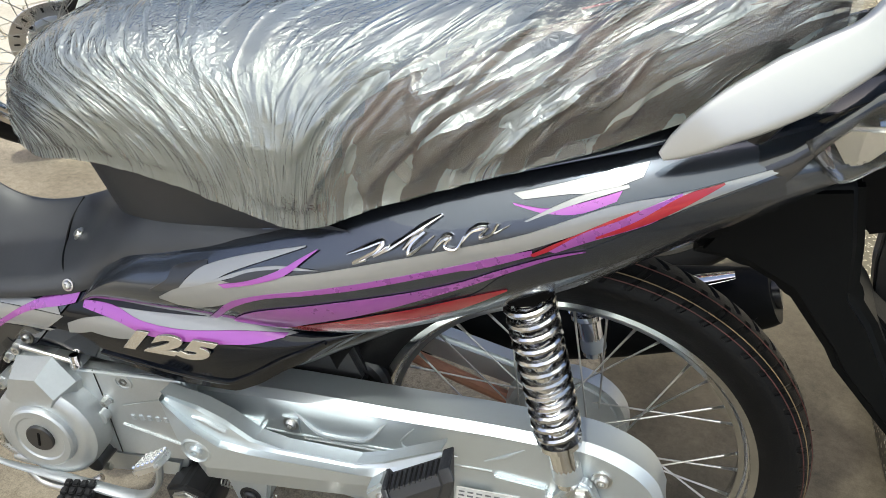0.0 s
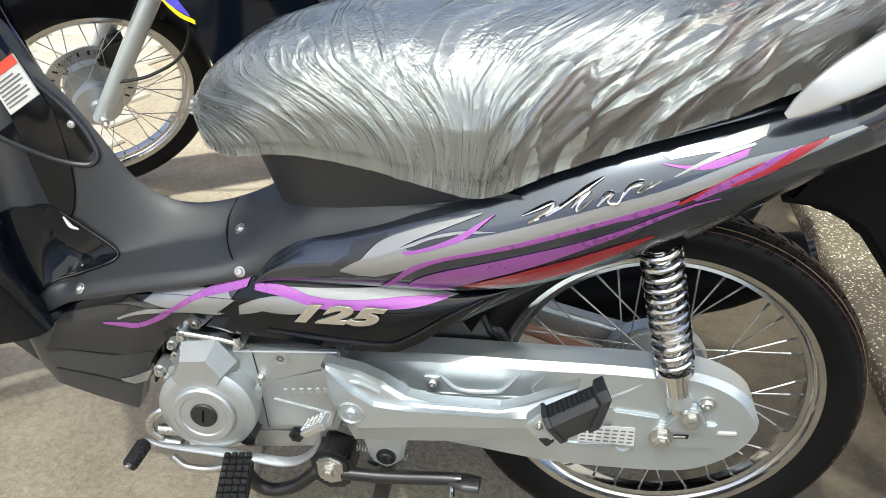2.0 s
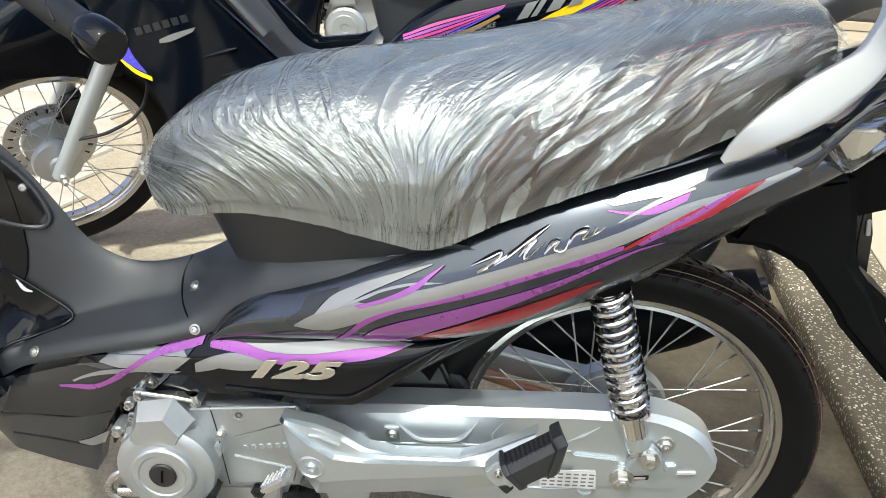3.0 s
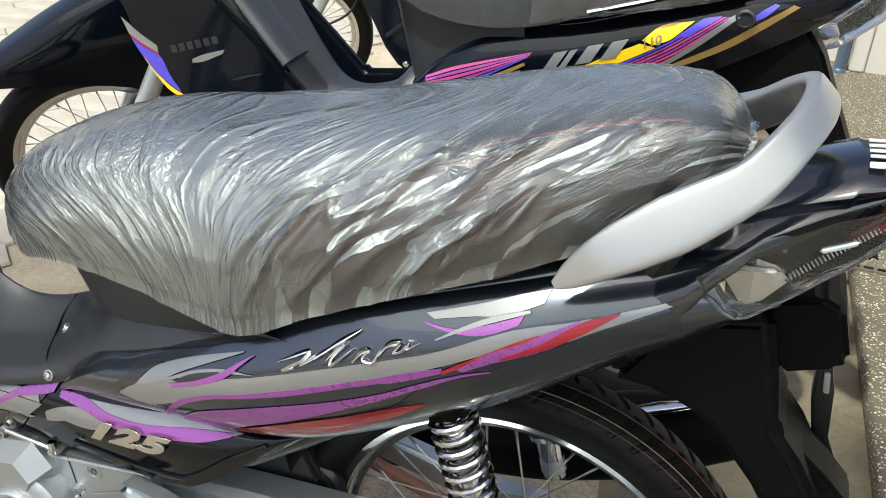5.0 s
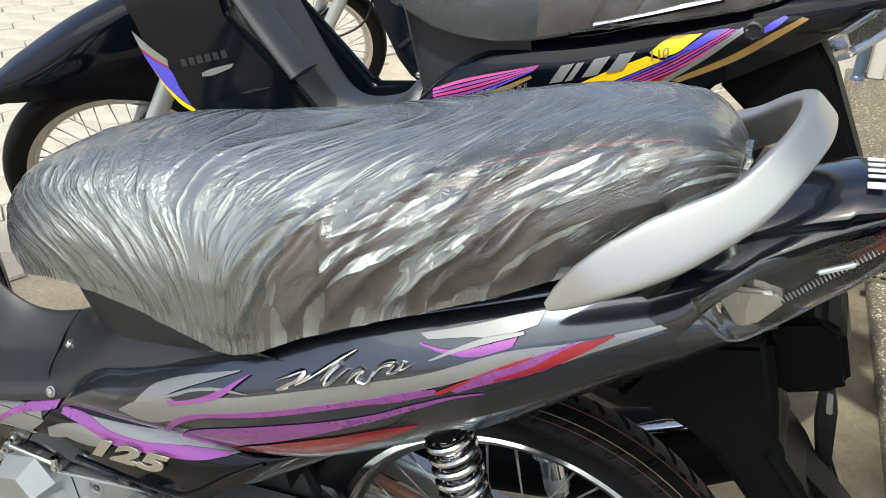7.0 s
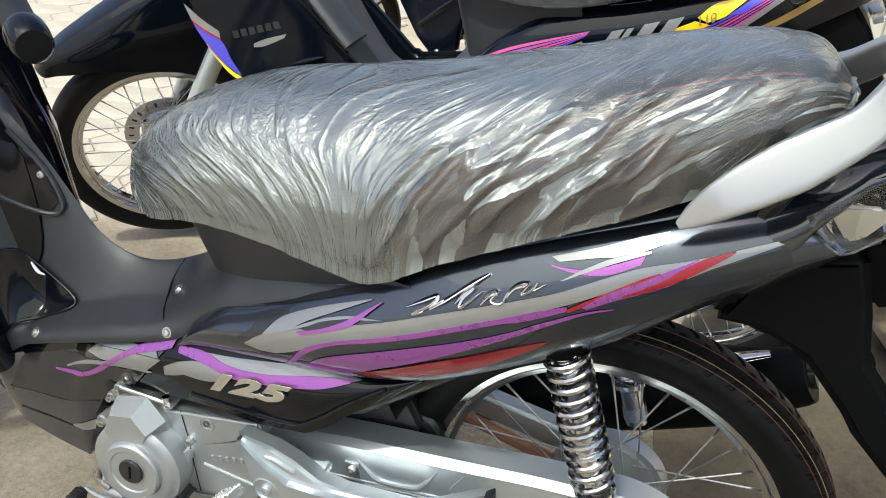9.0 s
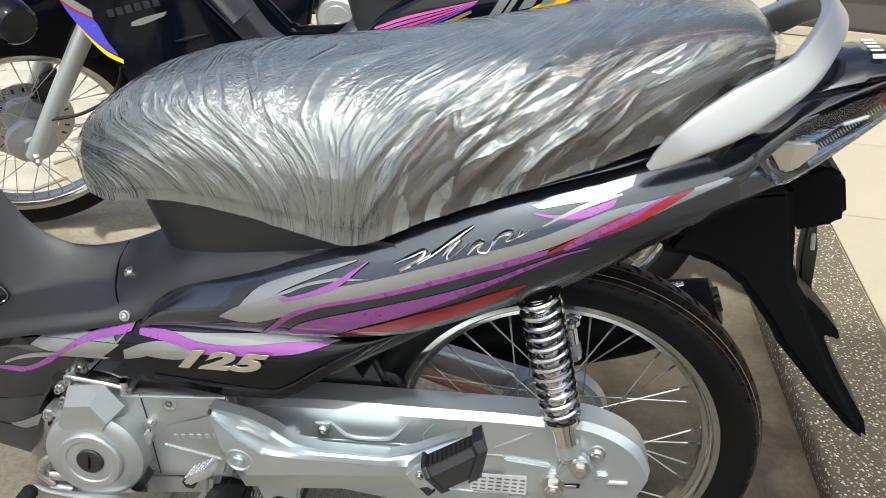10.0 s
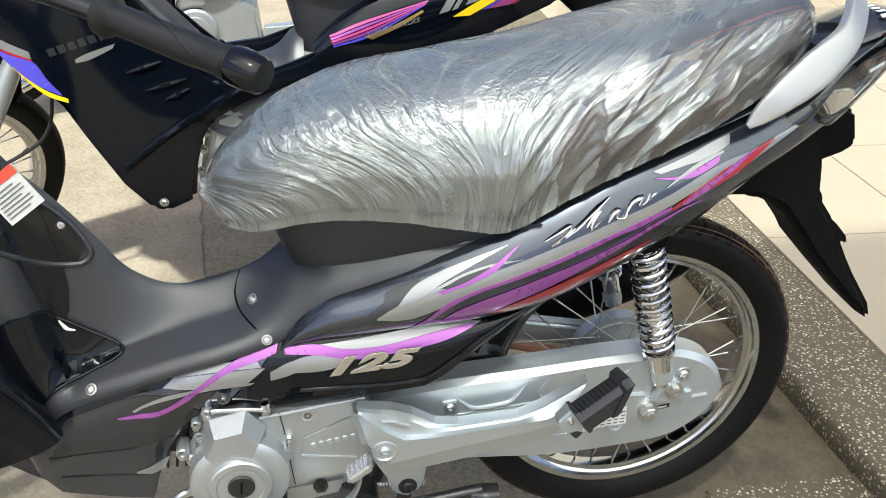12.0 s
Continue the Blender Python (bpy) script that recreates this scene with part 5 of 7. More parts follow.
for k in range(90):
    a = random.uniform(0, 2 * math.pi)
    yy = random.choice((-1, 1)) * random.uniform(0.016, 0.034)
    r0 = 0.282 - 0.03 * (abs(yy) / 0.038) ** 3
    d = Vector((math.cos(a), 0.35 * math.copysign(1, yy), math.sin(a))).normalized()
    p = Vector((r0 * math.cos(a), yy, r0 * math.sin(a)))
    tube([p, p + d * random.uniform(0.003, 0.008)], 0.0004, steps=4, count=2, bm=hair, smooth=False)
tagged(part("rubber_hairs", hair, TYRE, rear), "fine rubber moulding hairs on the tyre", kind="stuff")

# ---- swinging arm, chain case ----
def strip(lines, count, back, straight=False):
    """A cast shape over matched lines (depth y, points in x and z); its first and last line are carried back to a depth."""
    rows = []
    for y, pts in lines:
        p = [(x, y, z) for x, z in pts]
        if straight:
            rows.append([tuple(Vector(p[int(k / count * (len(p) - 1))]).lerp(Vector(p[min(int(k / count * (len(p) - 1)) + 1, len(p) - 1)]), k / count * (len(p) - 1) % 1)) for k in range(count + 1)])
        else:
            fine = smooth_line_matched(p, count)
            rows.append(fine)
    rows.insert(0, [(v[0], back, v[2]) for v in rows[0]])
    rows.append([(v[0], back, v[2]) for v in rows[-1]])
    return grid(rows)


def smooth_line_matched(p, count):
    """Catmull-Rom points, the same number in each span, so that matched lines stay matched."""
    q = [Vector(v) for v in p]
    q = [2 * q[0] - q[1], *q, 2 * q[-1] - q[-2]]
    per = max(1, count // (len(p) - 1))
    out = []
    for i in range(1, len(q) - 2):
        a, b, c, d = q[i - 1 : i + 3]
        for k in range(per):
            t = k / per
            out.append(0.5 * (2 * b + (c - a) * t + (2 * a - 5 * b + 4 * c - d) * t * t + (3 * b - a - 3 * c + d) * t**3))
    out.append(q[-2])
    return out


case_top = [(-0.440, 0.392), (-0.388, 0.402), (-0.322, 0.413), (-0.195, 0.424), (-0.088, 0.434), (-0.022, 0.438), (0.024, 0.441), (0.066, 0.431), (0.098, 0.410), (0.117, 0.376)]
case_edge = [(-0.439, 0.389), (-0.382, 0.397), (-0.320, 0.406), (-0.194, 0.416), (-0.087, 0.427), (-0.021, 0.431), (0.021, 0.435), (0.061, 0.424), (0.090, 0.405), (0.114, 0.373)]
case_foot = [(-0.427, 0.285), (-0.378, 0.280), (-0.310, 0.270), (-0.240, 0.265), (-0.150, 0.260), (-0.060, 0.265), (0.029, 0.277), (0.076, 0.302), (0.104, 0.335), (0.115, 0.366)]
case = part("chain_case", strip([(-0.062, [(x - 0.002, z + 0.001) for x, z in case_top]), (-0.080, case_top), (-0.0905, case_edge), (-0.0905, [(x * 0.5 + u * 0.5, z * 0.5 + w * 0.5) for (x, z), (u, w) in zip(case_edge, case_foot)]), (-0.0885, case_foot), (-0.078, [(x, z - 0.006) for x, z in case_foot])], 54, -0.045), SILVER, bike, "silver painted chain case", angle=24)
part("case_back", prism([(-0.43, 0.395), (0.03, 0.435), (0.09, 0.405), (0.11, 0.370), (0.07, 0.302), (0.02, 0.280), (-0.15, 0.266), (-0.42, 0.288)], -0.050, -0.042, 0.002), SILVER, case)


def raised(name, pts, radius, y=-0.0905, flat=0.8, mat=None, count=30):
    """A raised cast line on the chain case."""
    return part(name, tube([(x, y, z) for x, z in pts], radius, steps=8, count=count, flat=flat), mat or SILVER, case)


raised("case_rib", [(-0.311, 0.392), (-0.296, 0.378), (-0.283, 0.368), (-0.264, 0.366), (-0.232, 0.371), (-0.219, 0.379), (-0.200, 0.408)], [0.0012, 0.0036, 0.0042, 0.0044, 0.0044, 0.0042, 0.0010])
raised("case_rib", [(-0.168, 0.410), (-0.178, 0.394), (-0.182, 0.384), (-0.174, 0.377), (-0.145, 0.379), (-0.115, 0.383)], [0.0008, 0.0016, 0.0024, 0.0036, 0.0036, 0.0010])
raised("case_rib", [(-0.085, 0.386), (-0.062, 0.402), (-0.043, 0.418)], [0.0010, 0.0030, 0.0008])
raised("case_ledge", [(-0.352, 0.352), (-0.301, 0.356), (-0.226, 0.364), (-0.150, 0.372)], 0.0022)
raised("case_ledge", [(-0.15, 0.300), (-0.10, 0.304), (-0.055, 0.312)], [0.0008, 0.002, 0.0008])
part("case_step", prism([(-0.30, 0.352), (-0.22, 0.360), (-0.075, 0.374), (-0.073, 0.371), (-0.22, 0.356), (-0.30, 0.349)], -0.0918, -0.089, 0.0006), CAST, case)
part("adjuster_plate", prism([(-0.072, 0.372), (-0.012, 0.371), (-0.010, 0.361), (0.062, 0.371), (0.067, 0.356), (0.067, 0.328), (-0.046, 0.319), (-0.072, 0.322)], -0.0955, -0.088, 0.0022), SILVER, case, "flat silver axle plate")
part("axle_slot", prism([(0.008, 0.346), (0.030, 0.350), (0.030, 0.342), (0.008, 0.338)], -0.0968, -0.0950, 0.0008), BLACK, case)
part("slot_pin", prism([(0.010, 0.3445), (0.026, 0.3475), (0.026, 0.3435), (0.010, 0.3405)], -0.0980, -0.0960, 0.0008), STEEL, case)
part("axle_washer", lathe([(0.0165, 0.0), (0.0165, -0.0030), (0.0, -0.0030)], (0, 0, 0), steps=28), STEEL, case, at=Matrix.Translation((-0.005, -0.0955, 0.3395)))
part("axle_nut", lathe([(0.0125, 0.0), (0.0125, -0.009), (0.0105, -0.0105), (0.0072, -0.0105), (0.0062, -0.015), (0.0, -0.015)], (0, 0, 0), steps=6), STEEL, case, "zinc axle nut", at=Matrix.Translation((-0.005, -0.0982, 0.3395)))
part("adjuster_screw", tube([(0.062, -0.091, 0.354), (0.090, -0.091, 0.358)], 0.0035, steps=8, count=4), STEEL, case)
part("bolt_pad", box((0.026, 0.006, 0.030), bevel=0.003), SILVER, case, at=pose(-0.315, -0.0900, 0.371, 0, -6, 0))
bolt(case, -0.315, -0.0925, 0.373, 0.0068, STEEL)
bolt(case, 0.044, -0.0915, 0.401, 0.0080, STEEL)
part("bolt_boss", lathe([(0.016, 0.0), (0.015, -0.004), (0.010, -0.005), (0.009, -0.002), (0.0, -0.002)], (0, 0, 0), steps=24), SILVER, case, at=Matrix.Translation((-0.050, -0.0885, 0.311)))
sticker = part("case_sticker", prism([(-0.112, 0.341), (-0.040, 0.348), (-0.037, 0.317), (-0.112, 0.311)], -0.0968, -0.0956, 0), PAPER, case, "small white data sticker")
for r in range(4):
    for c in range(7):
        x, z = -0.106 + 0.0103 * c, 0.3355 - 0.0065 * r + 0.00090 * c
        part("print_bar", box((0.0068, 0.0006, 0.0022), bevel=0), INK, sticker, at=pose(x, -0.0970, z, 0, -5, 0))
part("swinging_arm", prism([(-0.33, 0.425), (-0.05, 0.372), (0.05, 0.350), (0.05, 0.315), (-0.05, 0.330), (-0.33, 0.385)], 0.085, 0.115, 0.006, 3), SILVER, bike, "silver swinging arm on the far side")
part("torque_rod", tube([(-0.30, 0.072, 0.395), (-0.20, 0.070, 0.365), (-0.05, 0.068, 0.325)], 0.009, steps=10, count=10), PRIMER, bike, "brown primed brake torque rod")
part("chain_guide", tube([(-0.30, -0.02, 0.44), (-0.24, -0.02, 0.42), (-0.22, -0.02, 0.37)], 0.012, steps=10), BLACK, bike)

shock(bike, (-0.062, -0.102, 0.640), (-0.010, -0.098, 0.462), (0.024, -0.095, 0.386))
shock(bike, (-0.062, 0.125, 0.640), (-0.010, 0.125, 0.462), (0.024, 0.125, 0.384))
part("shock_eye", prism([(-0.006, 0.364), (0.006, 0.388), (0.012, 0.400), (0.022, 0.405), (0.033, 0.401), (0.040, 0.390), (0.052, 0.364), (0.045, 0.360), (0.002, 0.356)], -0.106, -0.090, 0.004, 3), SILVER, bike, "silver lower shock bracket")
part("shock_nut", lathe([(0.015, 0), (0.015, -0.003), (0.010, -0.0035), (0.010, -0.011), (0.006, -0.012), (0.0, -0.010)], (0, 0, 0), steps=6), STEEL, bike, "zinc shock nut", at=Matrix.Translation((0.024, -0.106, 0.386)))
part("shock_top_bracket", prism([(-0.105, 0.655), (-0.075, 0.630), (-0.045, 0.640), (-0.030, 0.67), (-0.05, 0.70), (-0.10, 0.69)], -0.125, 0.125, 0.006), INNER, bike, "black frame bracket above the shocks")
part("frame_tube", tube([(-0.50, -0.05, 0.50), (-0.35, -0.075, 0.46), (-0.25, -0.085, 0.52), (-0.10, -0.085, 0.64)], 0.014, steps=12), BLACK, bike, "black frame tube")
part("frame_tube", tube([(-0.50, 0.05, 0.50), (-0.35, 0.075, 0.46), (-0.25, 0.085, 0.52), (-0.10, 0.085, 0.64)], 0.014, steps=12), BLACK, bike)
part("frame_plate", prism([(-0.45, 0.47), (-0.28, 0.50), (-0.24, 0.42), (-0.28, 0.30), (-0.40, 0.24), (-0.46, 0.30)], -0.04, 0.06, 0.006), BLACK, bike, "black frame plate")
part("inner_fender", prism([(-0.42, 0.44), (-0.30, 0.50), (-0.22, 0.57), (-0.10, 0.66), (-0.02, 0.70), (0.10, 0.73), (0.10, 0.76), (-0.10, 0.74), (-0.40, 0.60)], -0.095, 0.095, 0.006), INNER, bike, "black inner body tray")

# ---- silencer on the far side ----
sil = part("silencer", tube([(-0.42, 0.15, 0.25), (-0.30, 0.17, 0.28), (-0.17, 0.20, 0.340), (0.01, 0.215, 0.384), (0.205, 0.227, 0.455), (0.220, 0.227, 0.462)], [0.018, 0.024, 0.052, 0.060, 0.058, 0.036], steps=28, count=40), SATIN, bike, "black silencer with chrome shield")
part("heat_shield", tube([(0.076, 0.197, 0.461), (0.116, 0.199, 0.479), (0.161, 0.201, 0.499)], [0.010, 0.014, 0.008], steps=12, count=14, flat=0.4), CHROME, sil, "chrome heat shield")
part("tailpipe", tube([(0.205, 0.229, 0.457), (0.226, 0.229, 0.466)], 0.020, steps=20, count=4), BLACK, sil)

# ---- engine ----
eng = part("engine", prism([(-0.690, 0.300), (-0.670, 0.352), (-0.640, 0.395), (-0.560, 0.388), (-0.440, 0.408), (-0.428, 0.395), (-0.425, 0.300), (-0.440, 0.255), (-0.560, 0.232), (-0.610, 0.222), (-0.660, 0.232)], -0.092, 0.10, 0.010, 3), CAST, bike, "cast aluminium engine")
part("sprocket_cover", prism([(-0.600, 0.392), (-0.562, 0.398), (-0.441, 0.417), (-0.432, 0.396), (-0.436, 0.330), (-0.448, 0.277), (-0.545, 0.262), (-0.600, 0.262)], -0.108, -0.088, 0.0045, 3), CAST, eng, "cast sprocket cover")
part("cover_lip", tube([(-0.594, -0.107, 0.391), (-0.562, -0.1075, 0.396), (-0.442, -0.1075, 0.415)], 0.0024, steps=8, count=12), SILVER, eng)
part("cover_seam", tube([(-0.560, -0.1085, 0.399), (-0.553, -0.1085, 0.358), (-0.549, -0.1085, 0.318), (-0.542, -0.1085, 0.264)], 0.0009, steps=5, count=16), BLACK, eng)
part("cover_step", prism([(-0.529, 0.352), (-0.466, 0.382), (-0.445, 0.384), (-0.447, 0.312), (-0.530, 0.322)], -0.1095, -0.107, 0.0014), CAST, eng)
part("cover_fold", prism([(-0.532, 0.320), (-0.452, 0.308), (-0.452, 0.304), (-0.532, 0.312)], -0.1105, -0.107, 0.001), CAST, eng)
for k in range(6):
    part("cast_mark", box((0.0075, 0.003, 0.0095), bevel=0.0014), SILVER, eng, at=pose(-0.514 + 0.0112 * k, -0.1098, 0.337 + 0.0023 * k, 0, -12, 0))
part("cover_hole", lathe([(0.0125, 0.001), (0.012, -0.002), (0.009, -0.0022), (0.008, 0.004), (0.0, 0.004)], (0, 0, 0), steps=24), CAST, eng, at=Matrix.Translation((-0.521, -0.1075, 0.391)))
part("cover_screw", lathe([(0.0055, 0.004), (0.0055, -0.002), (0.003, -0.002), (0.003, 0.001), (0, 0.001)], (0, 0, 0), steps=6), BOLT, eng, at=Matrix.Translation((-0.521, -0.1075, 0.391)))
mag = part("magneto_cover", lathe([(0.0, 0.06), (0.068, 0.06), (0.069, 0.004), (0.0672, -0.006), (0.0615, -0.0115), (0.053, -0.0130), (0.0445, -0.0130), (0.0432, -0.0190), (0.0405, -0.0212), (0.033, -0.0212), (0.031, -0.0196), (0.023, -0.0196), (0.0, -0.0196)], (0, 0, 0), steps=72), CAST, eng, "round cast magneto cover", at=pose(-0.617, -0.136, 0.311, -4, 0, 2))
part("inspection_cap", lathe([(0.0, -0.0190), (0.0185, -0.0190), (0.0185, -0.0222), (0.0170, -0.0235), (0.0, -0.0235)], (0, 0, 0), steps=32), BLACK, mag, "dark inspection cap", at=Matrix.Translation((0.001, 0, 0.002)))
part("cap_slot", box((0.0030, 0.002, 0.020), bevel=0.0005), INNER, mag, at=pose(0.001, -0.0238, 0.002, 0, 4, 0))
for k in range(6):
    a = radians(18 + 60 * k)
    part("case_lug", tube([(0.066 * math.cos(a), 0.055, 0.066 * math.sin(a)), (0.066 * math.cos(a), 0.012, 0.066 * math.sin(a))], 0.0095, steps=14, count=4), CAST, mag)
h_back = [(-0.692, 0.325), (-0.663, 0.398), (-0.605, 0.413), (-0.578, 0.372), (-0.560, 0.340), (-0.682, 0.300)]
h_mid = [(-0.672, 0.352), (-0.654, 0.404), (-0.604, 0.416), (-0.578, 0.384), (-0.580, 0.360), (-0.660, 0.350)]
h_front = [(-0.660, 0.360), (-0.647, 0.394), (-0.610, 0.402), (-0.590, 0.376), (-0.597, 0.360), (-0.653, 0.352)]
part("starter_house", loft([[(x, y, z) for x, z in ring] for y, ring in ((-0.090, h_back), (-0.118, h_mid), (-0.145, h_front), (-0.147, [(x * 0.96 - 0.625 * 0.04, z * 0.96 + 0.376 * 0.04) for x, z in h_front]))]), CAST, eng, "faceted cast cover above the magneto", angle=12)
for x, z, r in ((-0.656, 0.408, 0.0085), (-0.672, 0.390, 0.0070), (-0.669, 0.370, 0.0070), (-0.694, 0.341, 0.0095), (-0.683, 0.330, 0.0085), (-0.578, 0.406, 0.0075), (-0.548, 0.354, 0.0078), (-0.560, 0.284, 0.0080)):
    bo = part("bolt_boss", tube([(0, 0.020, 0), (0, -0.006, 0)], r, steps=16, count=5), CAST, eng, at=Matrix.Translation((x, -0.104, z)))
    part("bolt_head", lathe([(r * 0.78, -0.005), (r * 0.72, -0.013), (r * 0.38, -0.013), (r * 0.38, -0.009), (0, -0.009)], (0, 0, 0), steps=6), STEEL, bo)
part("clutch_rod", tube([(-0.650, -0.112, 0.414), (-0.606, -0.114, 0.414), (-0.575, -0.112, 0.409)], 0.0034, steps=10, count=14), STEEL, eng)
part("rod_end", tube([(-0.579, -0.111, 0.420), (-0.577, -0.112, 0.404)], 0.0055, steps=10, count=4), CHROME, eng)
cyl = bmesh.new()
prism([(-0.76, 0.30), (-0.69, 0.29), (-0.675, 0.39), (-0.75, 0.40)], -0.055, 0.055, 0.006, bm=cyl)
part("cylinder", cyl, BLACK, eng, "black finned cylinder")
for k in range(5):
    part("cooling_fin", prism([(-0.750 + 0.013 * k, 0.285), (-0.746 + 0.013 * k, 0.285), (-0.736 + 0.013 * k, 0.400), (-0.740 + 0.013 * k, 0.402)], -0.075, 0.065, 0.001), BLACK, eng)
part("rubber_boot", tube([(-0.700, -0.075, 0.372), (-0.690, -0.085, 0.392), (-0.668, -0.092, 0.415)], [0.010, 0.016, 0.014], steps=14, count=10), RUBBER, eng)
part("oil_pipe", tube([(-0.676, -0.100, 0.262), (-0.700, -0.110, 0.266), (-0.717, -0.112, 0.248), (-0.720, -0.112, 0.228), (-0.704, -0.110, 0.212)], 0.0062, steps=12, count=30), STEEL, eng, "bright return pipe")
part("oil_union", tube([(-0.706, -0.110, 0.230), (-0.672, -0.112, 0.234)], [0.0085, 0.0085, 0.0070], steps=12, count=6), STEEL, eng)
part("oil_union", tube([(-0.708, -0.108, 0.204), (-0.674, -0.112, 0.208)], [0.0085, 0.0085, 0.0070], steps=12, count=6), CAST, eng)
part("lower_pipe", tube([(-0.692, -0.112, 0.180), (-0.672, -0.114, 0.166), (-0.640, -0.114, 0.166), (-0.612, -0.112, 0.176), (-0.590, -0.10, 0.19)], 0.0058, steps=12, count=30), STEEL, eng)
part("shift_rod", tube([(-0.659, -0.114, 0.213), (-0.606, -0.116, 0.226), (-0.560, -0.114, 0.236)], 0.0050, steps=10, count=12), STEEL, eng)
part("sump", prism([(-0.69, 0.262), (-0.56, 0.250), (-0.46, 0.262), (-0.47, 0.222), (-0.57, 0.200), (-0.62, 0.195), (-0.68, 0.205)], -0.095, 0.09, 0.008), CAST, eng, "cast sump")
for k in range(3):
    part("sump_fin", tube([(-0.685, -0.095, 0.246 - 0.013 * k), (-0.615, -0.098, 0.232 - 0.010 * k)], 0.0050, steps=10, count=6), CAST, eng)
part("drain_plug", lathe([(0.011, 0), (0.011, -0.008), (0.006, -0.008), (0.006, -0.004), (0, -0.004)], (0, 0, 0), steps=6), BLACK, eng, at=Matrix.Translation((-0.505, -0.094, 0.246)))

# ---- passenger peg hanger ----
h_rim = [(-0.456, 0.417), (-0.408, 0.410), (-0.378, 0.399), (-0.344, 0.378), (-0.310, 0.373), (-0.222, 0.379), (-0.191, 0.393), (-0.126, 0.434)]
h_in = [(-0.453, 0.407), (-0.416, 0.398), (-0.379, 0.383), (-0.352, 0.367), (-0.314, 0.365), (-0.222, 0.373), (-0.188, 0.387), (-0.126, 0.427)]
h_out = [(-0.453, 0.405), (-0.417, 0.375), (-0.386, 0.360), (-0.352, 0.359), (-0.314, 0.362), (-0.221, 0.371), (-0.186, 0.383), (-0.128, 0.422)]
h_ridge = [(-0.451, 0.411), (-0.417, 0.376), (-0.386, 0.359), (-0.345, 0.359), (-0.304, 0.363), (-0.220, 0.371), (-0.181, 0.377), (-0.152, 0.390)]
h_facet = [(-0.455, 0.411), (-0.439, 0.353), (-0.406, 0.315), (-0.352, 0.327), (-0.300, 0.337), (-0.219, 0.352), (-0.183, 0.360), (-0.152, 0.372)]
h_foot = [(-0.460, 0.404), (-0.449, 0.349), (-0.413, 0.283), (-0.359, 0.291), (-0.300, 0.302), (-0.240, 0.314), (-0.180, 0.328), (-0.152, 0.346)]
hang = part("peg_hanger", strip([(-0.118, [(x + 0.002, z - 0.002) for x, z in h_rim]), (-0.132, h_rim), (-0.128, h_in), (-0.131, h_out), (-0.1405, h_ridge), (-0.138, h_facet), (-0.126, h_foot)], 56, -0.112, True), SILVER, bike, "silver cast passenger footrest hanger", angle=9)
part("hanger_slot", prism([(-0.421, 0.389), (-0.407, 0.389), (-0.378, 0.377), (-0.386, 0.374)], -0.1335, -0.128, 0.0008), CAST, hang)
part("bolt_recess", lathe([(0.019, 0.003), (0.019, -0.001), (0.0165, -0.0022), (0.0145, 0.0005), (0.0, 0.0005)], (0, 0, 0), steps=28), SILVER, hang, at=Matrix.Translation((-0.416, -0.1385, 0.341)))
bolt(hang, -0.416, -0.138, 0.341, 0.0085, SILVER)
part("hanger_strut", prism([(-0.43, 0.37), (-0.35, 0.36), (-0.34, 0.32), (-0.41, 0.31)], -0.122, -0.06, 0.004), SILVER, hang)
base_ring = [Vector(v) for v in ((-0.168, -0.178, 0.434), (-0.164, -0.205, 0.438), (-0.158, -0.211, 0.430), (-0.141, -0.202, 0.405), (-0.137, -0.194, 0.400), (-0.143, -0.175, 0.396))]
cap_ring = [Vector(v) for v in ((-0.113, -0.178, 0.478), (-0.110, -0.205, 0.484), (-0.104, -0.211, 0.477), (-0.110, -0.202, 0.430), (-0.107, -0.194, 0.426), (-0.110, -0.175, 0.415))]
along_peg = Vector((0.77, 0, 0.63))


def flange(ring, grow, start, end):
    """A plate across the peg, a little larger than its section."""
    mid = sum(ring, Vector()) / len(ring)
    rows = []
    for g, d in ((grow - 0.04, start), (grow, start + 0.0015), (grow, end - 0.0015), (grow - 0.05, end)):
        rows.append([mid + (v - mid) * g + along_peg * d for v in ring])
    return loft(rows)


pegp = part("passenger_peg", loft([[b.lerp(c, k / 4) for b, c in zip(base_ring, cap_ring)] for k in range(5)]), MATT, bike, "folded rubber passenger footpeg", angle=20)
part("peg_end", flange(cap_ring, 1.22, -0.002, 0.012), MATT, pegp, angle=25)
part("peg_collar", flange(base_ring, 1.16, -0.004, 0.003), MATT, pegp, angle=25)
for k in range(10):
    f = 0.06 + 0.86 * k / 9
    a, b = base_ring[0].lerp(cap_ring[0], f), base_ring[1].lerp(cap_ring[1], f)
    c = base_ring[2].lerp(cap_ring[2], f)
    part("peg_rib", tube([a.lerp(b, 0.15), b, b.lerp(c, 0.15)], 0.0015, steps=8, count=8), RUBBER, pegp)
part("peg_bracket", prism([(-0.189, 0.418), (-0.171, 0.440), (-0.160, 0.432), (-0.147, 0.404), (-0.158, 0.391), (-0.175, 0.400)], -0.199, -0.176, 0.003), SILVER, pegp, "silver peg bracket")
part("peg_stop", prism([(-0.172, 0.402), (-0.159, 0.406), (-0.149, 0.400), (-0.158, 0.388)], -0.2005, -0.17, 0.002), BLACK, pegp)
bolt(pegp, -0.170, -0.199, 0.421, 0.0042, STEEL)

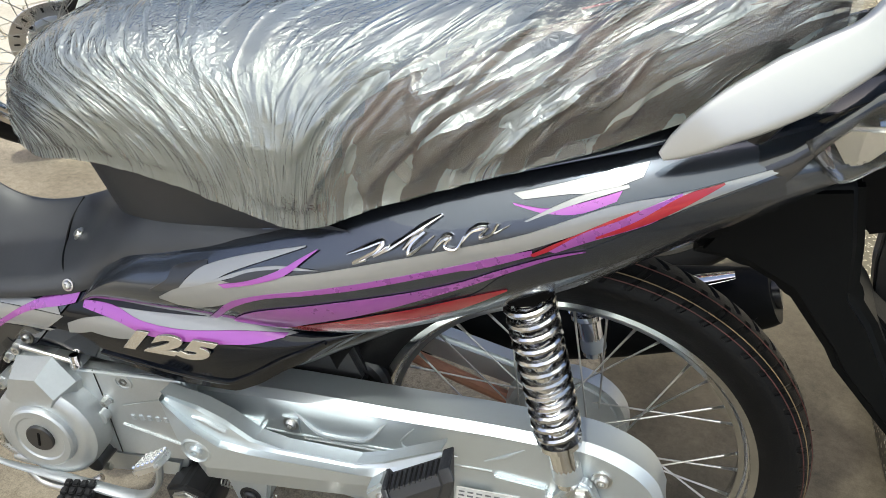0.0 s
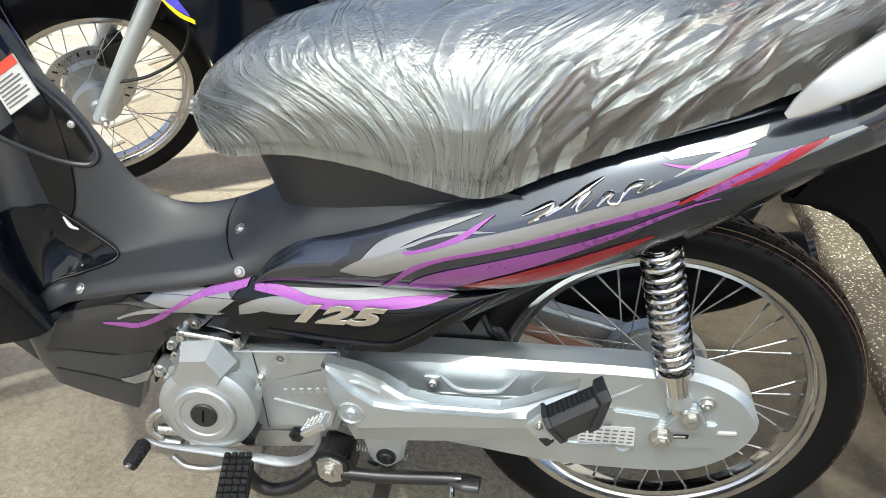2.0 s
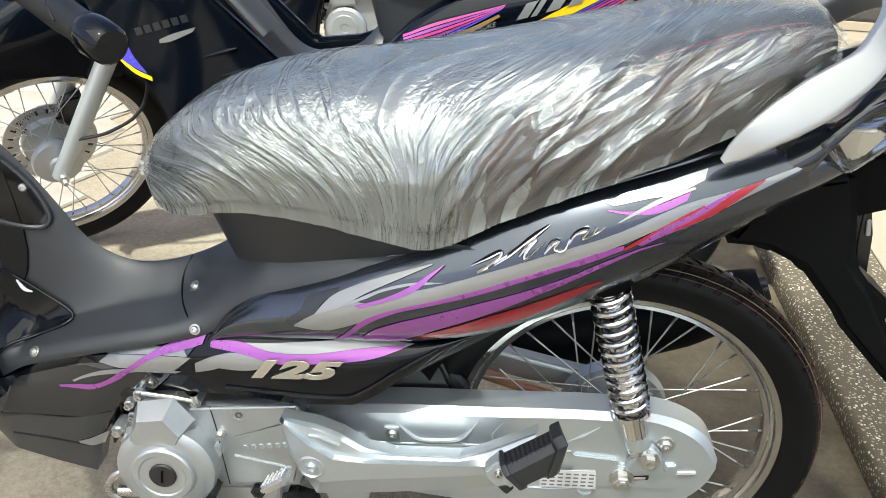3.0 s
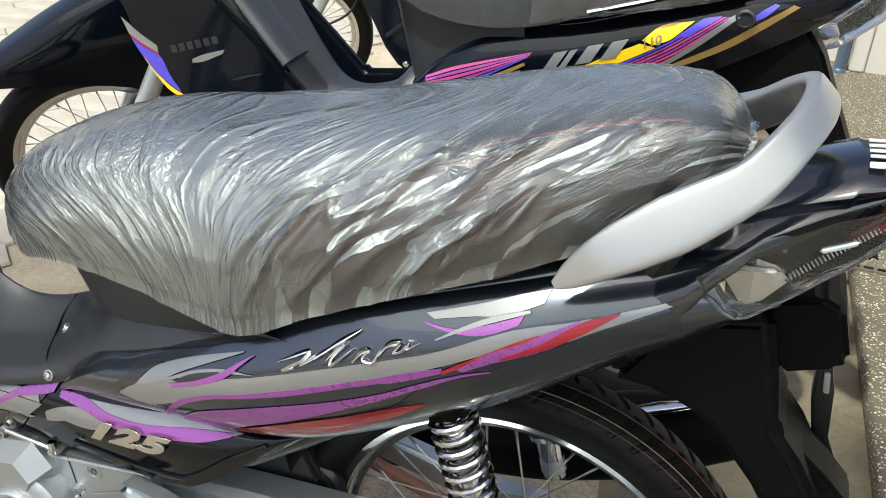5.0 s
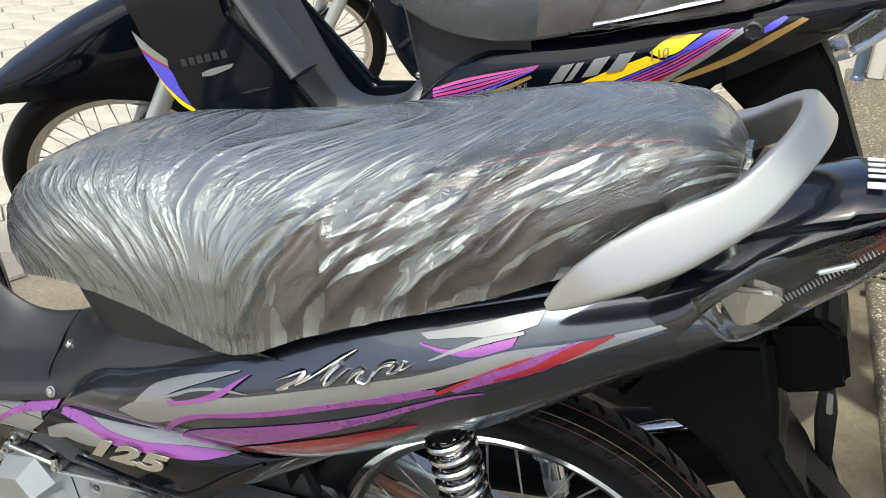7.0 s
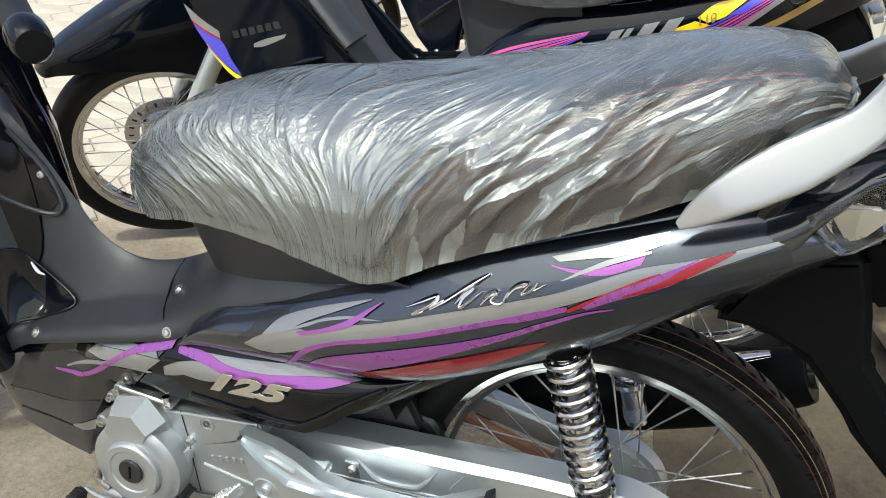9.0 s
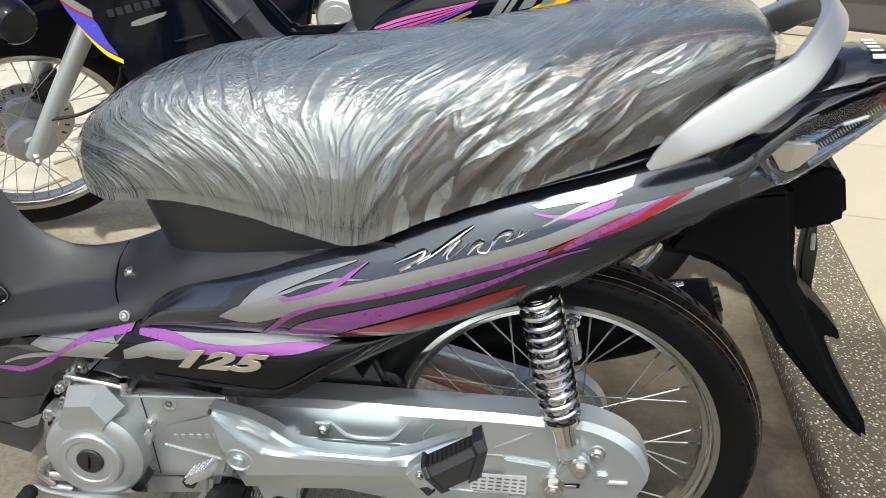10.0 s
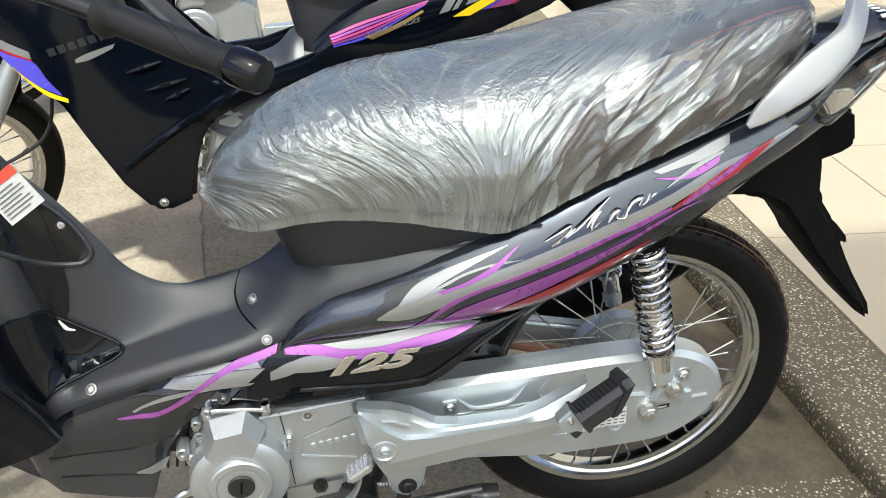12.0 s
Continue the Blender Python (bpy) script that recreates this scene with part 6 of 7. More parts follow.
# ---- rider peg, gear lever, stands ----
peg_at = Matrix.Translation((-0.561, -0.200, 0.244)) @ Matrix.Rotation(0.205, 4, "Z")
peg = part("rider_peg", prism([(-0.019, 0.010), (0.019, 0.010), (0.022, 0.004), (0.020, -0.012), (0.012, -0.018), (-0.012, -0.018), (-0.020, -0.012), (-0.022, 0.004)], -0.050, 0.050, 0.004, 3), RUBBER, bike, "black rubber rider footpeg with a block tread", at=peg_at)
for r in range(7):
    for c in range(4):
        part("tread_block", box((0.0080, 0.0105, 0.006), bevel=0.0014), RUBBER, peg, at=Matrix.Translation((-0.0147 + 0.0098 * c, 0.0375 - 0.0125 * r, 0.0115)))
part("peg_bar", tube([(-0.574, -0.152, 0.236), (-0.572, -0.130, 0.190), (-0.558, -0.122, 0.158), (-0.532, -0.120, 0.152), (-0.500, -0.118, 0.168), (-0.470, -0.112, 0.198), (-0.43, -0.08, 0.215)], 0.0105, steps=12, count=40), BLACK, bike, "black footpeg bar")
lever = part("gear_lever", tube([(-0.708, -0.150, 0.245), (-0.679, -0.153, 0.243), (-0.604, -0.157, 0.250), (-0.545, -0.157, 0.250), (-0.510, -0.157, 0.250), (-0.486, -0.158, 0.258), (-0.466, -0.160, 0.278), (-0.455, -0.162, 0.304), (-0.452, -0.163, 0.328)], [0.0035, 0.0048, 0.0066, 0.0078, 0.0084, 0.0090, 0.0088, 0.0075, 0.0055], steps=12, count=60, flat=0.5), CAST, bike, "silver heel-and-toe gear lever")
toe_a, toe_b = Vector((-0.706, -0.156, 0.247)), Vector((-0.713, -0.196, 0.238))
part("toe_pedal", tube([toe_a, toe_a.lerp(toe_b, 0.5), toe_b], [0.0080, 0.0100, 0.0098], steps=16, count=10), RUBBER, lever, "black rubber toe pedal")
part("toe_tip", tube([toe_b, toe_b + (toe_b - toe_a) * 0.12], 0.0055, steps=10, count=3), CHROME, lever)
for k in range(7):
    part("toe_rib", lathe([(0.0090, 0.0012), (0.0112, 0), (0.0090, -0.0012)], (0, 0, 0), steps=16), RUBBER, lever, at=Matrix.Translation(toe_a.lerp(toe_b, 0.14 + 0.125 * k)))
heel = part("heel_plate", box((0.040, 0.034, 0.012), bevel=0.004), STEEL, lever, "knurled steel heel plate", at=pose(-0.455, -0.170, 0.341, -14, -34, 6))
for r in range(5):
    for c in range(5):
        part("knurl", box((0.0045, 0.0045, 0.003), bevel=0.001), CHROME, heel, at=pose(-0.0145 + 0.0072 * c, -0.0125 + 0.0065 * r, 0.0065, 0, 0, 45))
part("lever_pivot", tube([(-0.567, -0.09, 0.262), (-0.567, -0.135, 0.262)], 0.013, steps=16, count=4), BLACK, bike)
stand = part("side_stand", tube([(-0.440, -0.116, 0.203), (-0.370, -0.115, 0.208), (-0.289, -0.114, 0.220), (-0.262, -0.114, 0.223)], 0.0100, steps=14, count=20), BLACK, bike, "black side stand folded up")
part("stand_foot", tube([(-0.280, -0.115, 0.221), (-0.256, -0.118, 0.223), (-0.236, -0.120, 0.225)], [0.009, 0.017, 0.014], steps=14, count=10, flat=0.5), BLACK, stand)
part("stand_pin", tube([(-0.275, -0.114, 0.219), (-0.272, -0.140, 0.212)], 0.0042, steps=10, count=4), CHROME, stand)
part("stand_bracket", prism([(-0.482, 0.232), (-0.456, 0.244), (-0.424, 0.236), (-0.416, 0.205), (-0.424, 0.178), (-0.452, 0.172), (-0.474, 0.184)], -0.122, -0.07, 0.005), BLACK, bike, "black stand bracket")
part("pivot_plate", prism([(-0.470, 0.228), (-0.452, 0.238), (-0.432, 0.230), (-0.430, 0.196), (-0.448, 0.188), (-0.466, 0.196)], -0.127, -0.118, 0.003), STEEL, bike, "zinc pivot plate")
part("stand_bolt", lathe([(0.0125, 0), (0.0125, -0.003), (0.0085, -0.0035), (0.0085, -0.010), (0.004, -0.0105), (0, -0.0095)], (0, 0, 0), steps=6), STEEL, bike, at=Matrix.Translation((-0.450, -0.127, 0.212)))
pts = [(-0.420 + 0.075 * k / 120, -0.088 + 0.004 * math.cos(k * 0.9), 0.228 - 0.005 * k / 120 + 0.004 * math.sin(k * 0.9)) for k in range(121)]
part("stand_spring", tube(pts, 0.0011, steps=5, smooth=False), STEEL, bike, "small steel return spring")
part("stand_lug", prism([(-0.42, 0.29), (-0.345, 0.27), (-0.350, 0.225), (-0.372, 0.205), (-0.395, 0.215)], -0.098, -0.06, 0.004), SILVER, bike, "silver frame lug")
bolt(bike, -0.374, -0.098, 0.230, 0.010, BLACK)
cs = part("centre_stand", tube([(-0.372, -0.075, 0.215), (-0.385, -0.085, 0.12), (-0.415, -0.105, 0.016), (-0.440, -0.110, 0.011)], [0.012, 0.012, 0.011, 0.010], steps=12, count=20), BLACK, bike, "black centre stand")
part("stand_leg", tube([(-0.372, 0.075, 0.215), (-0.385, 0.085, 0.12), (-0.415, 0.105, 0.016), (-0.440, 0.110, 0.011)], [0.012, 0.012, 0.011, 0.010], steps=12, count=20), BLACK, cs)
part("stand_cross", tube([(-0.374, -0.075, 0.205), (-0.374, 0.075, 0.205)], 0.012, steps=12, count=4), BLACK, cs)

# ---- front end ----
wheel(bike, "front_wheel", (-1.30, 0.03, 0.300), r_out=0.282, width=0.066, label="chromed front wheel with wire spokes", turn=STEER)
for s in (-1, 1):
    e = Vector((-1.30, 0.03, 0.300)) + STEER.to_3x3() @ Vector((0, 0.085 * s, 0))
    part("fork_leg", tube([e, e + Vector((0.085, 0.0, 0.20)), e + Vector((0.18, -0.01, 0.42))], [0.021, 0.021, 0.016], steps=16, count=10), SILVER, bike, "silver fork leg")
part("steering_column", tube([(-1.13, 0.01, 0.66), (-1.06, 0.01, 0.80), (-0.97, 0.0, 0.98)], 0.03, steps=16, count=8), BLACK, bike)
bar = part("handlebar", tube([(-0.97, 0.0, 0.98), (-0.87, -0.06, 0.985), (-0.78, -0.10, 0.972), (-0.705, -0.142, 0.957)], 0.011, steps=14), BLACK, bike, "black handlebar")
part("handlebar", tube([(-0.97, 0.0, 0.98), (-0.87, 0.06, 0.985), (-0.78, 0.10, 0.972), (-0.705, 0.142, 0.957), (-0.560, 0.25, 0.93)], 0.011, steps=14), BLACK, bike)
g0, g1 = Vector((-0.715, -0.135, 0.959)), Vector((-0.556, -0.252, 0.931))
gd = (g1 - g0).normalized()
gm = Matrix.Translation(g0) @ gd.to_track_quat("Z", "Y").to_matrix().to_4x4()
gl = (g1 - g0).length
grip = part("grip", lathe([(0.0, 0.0), (0.022, 0.0), (0.023, 0.010), (0.0165, 0.016), (0.0160, gl * 0.3), (0.0172, gl * 0.55), (0.0160, gl - 0.052), (0.0178, gl - 0.046), (0.0178, gl - 0.042), (0.0160, gl - 0.040), (0.0160, gl - 0.034)], (0, 0, 0), axis="z", steps=28), RUBBER, bar, "black rubber handlebar grip", at=gm)
part("bar_end", lathe([(0.0, -0.036), (0.0195, -0.036), (0.0205, -0.030), (0.0190, -0.004), (0.016, 0.0), (0.0, 0.0)], (0, 0, 0), axis="z", steps=24), PAINT, grip, "black bar end weight", at=Matrix.Translation((0, 0, gl)), angle=40)
for k in range(5):
    a = 0.5 + 0.5 * k
    pts = [(0.0170 * math.cos(a + 0.5 * j / 8), 0.0170 * math.sin(a + 0.5 * j / 8), 0.03 + 0.02 * k + 0.018 * j / 8) for j in range(9)]
    part("grip_rib", tube(pts, 0.0011, steps=6, smooth=False), RUBBER, grip)


# ---- the black motorcycles behind ----
other = thing("motorcycle", "glossy black step-through motorcycle with blue and yellow decals, steering turned", "motorcycle", "motorcycles parked in a row behind")
o_half = curve([-0.60, -0.45, -0.3, -0.1, 0.1, 0.2, 0.3], [0.115, 0.130, 0.140, 0.138, 0.115, 0.085, 0.05])
o_top = curve([-0.46, -0.43, -0.365, -0.264, -0.151, -0.02, 0.105, 0.20, 0.27], [0.655, 0.690, 0.742, 0.785, 0.812, 0.855, 0.890, 0.905, 0.905])
o_low = curve([-0.46, -0.35, -0.262, -0.142, 0.0, 0.123, 0.201, 0.27], [0.60, 0.60, 0.625, 0.665, 0.725, 0.790, 0.835, 0.88])


def o_side(x, z):
    a, b = o_low(x), o_top(x)
    s = min(max((z - a) / max(b - a, 1e-4), 0), 1)
    return -o_half(x) + 0.022 * (1 - s) ** 2 + (0.03 * ((s - 0.6) / 0.4) ** 2 if s > 0.6 else 0)


for f in (1, -1):
    body = part("side_panel", panel(o_low, o_top, o_side, -0.46, 0.27, cols=40, rows=12, flip=f), PAINT, other, "glossy black rear side cover", angle=50)
    if f == -1:
        continue

    def stripe(mat, a0, a1, b0, b1, lift=0.0015):
        part("decal", band([a0, ((a0[0] + a1[0]) / 2, (a0[1] + a1[1]) / 2 - 0.004), a1], [b0, ((b0[0] + b1[0]) / 2, (b0[1] + b1[1]) / 2 - 0.004), b1], o_side, lift, 20, 2), mat, body)

    for k, mt in enumerate((BLUE, PURPLE, MAGENTA, PURPLE, MAGENTA)):
        f0, f1 = k / 5, (k + 0.72) / 5
        mix = lambda p, q, f: (p[0] + (q[0] - p[0]) * f, p[1] + (q[1] - p[1]) * f)
        ends = [((-0.421, 0.656), (-0.430, 0.680)), ((-0.347, 0.680), (-0.360, 0.714)), ((-0.236, 0.746), (-0.228, 0.757))]
        part("decal", band([mix(a, b, f1) for a, b in ends], [mix(a, b, f0) for a, b in ends], o_side, 0.0015, 20, 2), mt, body)
    stripe(GOLD, (-0.358, 0.680), (-0.241, 0.737), (-0.342, 0.674), (-0.238, 0.733), 0.0022)
    part("decal", band([(-0.176, 0.722), (-0.111, 0.763), (-0.050, 0.797)], [(-0.140, 0.724), (-0.082, 0.758), (-0.024, 0.793)], o_side, 0.0022, 20, 2), YELLOW, body)
    part("decal", band([(-0.047, 0.803), (-0.019, 0.830), (0.030, 0.843)], [(-0.028, 0.797), (-0.005, 0.808), (0.006, 0.818)], o_side, 0.0024, 14, 2), YELLOW, body)
    for k, mt in enumerate((BLUE, PURPLE, MAGENTA, PURPLE, MAGENTA, RED)):
        f0, f1 = k / 6, (k + 0.7) / 6
        ends = [((-0.117, 0.735), (-0.040, 0.748)), ((-0.039, 0.783), (0.022, 0.787)), ((0.018, 0.822), (0.062, 0.824)), ((0.060, 0.853), (0.098, 0.856))]
        part("decal", band([mix(a, b, f0) for a, b in ends], [mix(a, b, f1) for a, b in ends], o_side, 0.0016 + 0.0001 * k, 24, 2), mt, body)
    part("decal", band([(0.002, 0.813), (0.040, 0.846), (0.048, 0.850)], [(0.026, 0.818), (0.060, 0.848), (0.070, 0.855)], o_side, 0.0022, 14, 2), BLUE, body)
    part("decal", band([(-0.026, 0.757), (0.030, 0.803), (0.067, 0.840), (0.087, 0.858)], [(-0.012, 0.757), (0.042, 0.803), (0.080, 0.840), (0.101, 0.859)], o_side, 0.0030, 24, 2), GREY, body)
    part("decal", band([(0.116, 0.858), (0.130, 0.870), (0.145, 0.880)], [(0.122, 0.852), (0.136, 0.861), (0.152, 0.878)], o_side, 0.0024, 14, 2), BLUE, body)
    part("decal", band([(-0.008, 0.760), (0.073, 0.808), (0.124, 0.846), (0.172, 0.880)], [(0.004, 0.757), (0.084, 0.801), (0.136, 0.840), (0.182, 0.878)], o_side, 0.0022, 24, 2), GOLD, body)
    # broad slanted emblem as plain bars, and the readable words
    for x, z, w, mt in ((-0.203, 0.728, 0.022, PALE), (-0.176, 0.736, 0.012, PALE), (-0.148, 0.747, 0.026, PALE), (-0.108, 0.760, 0.026, PALE)):
        part("emblem_bar", band([(x + 0.014, z + 0.034), (x + 0.014 + w, z + 0.034 + 0.33 * w)], [(x - 0.004, z), (x - 0.004 + w, z + 0.33 * w)], o_side, 0.0035, 8, 2), mt, body, "slanted emblem bar")
    for text, x, z, size, rot in (("110", -0.046, 0.789, 0.023, 22), ("LUXURY 4STROKE", -0.352, 0.680, 0.0135, 17)):
        cu = bpy.data.curves.new("words", "FONT")
        cu.body, cu.size, cu.extrude, cu.shear = text, size, 0.0006, 0.3
        tmp = new("words_source", cu)
        me = bpy.data.meshes.new_from_object(tmp.evaluated_get(bpy.context.evaluated_depsgraph_get()))
        bpy.data.objects.remove(tmp)
        me.materials.append(PALE)
        ob = new("lettering", me)
        ob.parent = body
        ob.matrix_basis = pose(x, o_side(x, z) - 0.006, z, 90, 0, 0) @ pose(0, 0, 0, 0, 0, rot)
    part("seat_lock", lathe([(0.0, 0.0), (0.016, 0.0), (0.016, -0.004), (0.012, -0.006), (0.011, -0.003), (0.0, -0.003)], (0, 0, 0), steps=24), BLACK, body, "black seat lock", at=Matrix.Translation((0.105, o_side(0.105, 0.854) - 0.001, 0.854)))

# its leg shield
shape = [(-1.12, 0.76), (-1.088, 0.712), (-1.064, 0.652), (-1.012, 0.588), (-0.965, 0.535), (-0.928, 0.464), (-0.868, 0.359), (-0.815, 0.300), (-0.785, 0.292), (-0.722, 0.322), (-0.713, 0.40), (-0.700, 0.455), (-0.676, 0.500), (-0.60, 0.543), (-0.505, 0.578), (-0.434, 0.602), (-0.44, 0.650), (-0.56, 0.605), (-0.66, 0.590), (-0.732, 0.656), (-0.857, 0.765), (-0.90, 0.92), (-1.02, 0.99)]
for f in (1, -1):
    y0, y1 = (-0.135, -0.105) if f == 1 else (0.105, 0.135)
    leg = part("leg_shield", prism(shape, y0, y1, 0.010, 4), PAINT, other, "glossy black leg shield")
    if f == 1:
        flat_y = lambda x, z: -0.1352
        for mt, a, b in ((PALE, [(-1.092, 0.700), (-1.050, 0.672), (-1.010, 0.652)], [(-1.076, 0.668), (-1.046, 0.652), (-1.008, 0.637)]),
                         (RED, [(-1.076, 0.668), (-1.046, 0.652), (-1.008, 0.637)], [(-1.073, 0.662), (-1.044, 0.646), (-1.006, 0.632)]),
                         (BLUE, [(-1.072, 0.661), (-1.044, 0.645), (-1.005, 0.631), (-0.985, 0.595), (-0.963, 0.566)], [(-1.066, 0.650), (-1.048, 0.626), (-1.024, 0.600), (-0.998, 0.580), (-0.963, 0.562)]),
                         (YELLOW, [(-1.046, 0.625), (-1.016, 0.593), (-0.985, 0.570), (-0.952, 0.556)], [(-1.043, 0.619), (-1.014, 0.584), (-0.986, 0.560), (-0.952, 0.547)])):
            part("decal", band(a, b, flat_y, 0.0012, 16, 3), mt, leg)
        for k in range(6):
            part("name_bar", box((0.0150, 0.0012, 0.0155), bevel=0.0004), DARKGREY, leg, at=pose(-0.969 + 0.0196 * k, -0.1358, 0.651 + 0.0064 * k, 0, -18, 0))
        part("emblem", band([(-0.927, 0.637), (-0.90, 0.650), (-0.849, 0.668)], [(-0.927, 0.629), (-0.90, 0.636), (-0.855, 0.658)], flat_y, 0.0014, 14, 2), PALE, leg, "silver wing emblem")
        for k, (x, z, w) in enumerate(((-0.80, 0.622, 0.07), (-0.76, 0.585, 0.08), (-0.74, 0.565, 0.05))):
            part("vent_rib", tube([(x - w / 2, -0.136, z - 0.014), (x + w / 2, -0.138, z + 0.010)], [0.002, 0.006, 0.002], steps=8, count=8), PAINT, leg, "glossy vent rib")
        part("shield_crease", tube([(-0.86, -0.134, 0.40), (-0.76, -0.138, 0.48), (-0.66, -0.138, 0.545), (-0.56, -0.136, 0.602)], 0.009, steps=10, count=24), PAINT, leg)
        bolt(leg, -0.790, -0.136, 0.318, 0.007)
# matt centre tunnel
o_crest = curve([-0.98, -0.90, -0.80, -0.72, -0.69, -0.66, -0.62, -0.58, -0.53, -0.50], [1.00, 0.92, 0.77, 0.655, 0.620, 0.600, 0.594, 0.602, 0.625, 0.66])
rows = []
for c in range(41):
    x = -0.98 + 0.50 * c / 40
    top = o_crest(x)
    rows.append([(x, 0.118 * math.copysign(abs(u) ** 0.9, u), top - 0.13 * abs(u) ** 2.2) for u in (-1 + 2 * k / 20 for k in range(21))])
part("centre_cover", grid(rows, thick=(0, 0, -0.005)), MATT, other, "matt dark centre cover", angle=60)
part("tunnel_strip", tube([(-0.92, -0.112, 0.950), (-0.82, -0.116, 0.800), (-0.74, -0.118, 0.710), (-0.70, -0.118, 0.668)], 0.046, steps=18, count=24, flat=0.4), MATT, other, "matt grey inner strip")
rows = []
for k in range(9):
    s = k / 8
    z = 0.62 + 0.20 * s
    rows.append([(-0.485 - 0.055 * s + (0.25 + 0.03 * s) * abs(u) ** 2.4, (0.115 + 0.01 * s) * math.copysign(abs(u) ** 0.75, u), z + 0.02 * abs(u) ** 2) for u in (-1 + 2 * c / 24 for c in range(25))])
part("under_seat_cover", grid(rows, thick=(0.004, 0, 0)), MATT, other, "matt dark cover under the seat", angle=60)
# seat in wrap
sw = curve([-0.57, -0.55, -0.50, -0.40, -0.20, 0.0, 0.12, 0.18], [0.02, 0.06, 0.10, 0.125, 0.140, 0.135, 0.10, 0.05])
st = curve([-0.57, -0.55, -0.50, -0.40, -0.20, 0.0, 0.12, 0.18], [0.85, 0.88, 0.91, 0.93, 0.955, 0.99, 1.01, 0.98])
sl = curve([-0.57, -0.55, -0.50, -0.414, -0.259, -0.145, 0.104, 0.18], [0.835, 0.825, 0.818, 0.795, 0.800, 0.832, 0.895, 0.92])


def o_seat(x, f, grow=0.0):
    a = math.pi * f
    c, s = -math.cos(a), math.sin(a)
    return Vector((x, (sw(x) + grow) * math.copysign(abs(c) ** 0.62, c), sl(x) - grow + (st(x) - sl(x) + 2 * grow) * abs(s) ** 0.72))


oxs = [-0.57 + 0.75 * k / 36 for k in range(37)]
ring = [[o_seat(x, k / 30) for k in range(31)] for x in oxs]
bm = loft(ring)
for face in bm.faces:
    middle = face.calc_center_median()
    face.material_index = 1 if middle.x > -0.245 + 0.3 * (middle.z - 0.80) else 0
o_s = part("seat", bm, (VINYL, BROWN), other, "dark seat with brown vinyl sides under clear wrap", angle=60)
bm = bmesh.new()
fold_uv = bm.loops.layers.uv.new("folds")
other_slack = bm.verts.layers.float.new("slack")
vs = [[bm.verts.new(o_seat(x, k / 60, 0.004 + 0.002 * noise.noise(Vector((x * 40, k * 0.4, 2.0))) + 0.001 * noise.noise(Vector((x * 110, k * 0.9, 4.0))))) for k in range(61)] for x in [-0.572 + 0.754 * i / 150 for i in range(151)]]
for i in range(151):
    for v in vs[i]:
        v[other_slack] = 0.25 * ease(-0.30, -0.24, v.co.x)
for i in range(150):
    for k in range(60):
        face = bm.faces.new((vs[i][k], vs[i][k + 1], vs[i + 1][k + 1], vs[i + 1][k]))
        for lp, (a, b) in zip(face.loops, ((i, k), (i, k + 1), (i + 1, k + 1), (i + 1, k))):
            lp[fold_uv].uv = (1.4 * a / 150 + 0.25 * abs(b - 30) / 30, abs(b - 30) / 30)
part("plastic_wrap", bm, FILM_TIGHT, o_s, "clear plastic wrap drawn tight", angle=180)
part("seat_trim", tube([(-0.14, -0.142, 0.838), (-0.06, -0.142, 0.864), (0.055, -0.132, 0.902)], 0.006, steps=10, count=16), CHROME, other, "bright trim below the seat")
# tail, mudguard, plate
rings = []
for x, hw, zl, zt in ((0.10, 0.105, 0.80, 0.90), (0.18, 0.088, 0.835, 0.915), (0.24, 0.07, 0.86, 0.925), (0.29, 0.045, 0.89, 0.925)):
    rings.append([(x, hw * math.copysign(abs(math.cos(a)) ** 0.6, math.cos(a)), (zl + zt) / 2 + (zt - zl) / 2 * math.copysign(abs(math.sin(a)) ** 0.6, math.sin(a))) for a in (2 * math.pi * k / 20 for k in range(20))])
part("tail_cowl", loft(rings), PAINT, other, "glossy black tail cowl", angle=50)
part("tail_lamp", loft([[(x + 0.03 * (1 - abs(u) ** 2), 0.075 * u, z) for x, z in ((0.215, 0.845), (0.235, 0.815), (0.285, 0.86), (0.30, 0.905), (0.27, 0.90))] for u in (-1 + 2 * k / 12 for k in range(13))]), LENS, other, "clear tail lamp in its wrap")
part("mud_flap", prism([(0.06, 0.75), (0.16, 0.67), (0.24, 0.60), (0.40, 0.45), (0.41, 0.47), (0.335, 0.60), (0.285, 0.70), (0.235, 0.80), (0.20, 0.845), (0.10, 0.82)], -0.06, 0.06, 0.01, 3), INNER, other, "black rear mud flap")
part("rear_mudguard", grid([[(0.325 * math.cos(a), 0.06 * u, 0.30 + 0.325 * math.sin(a) - 0.02 * abs(u) ** 3) for u in (-1 + 2 * c / 8 for c in range(9))] for a in (radians(150 - 110 * k / 24) for k in range(25))], thick=(0, 0, 0.004)), INNER, other, angle=60)
part("inner_tray", prism([(-0.44, 0.50), (-0.20, 0.62), (0.05, 0.74), (0.10, 0.80), (-0.05, 0.80), (-0.42, 0.66)], -0.10, 0.10, 0.006), INNER, other)
wheel(other, "rear_wheel", (0.02, 0.0, 0.295), r_out=0.287, label="chromed rear wheel with wire spokes")
part("chain_case", prism([(-0.42, 0.36), (0.0, 0.40), (0.09, 0.37), (0.10, 0.30), (0.0, 0.25), (-0.42, 0.26)], -0.09, -0.05, 0.006), SILVER, other, "silver chain case")
part("rear_shock", tube([(-0.05, -0.105, 0.64), (0.02, -0.105, 0.33)], 0.022, steps=16, count=6), CHROME, other)
part("rear_shock", tube([(-0.05, 0.105, 0.64), (0.02, 0.105, 0.33)], 0.022, steps=16, count=6), CHROME, other)
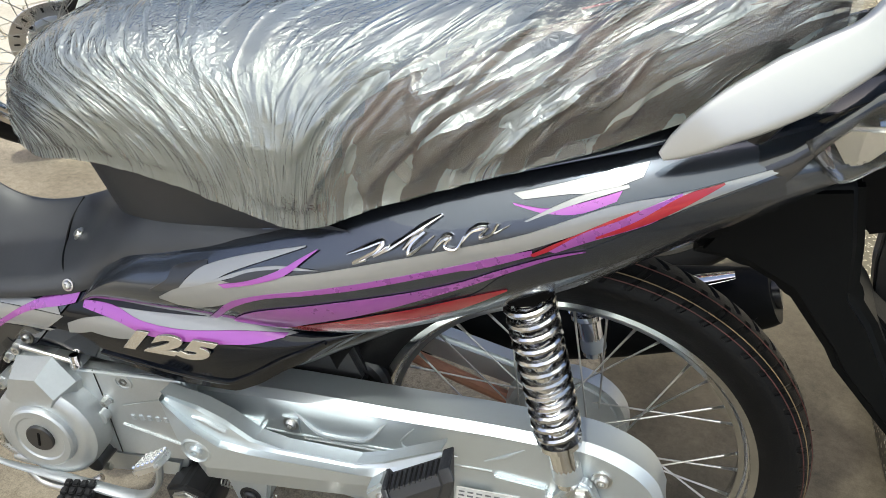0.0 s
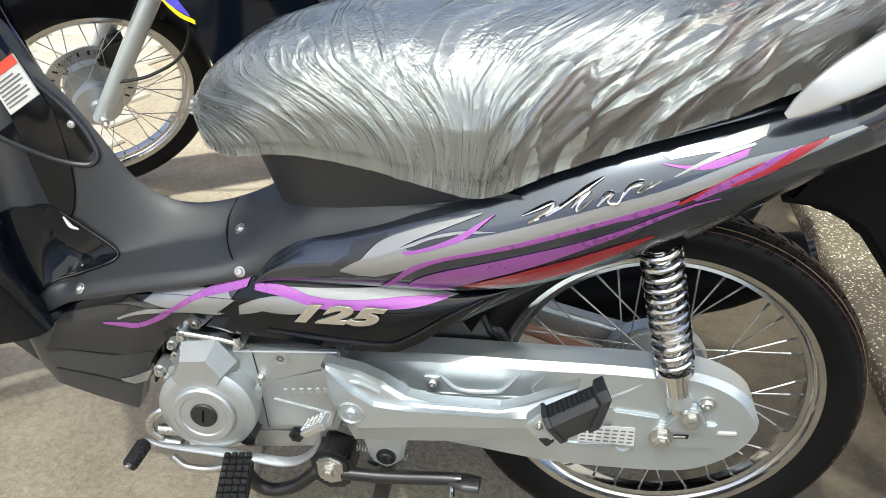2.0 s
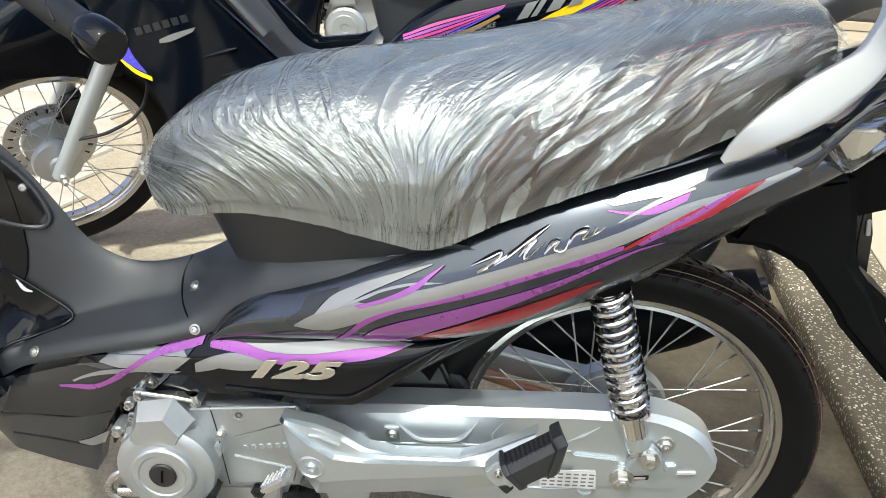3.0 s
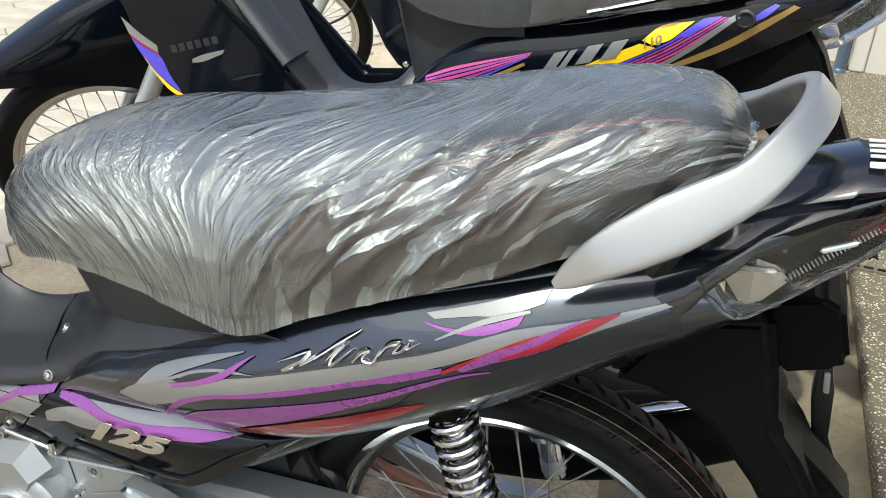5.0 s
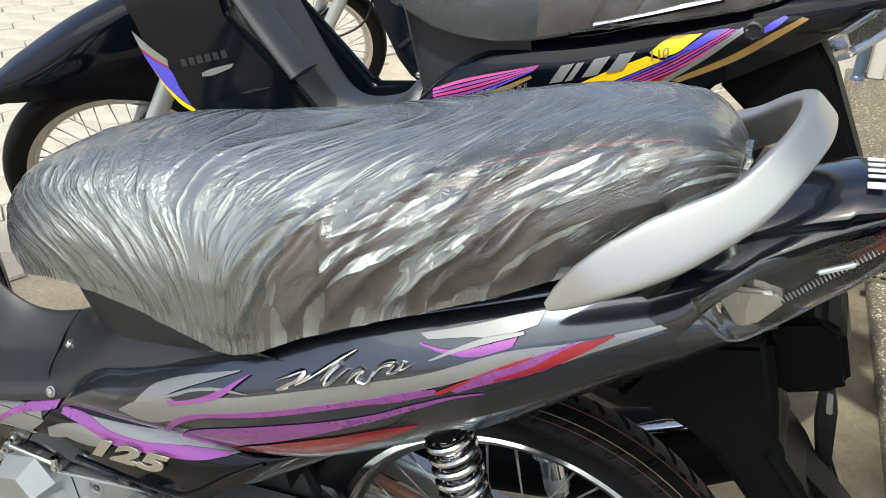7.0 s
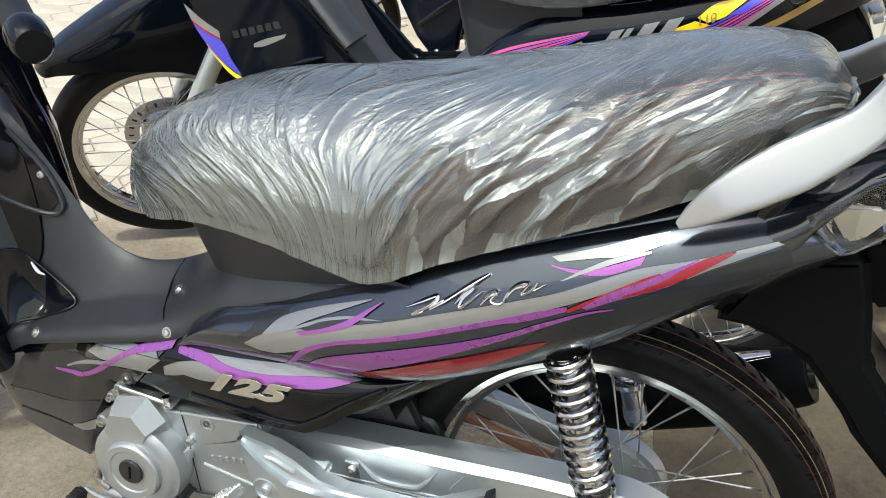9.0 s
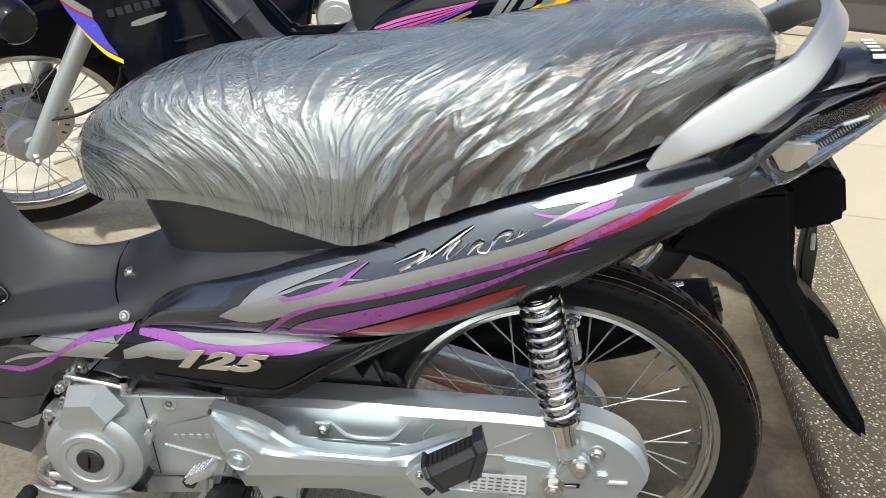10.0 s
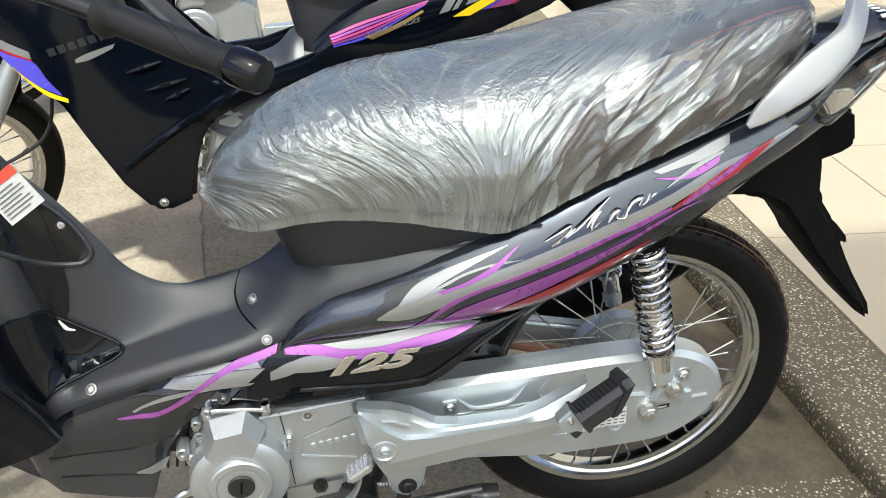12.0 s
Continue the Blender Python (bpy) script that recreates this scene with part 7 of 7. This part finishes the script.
part("silencer", tube([(-0.45, 0.12, 0.24), (-0.2, 0.13, 0.30), (0.0, 0.14, 0.37), (0.20, 0.145, 0.46)], [0.02, 0.045, 0.05, 0.045], steps=20, count=20), BLACK, other)
oe = part("engine", prism([(-0.72, 0.33), (-0.70, 0.42), (-0.66, 0.50), (-0.58, 0.50), (-0.44, 0.42), (-0.42, 0.28), (-0.55, 0.23), (-0.68, 0.25)], -0.085, 0.085, 0.012, 3), CAST, other, "cast aluminium engine")
part("magneto_cover", lathe([(0, 0.02), (0.068, 0.02), (0.068, -0.012), (0.060, -0.020), (0.044, -0.022), (0.042, -0.026), (0.016, -0.026), (0.014, -0.023), (0, -0.023)], (0, 0, 0), steps=40), CAST, oe, "round cast magneto cover", at=Matrix.Translation((-0.635, -0.09, 0.355)))
part("starter_house", prism([(-0.69, 0.42), (-0.67, 0.50), (-0.63, 0.515), (-0.60, 0.49), (-0.59, 0.43)], -0.112, -0.08, 0.009), CAST, oe)
for x, z in ((-0.700, 0.42), (-0.708, 0.37), (-0.690, 0.46), (-0.665, 0.495), (-0.60, 0.29), (-0.68, 0.30)):
    bolt(oe, x, -0.092, z, 0.007, STEEL, "bolt_head", 0.012)
part("guard_wire", tube([(-0.72, -0.118, 0.335), (-0.69, -0.120, 0.305), (-0.64, -0.122, 0.298), (-0.60, -0.12, 0.302)], 0.0035, steps=8), STEEL, oe)
part("centre_stand", tube([(-0.39, -0.08, 0.24), (-0.43, -0.11, 0.012)], 0.012, steps=10, count=4), BLACK, other)
part("centre_stand", tube([(-0.39, 0.08, 0.24), (-0.43, 0.11, 0.012)], 0.012, steps=10, count=4), BLACK, other)
# front end
FC = Vector((-1.287, 0.02, 0.292))
fw = wheel(other, "front_wheel", FC, r_out=0.284, width=0.068, disc=True, spin=0.1, label="chromed front wheel with wire spokes and a disc", turn=STEER)
part("hub_plate", lathe([(0.0, -0.060), (0.020, -0.060), (0.024, -0.052), (0.056, -0.046), (0.060, -0.036), (0.058, -0.026), (0.0, -0.026)], (0, 0, 0), steps=36), CAST, fw, "cast aluminium hub plate")
RAKE = Vector((0.145, 0.0, 0.275)).normalized()
for s in (-1, 1):
    e = FC + STEER.to_3x3() @ Vector((0, 0.082 * s, 0))
    leg = part("fork_leg", tube([e - RAKE * 0.012, e + RAKE * 0.15, e + RAKE * 0.32, e + RAKE * 0.50], [0.019, 0.022, 0.022, 0.016], steps=18, count=12), SILVER, other, "silver painted fork leg")
    part("axle_nut", lathe([(0.012, -0.018), (0.012, -0.030), (0.007, -0.031), (0.006, -0.044), (0, -0.044)], (0, 0, 0), steps=6), STEEL, leg, at=Matrix.Translation(e) @ STEER @ Matrix.Rotation(0 if s < 0 else math.pi, 4, "Z"))
part("brake_caliper", prism([(0.05, 0.04), (0.09, 0.07), (0.08, 0.13), (0.04, 0.12), (0.02, 0.08)], 0.03, 0.08, 0.006), BLACK, other, "black brake caliper", at=Matrix.Translation(FC) @ STEER)
part("brake_hose", tube([(-1.20, -0.06, 0.36), (-1.10, -0.05, 0.39), (-1.02, -0.04, 0.46), (-1.00, -0.02, 0.62)], 0.004, steps=8), RUBBER, other)
beak_top = curve([-0.272, -0.262, -0.219, -0.164, -0.057, 0.038, 0.16], [0.246, 0.262, 0.304, 0.345, 0.418, 0.470, 0.530])
beak_low = curve([-0.272, -0.262, -0.219, -0.139, 0.007, 0.123, 0.16], [0.240, 0.236, 0.246, 0.262, 0.266, 0.252, 0.245])
beak_half = curve([-0.272, -0.262, -0.22, -0.15, -0.05, 0.05, 0.16], [0.006, 0.022, 0.044, 0.062, 0.072, 0.076, 0.078])
rows = []
for k in range(49):
    x = -0.272 + 0.432 * (k / 48) ** 1.25
    top, low, half = beak_top(x), beak_low(x), beak_half(x)
    rows.append([(x, half * math.copysign(min(1, abs(u) / 0.75) ** 0.85, u), top - (top - low) * (0.22 * u * u + 0.78 * max(0, (abs(u) - 0.35) / 0.65) ** 1.6)) for u in (-1 + 2 * c / 24 for c in range(25))])
part("front_mudguard", grid(rows, thick=(0, 0, -0.004)), PAINT, other, "glossy black front mudguard", angle=60, at=Matrix.Translation(FC) @ STEER)
part("front_tip", prism([(-1.09, 0.66), (-1.06, 0.80), (-1.00, 0.82), (-0.98, 0.66), (-1.04, 0.60)], -0.085, 0.085, 0.012), PAINT, other, "black fork cover")
part("steering_column", tube([(-1.02, 0, 0.74), (-0.92, 0, 0.98)], 0.03, steps=14, count=4), BLACK, other)
other.matrix_basis = Matrix.Translation((0.0, 0.855, 0.0))
copy_thing(other, Matrix.Translation((-0.15, 2.0, 0.0)))

# ---- ground, step, platform ----
EDGE = lambda y: 0.530 - 0.035 * y


def sheet(x0, x1, y0, y1, z, nx, ny, mat, name):
    rows = [[(x0 + (x1 - x0) * i / nx, y0 + (y1 - y0) * j / ny, z + 0.0025 * noise.noise(Vector(((x0 + (x1 - x0) * i / nx) * 2, (y0 + (y1 - y0) * j / ny) * 2, 0)))) for i in range(nx + 1)] for j in range(ny + 1)]
    return part(name, grid(rows), mat, angle=180)


ground = tagged(sheet(-60, 60, -60, 60, -0.003, 60, 60, CONCRETE, "ground"), "worn stained concrete yard", "ground", kind="structure")
for pts in ([(-0.66, -0.30), (-0.64, -0.20), (-0.655, -0.08), (-0.63, 0.05), (-0.66, 0.25), (-0.70, 0.55), (-0.73, 0.85), (-0.76, 1.1), (-0.77, 1.35), (-0.80, 1.7)],):
    line = smooth_line([(x + 0.006 * (k % 2), y, 0) for k, (x, y) in enumerate(pts)], 120)
    rows = []
    for i, p in enumerate(line):
        d = 0.012 * noise.noise(Vector((p.y * 14, 0, 3)))
        w = 0.0018 + 0.0015 * noise.noise(Vector((p.y * 40, 5, 3)))
        rows.append([(p.x + d - w, p.y, 0.0035), (p.x + d + w, p.y, 0.0035)])
    tagged(part("crack", grid(rows, thick=(0, 0, -0.002)), INK), "thin dark crack in the concrete", "crack", kind="structure")
rows = []
for j in range(81):
    y = -1.5 + 4.6 * j / 80
    x0 = float(np.interp(y, [-1.5, -0.30, 0.05, 0.25, 0.55, 0.85, 1.1, 1.35, 1.7, 3.1], [-0.66, -0.655, -0.628, -0.655, -0.695, -0.725, -0.755, -0.765, -0.795, -0.90])) + 0.006 * noise.noise(Vector((0, y * 9, 2)))
    rows.append([(x0 + (EDGE(y) + 0.02 - x0) * k / 24, y, 0.0015 + 0.0012 * noise.noise(Vector((k * 0.6, y * 4, 5)))) for k in range(25)])
tagged(part("concrete_apron", grid(rows, thick=(0, 0, -0.006)), APRON, angle=60), "darker brown-grey gritty concrete slab under the motorcycle", "pavement", kind="structure")
# darker brown concrete sheet with an uneven edge, laid along the step
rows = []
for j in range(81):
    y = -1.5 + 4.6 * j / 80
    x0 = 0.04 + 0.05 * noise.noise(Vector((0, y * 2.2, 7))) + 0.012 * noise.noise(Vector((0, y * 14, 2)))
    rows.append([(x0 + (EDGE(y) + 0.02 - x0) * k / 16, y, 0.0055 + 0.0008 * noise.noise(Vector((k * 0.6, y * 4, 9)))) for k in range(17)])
tagged(part("dark_strip", grid(rows, thick=(0, 0, -0.003)), DARK_CONCRETE, angle=60), "dark brown concrete along the step", "pavement", kind="structure")
tagged(part("landing", prism([(0.22, -0.02), (0.22, 0.014), (0.54, 0.014), (0.54, -0.02)], -1.5, 0.040, 0.003), TERRAZZO), "low terrazzo landing beside the step", "step", kind="structure")

# terrazzo step with a rounded nose, then tiles
H = 0.072
rows = []
for j in range(81):
    y = -1.5 + 5.6 * j / 80
    e = EDGE(y)
    rows.append([(e + 0.012, y, -0.01), (e + 0.004, y, 0.02), (e, y, H - 0.012), (e + 0.004, y, H - 0.004), (e + 0.012, y, H)] + [(e + 0.012 + (0.764 - e - 0.012) * k / 6, y, H) for k in range(1, 7)] + [(0.764, y, -0.01)])
tagged(part("step", grid(rows), TERRAZZO, angle=50), "speckled brown terrazzo step edging a tiled platform", "step", kind="structure")
drain = tagged(part("drain_cover", prism([(0.452, H - 0.004), (0.452, H + 0.005), (0.700, H + 0.005), (0.700, H - 0.004)], 1.552, 1.584, 0.002), DARK_CONCRETE), "dark slotted drain strip across the step", "drain", kind="structure")
for k in range(7):
    part("drain_slot", box((0.024, 0.012, 0.002), bevel=0.0006), INNER, drain, at=Matrix.Translation((0.478 + 0.034 * k, 1.568, H + 0.0055)))
tagged(part("platform_bed", prism([(0.766, -0.01), (0.766, H - 0.004), (7.0, H - 0.004), (7.0, -0.01)], -1.5, 3.46, 0), GROUT), "grout bed under the platform tiles", "floor", kind="structure")
platform = tagged(new("platform_floor"), "cream glazed floor tiles on the platform", "floor", kind="structure")
tile_meshes = {}
TS = 0.60
for i in range(-1, 9):
    for j in range(-4, 5):
        x0, y0 = 1.27 + TS * (i - 1), 1.46 + TS * j
        xa, xb, ya, yb = max(x0 + 0.002, 0.768), x0 + TS - 0.002, max(y0 + 0.002, -1.5), min(y0 + TS - 0.002, 3.455)
        if xb - xa < 0.03 or yb - ya < 0.03:
            continue
        key = (round(xb - xa, 3), round(yb - ya, 3))
        if key not in tile_meshes:
            bm = box((key[0], key[1], 0.008), bevel=0.001)
            me = bpy.data.meshes.new("tile")
            bm.to_mesh(me)
            bm.free()
            me.materials.append(TILE)
            tile_meshes[key] = me
        ob = new("tile", tile_meshes[key])
        ob.parent = platform
        ob.matrix_basis = Matrix.Translation(((xa + xb) / 2, (ya + yb) / 2, H))

# shop front beyond the platform
wall = tagged(part("wall_north", prism([(0.80, 0.0), (0.80, 3.2), (7.0, 3.2), (7.0, 0.0), (6.98, 0.0), (6.98, 0.30), (0.95, 0.30), (0.95, 0.0)], 3.46, 3.66, 0), WALL), "cream painted shop wall", "wall", kind="structure")
tagged(part("shop_window", prism([(0.955, 0.08), (0.955, 0.295), (6.975, 0.295), (6.975, 0.08)], 3.49, 3.52, 0.002), SHOPGLASS), "dark shop front panel at floor level", "window", kind="structure")
tagged(part("skirting", prism([(0.80, 0.079), (0.80, 0.12), (6.98, 0.12), (6.98, 0.079)], 3.44, 3.458, 0.003), GROUT), "low grey-brown skirting", "skirting", kind="structure")
tagged(part("wall_corner", prism([(0.552, 0.0), (0.552, 2.6), (0.78, 2.6), (0.78, 0.0)], 3.52, 3.86, 0.004), WALL), "pale painted wall corner", "wall", kind="structure")
tagged(part("door_jamb", prism([(0.486, H), (0.486, 2.6), (0.550, 2.6), (0.550, H)], 3.50, 3.62, 0.006), WALL), "cream painted door jamb on the step", "trim", kind="structure")
board = tagged(part("wall_board", prism([(0.16, 0.30), (0.16, 2.4), (0.482, 2.4), (0.482, 0.30)], 3.66, 3.72, 0.004), SLATE), "slate-grey board on the wall behind the pole", "board", kind="structure")
tagged(part("wall_base", prism([(0.16, 0.0), (0.16, 0.298), (0.482, 0.298), (0.482, 0.0)], 3.64, 3.74, 0.004), WALL), "pale painted wall under the board", "wall", kind="structure")
pole = thing("pole", "dark blue painted steel pole standing on the step", "pole")
part("shaft", tube([(0.446, 3.47, H), (0.446, 3.47, 2.4)], 0.024, steps=18, count=4), POLE, pole)
part("base_collar", lathe([(0.0, 0.0), (0.032, 0.0), (0.030, 0.012), (0.025, 0.018), (0.0, 0.018)], (0, 0, 0), steps=20), POLE, pole, at=pose(0.446, 3.47, H, 90))

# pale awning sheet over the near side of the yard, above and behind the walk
# unseen sheet, added to soften the sun up to the tiles' shade edge
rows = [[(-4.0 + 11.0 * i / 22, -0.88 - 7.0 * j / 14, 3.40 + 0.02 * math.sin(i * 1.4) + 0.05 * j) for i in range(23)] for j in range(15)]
tagged(part("awning", grid(rows), AWNING, angle=180), "unseen pale translucent awning sheet over the yard's edge", "awning", kind="structure")

# hexagonal paving beyond the concrete
paving = tagged(new("pavement"), "cream hexagonal concrete paving blocks with sandy joints", "pavement", kind="structure")
HW, HH = 0.150, 0.088


def hexagon(bm, cx, cy, rot, lift):
    c, s = math.cos(rot), math.sin(rot)
    o = [(-HW, 0), (-HW * 0.55, -HH), (HW * 0.55, -HH), (HW, 0), (HW * 0.55, HH), (-HW * 0.55, HH)]
    top = [bm.verts.new((cx + c * x * 0.955 - s * y * 0.955, cy + s * x * 0.955 + c * y * 0.955, lift)) for x, y in o]
    low = [bm.verts.new((cx + c * x * 0.985 - s * y * 0.985, cy + s * x * 0.985 + c * y * 0.985, lift - 0.007)) for x, y in o]
    bm.faces.new(top)
    for k in range(6):
        bm.faces.new((low[k], low[(k + 1) % 6], top[(k + 1) % 6], top[k]))


bm = bmesh.new()
hexagon(bm, 0, 0, 0, 0)
hex_me = bpy.data.meshes.new("paving_block")
bmesh.ops.recalc_face_normals(bm, faces=bm.faces)
bm.to_mesh(hex_me)
bm.free()
hex_me.materials.append(PAVER)
rest = bmesh.new()
random.seed(3)
ROT = radians(12)
near = 0
for i in range(-40, 41):
    for j in range(-40, 41):
        u, v = i * HW * 1.55, j * HH * 2 + (HH if i % 2 else 0)
        x, y = -3.0 + u * math.cos(ROT) - v * math.sin(ROT), 2.4 + u * math.sin(ROT) + v * math.cos(ROT)
        if x > -1.62 + 0.25 * noise.noise(Vector((0, y, 0))) or x < -7.5 or y < -0.5 or y > 7.5:
            continue
        lift = 0.0065 + random.uniform(-0.0012, 0.0012)
        if x > -4.2 and 0.6 < y < 3.8 and near < 300:
            near += 1
            ob = new("paving_block", hex_me)
            ob.parent = paving
            ob.matrix_basis = pose(x, y, lift, random.uniform(-0.4, 0.4), random.uniform(-0.4, 0.4), math.degrees(ROT) + random.uniform(-1, 1))
        else:
            hexagon(rest, x, y, ROT, lift)
ob = part("far_paving", rest, PAVER, paving)
tagged(ob, "more cream hexagonal paving blocks", kind="stuff")
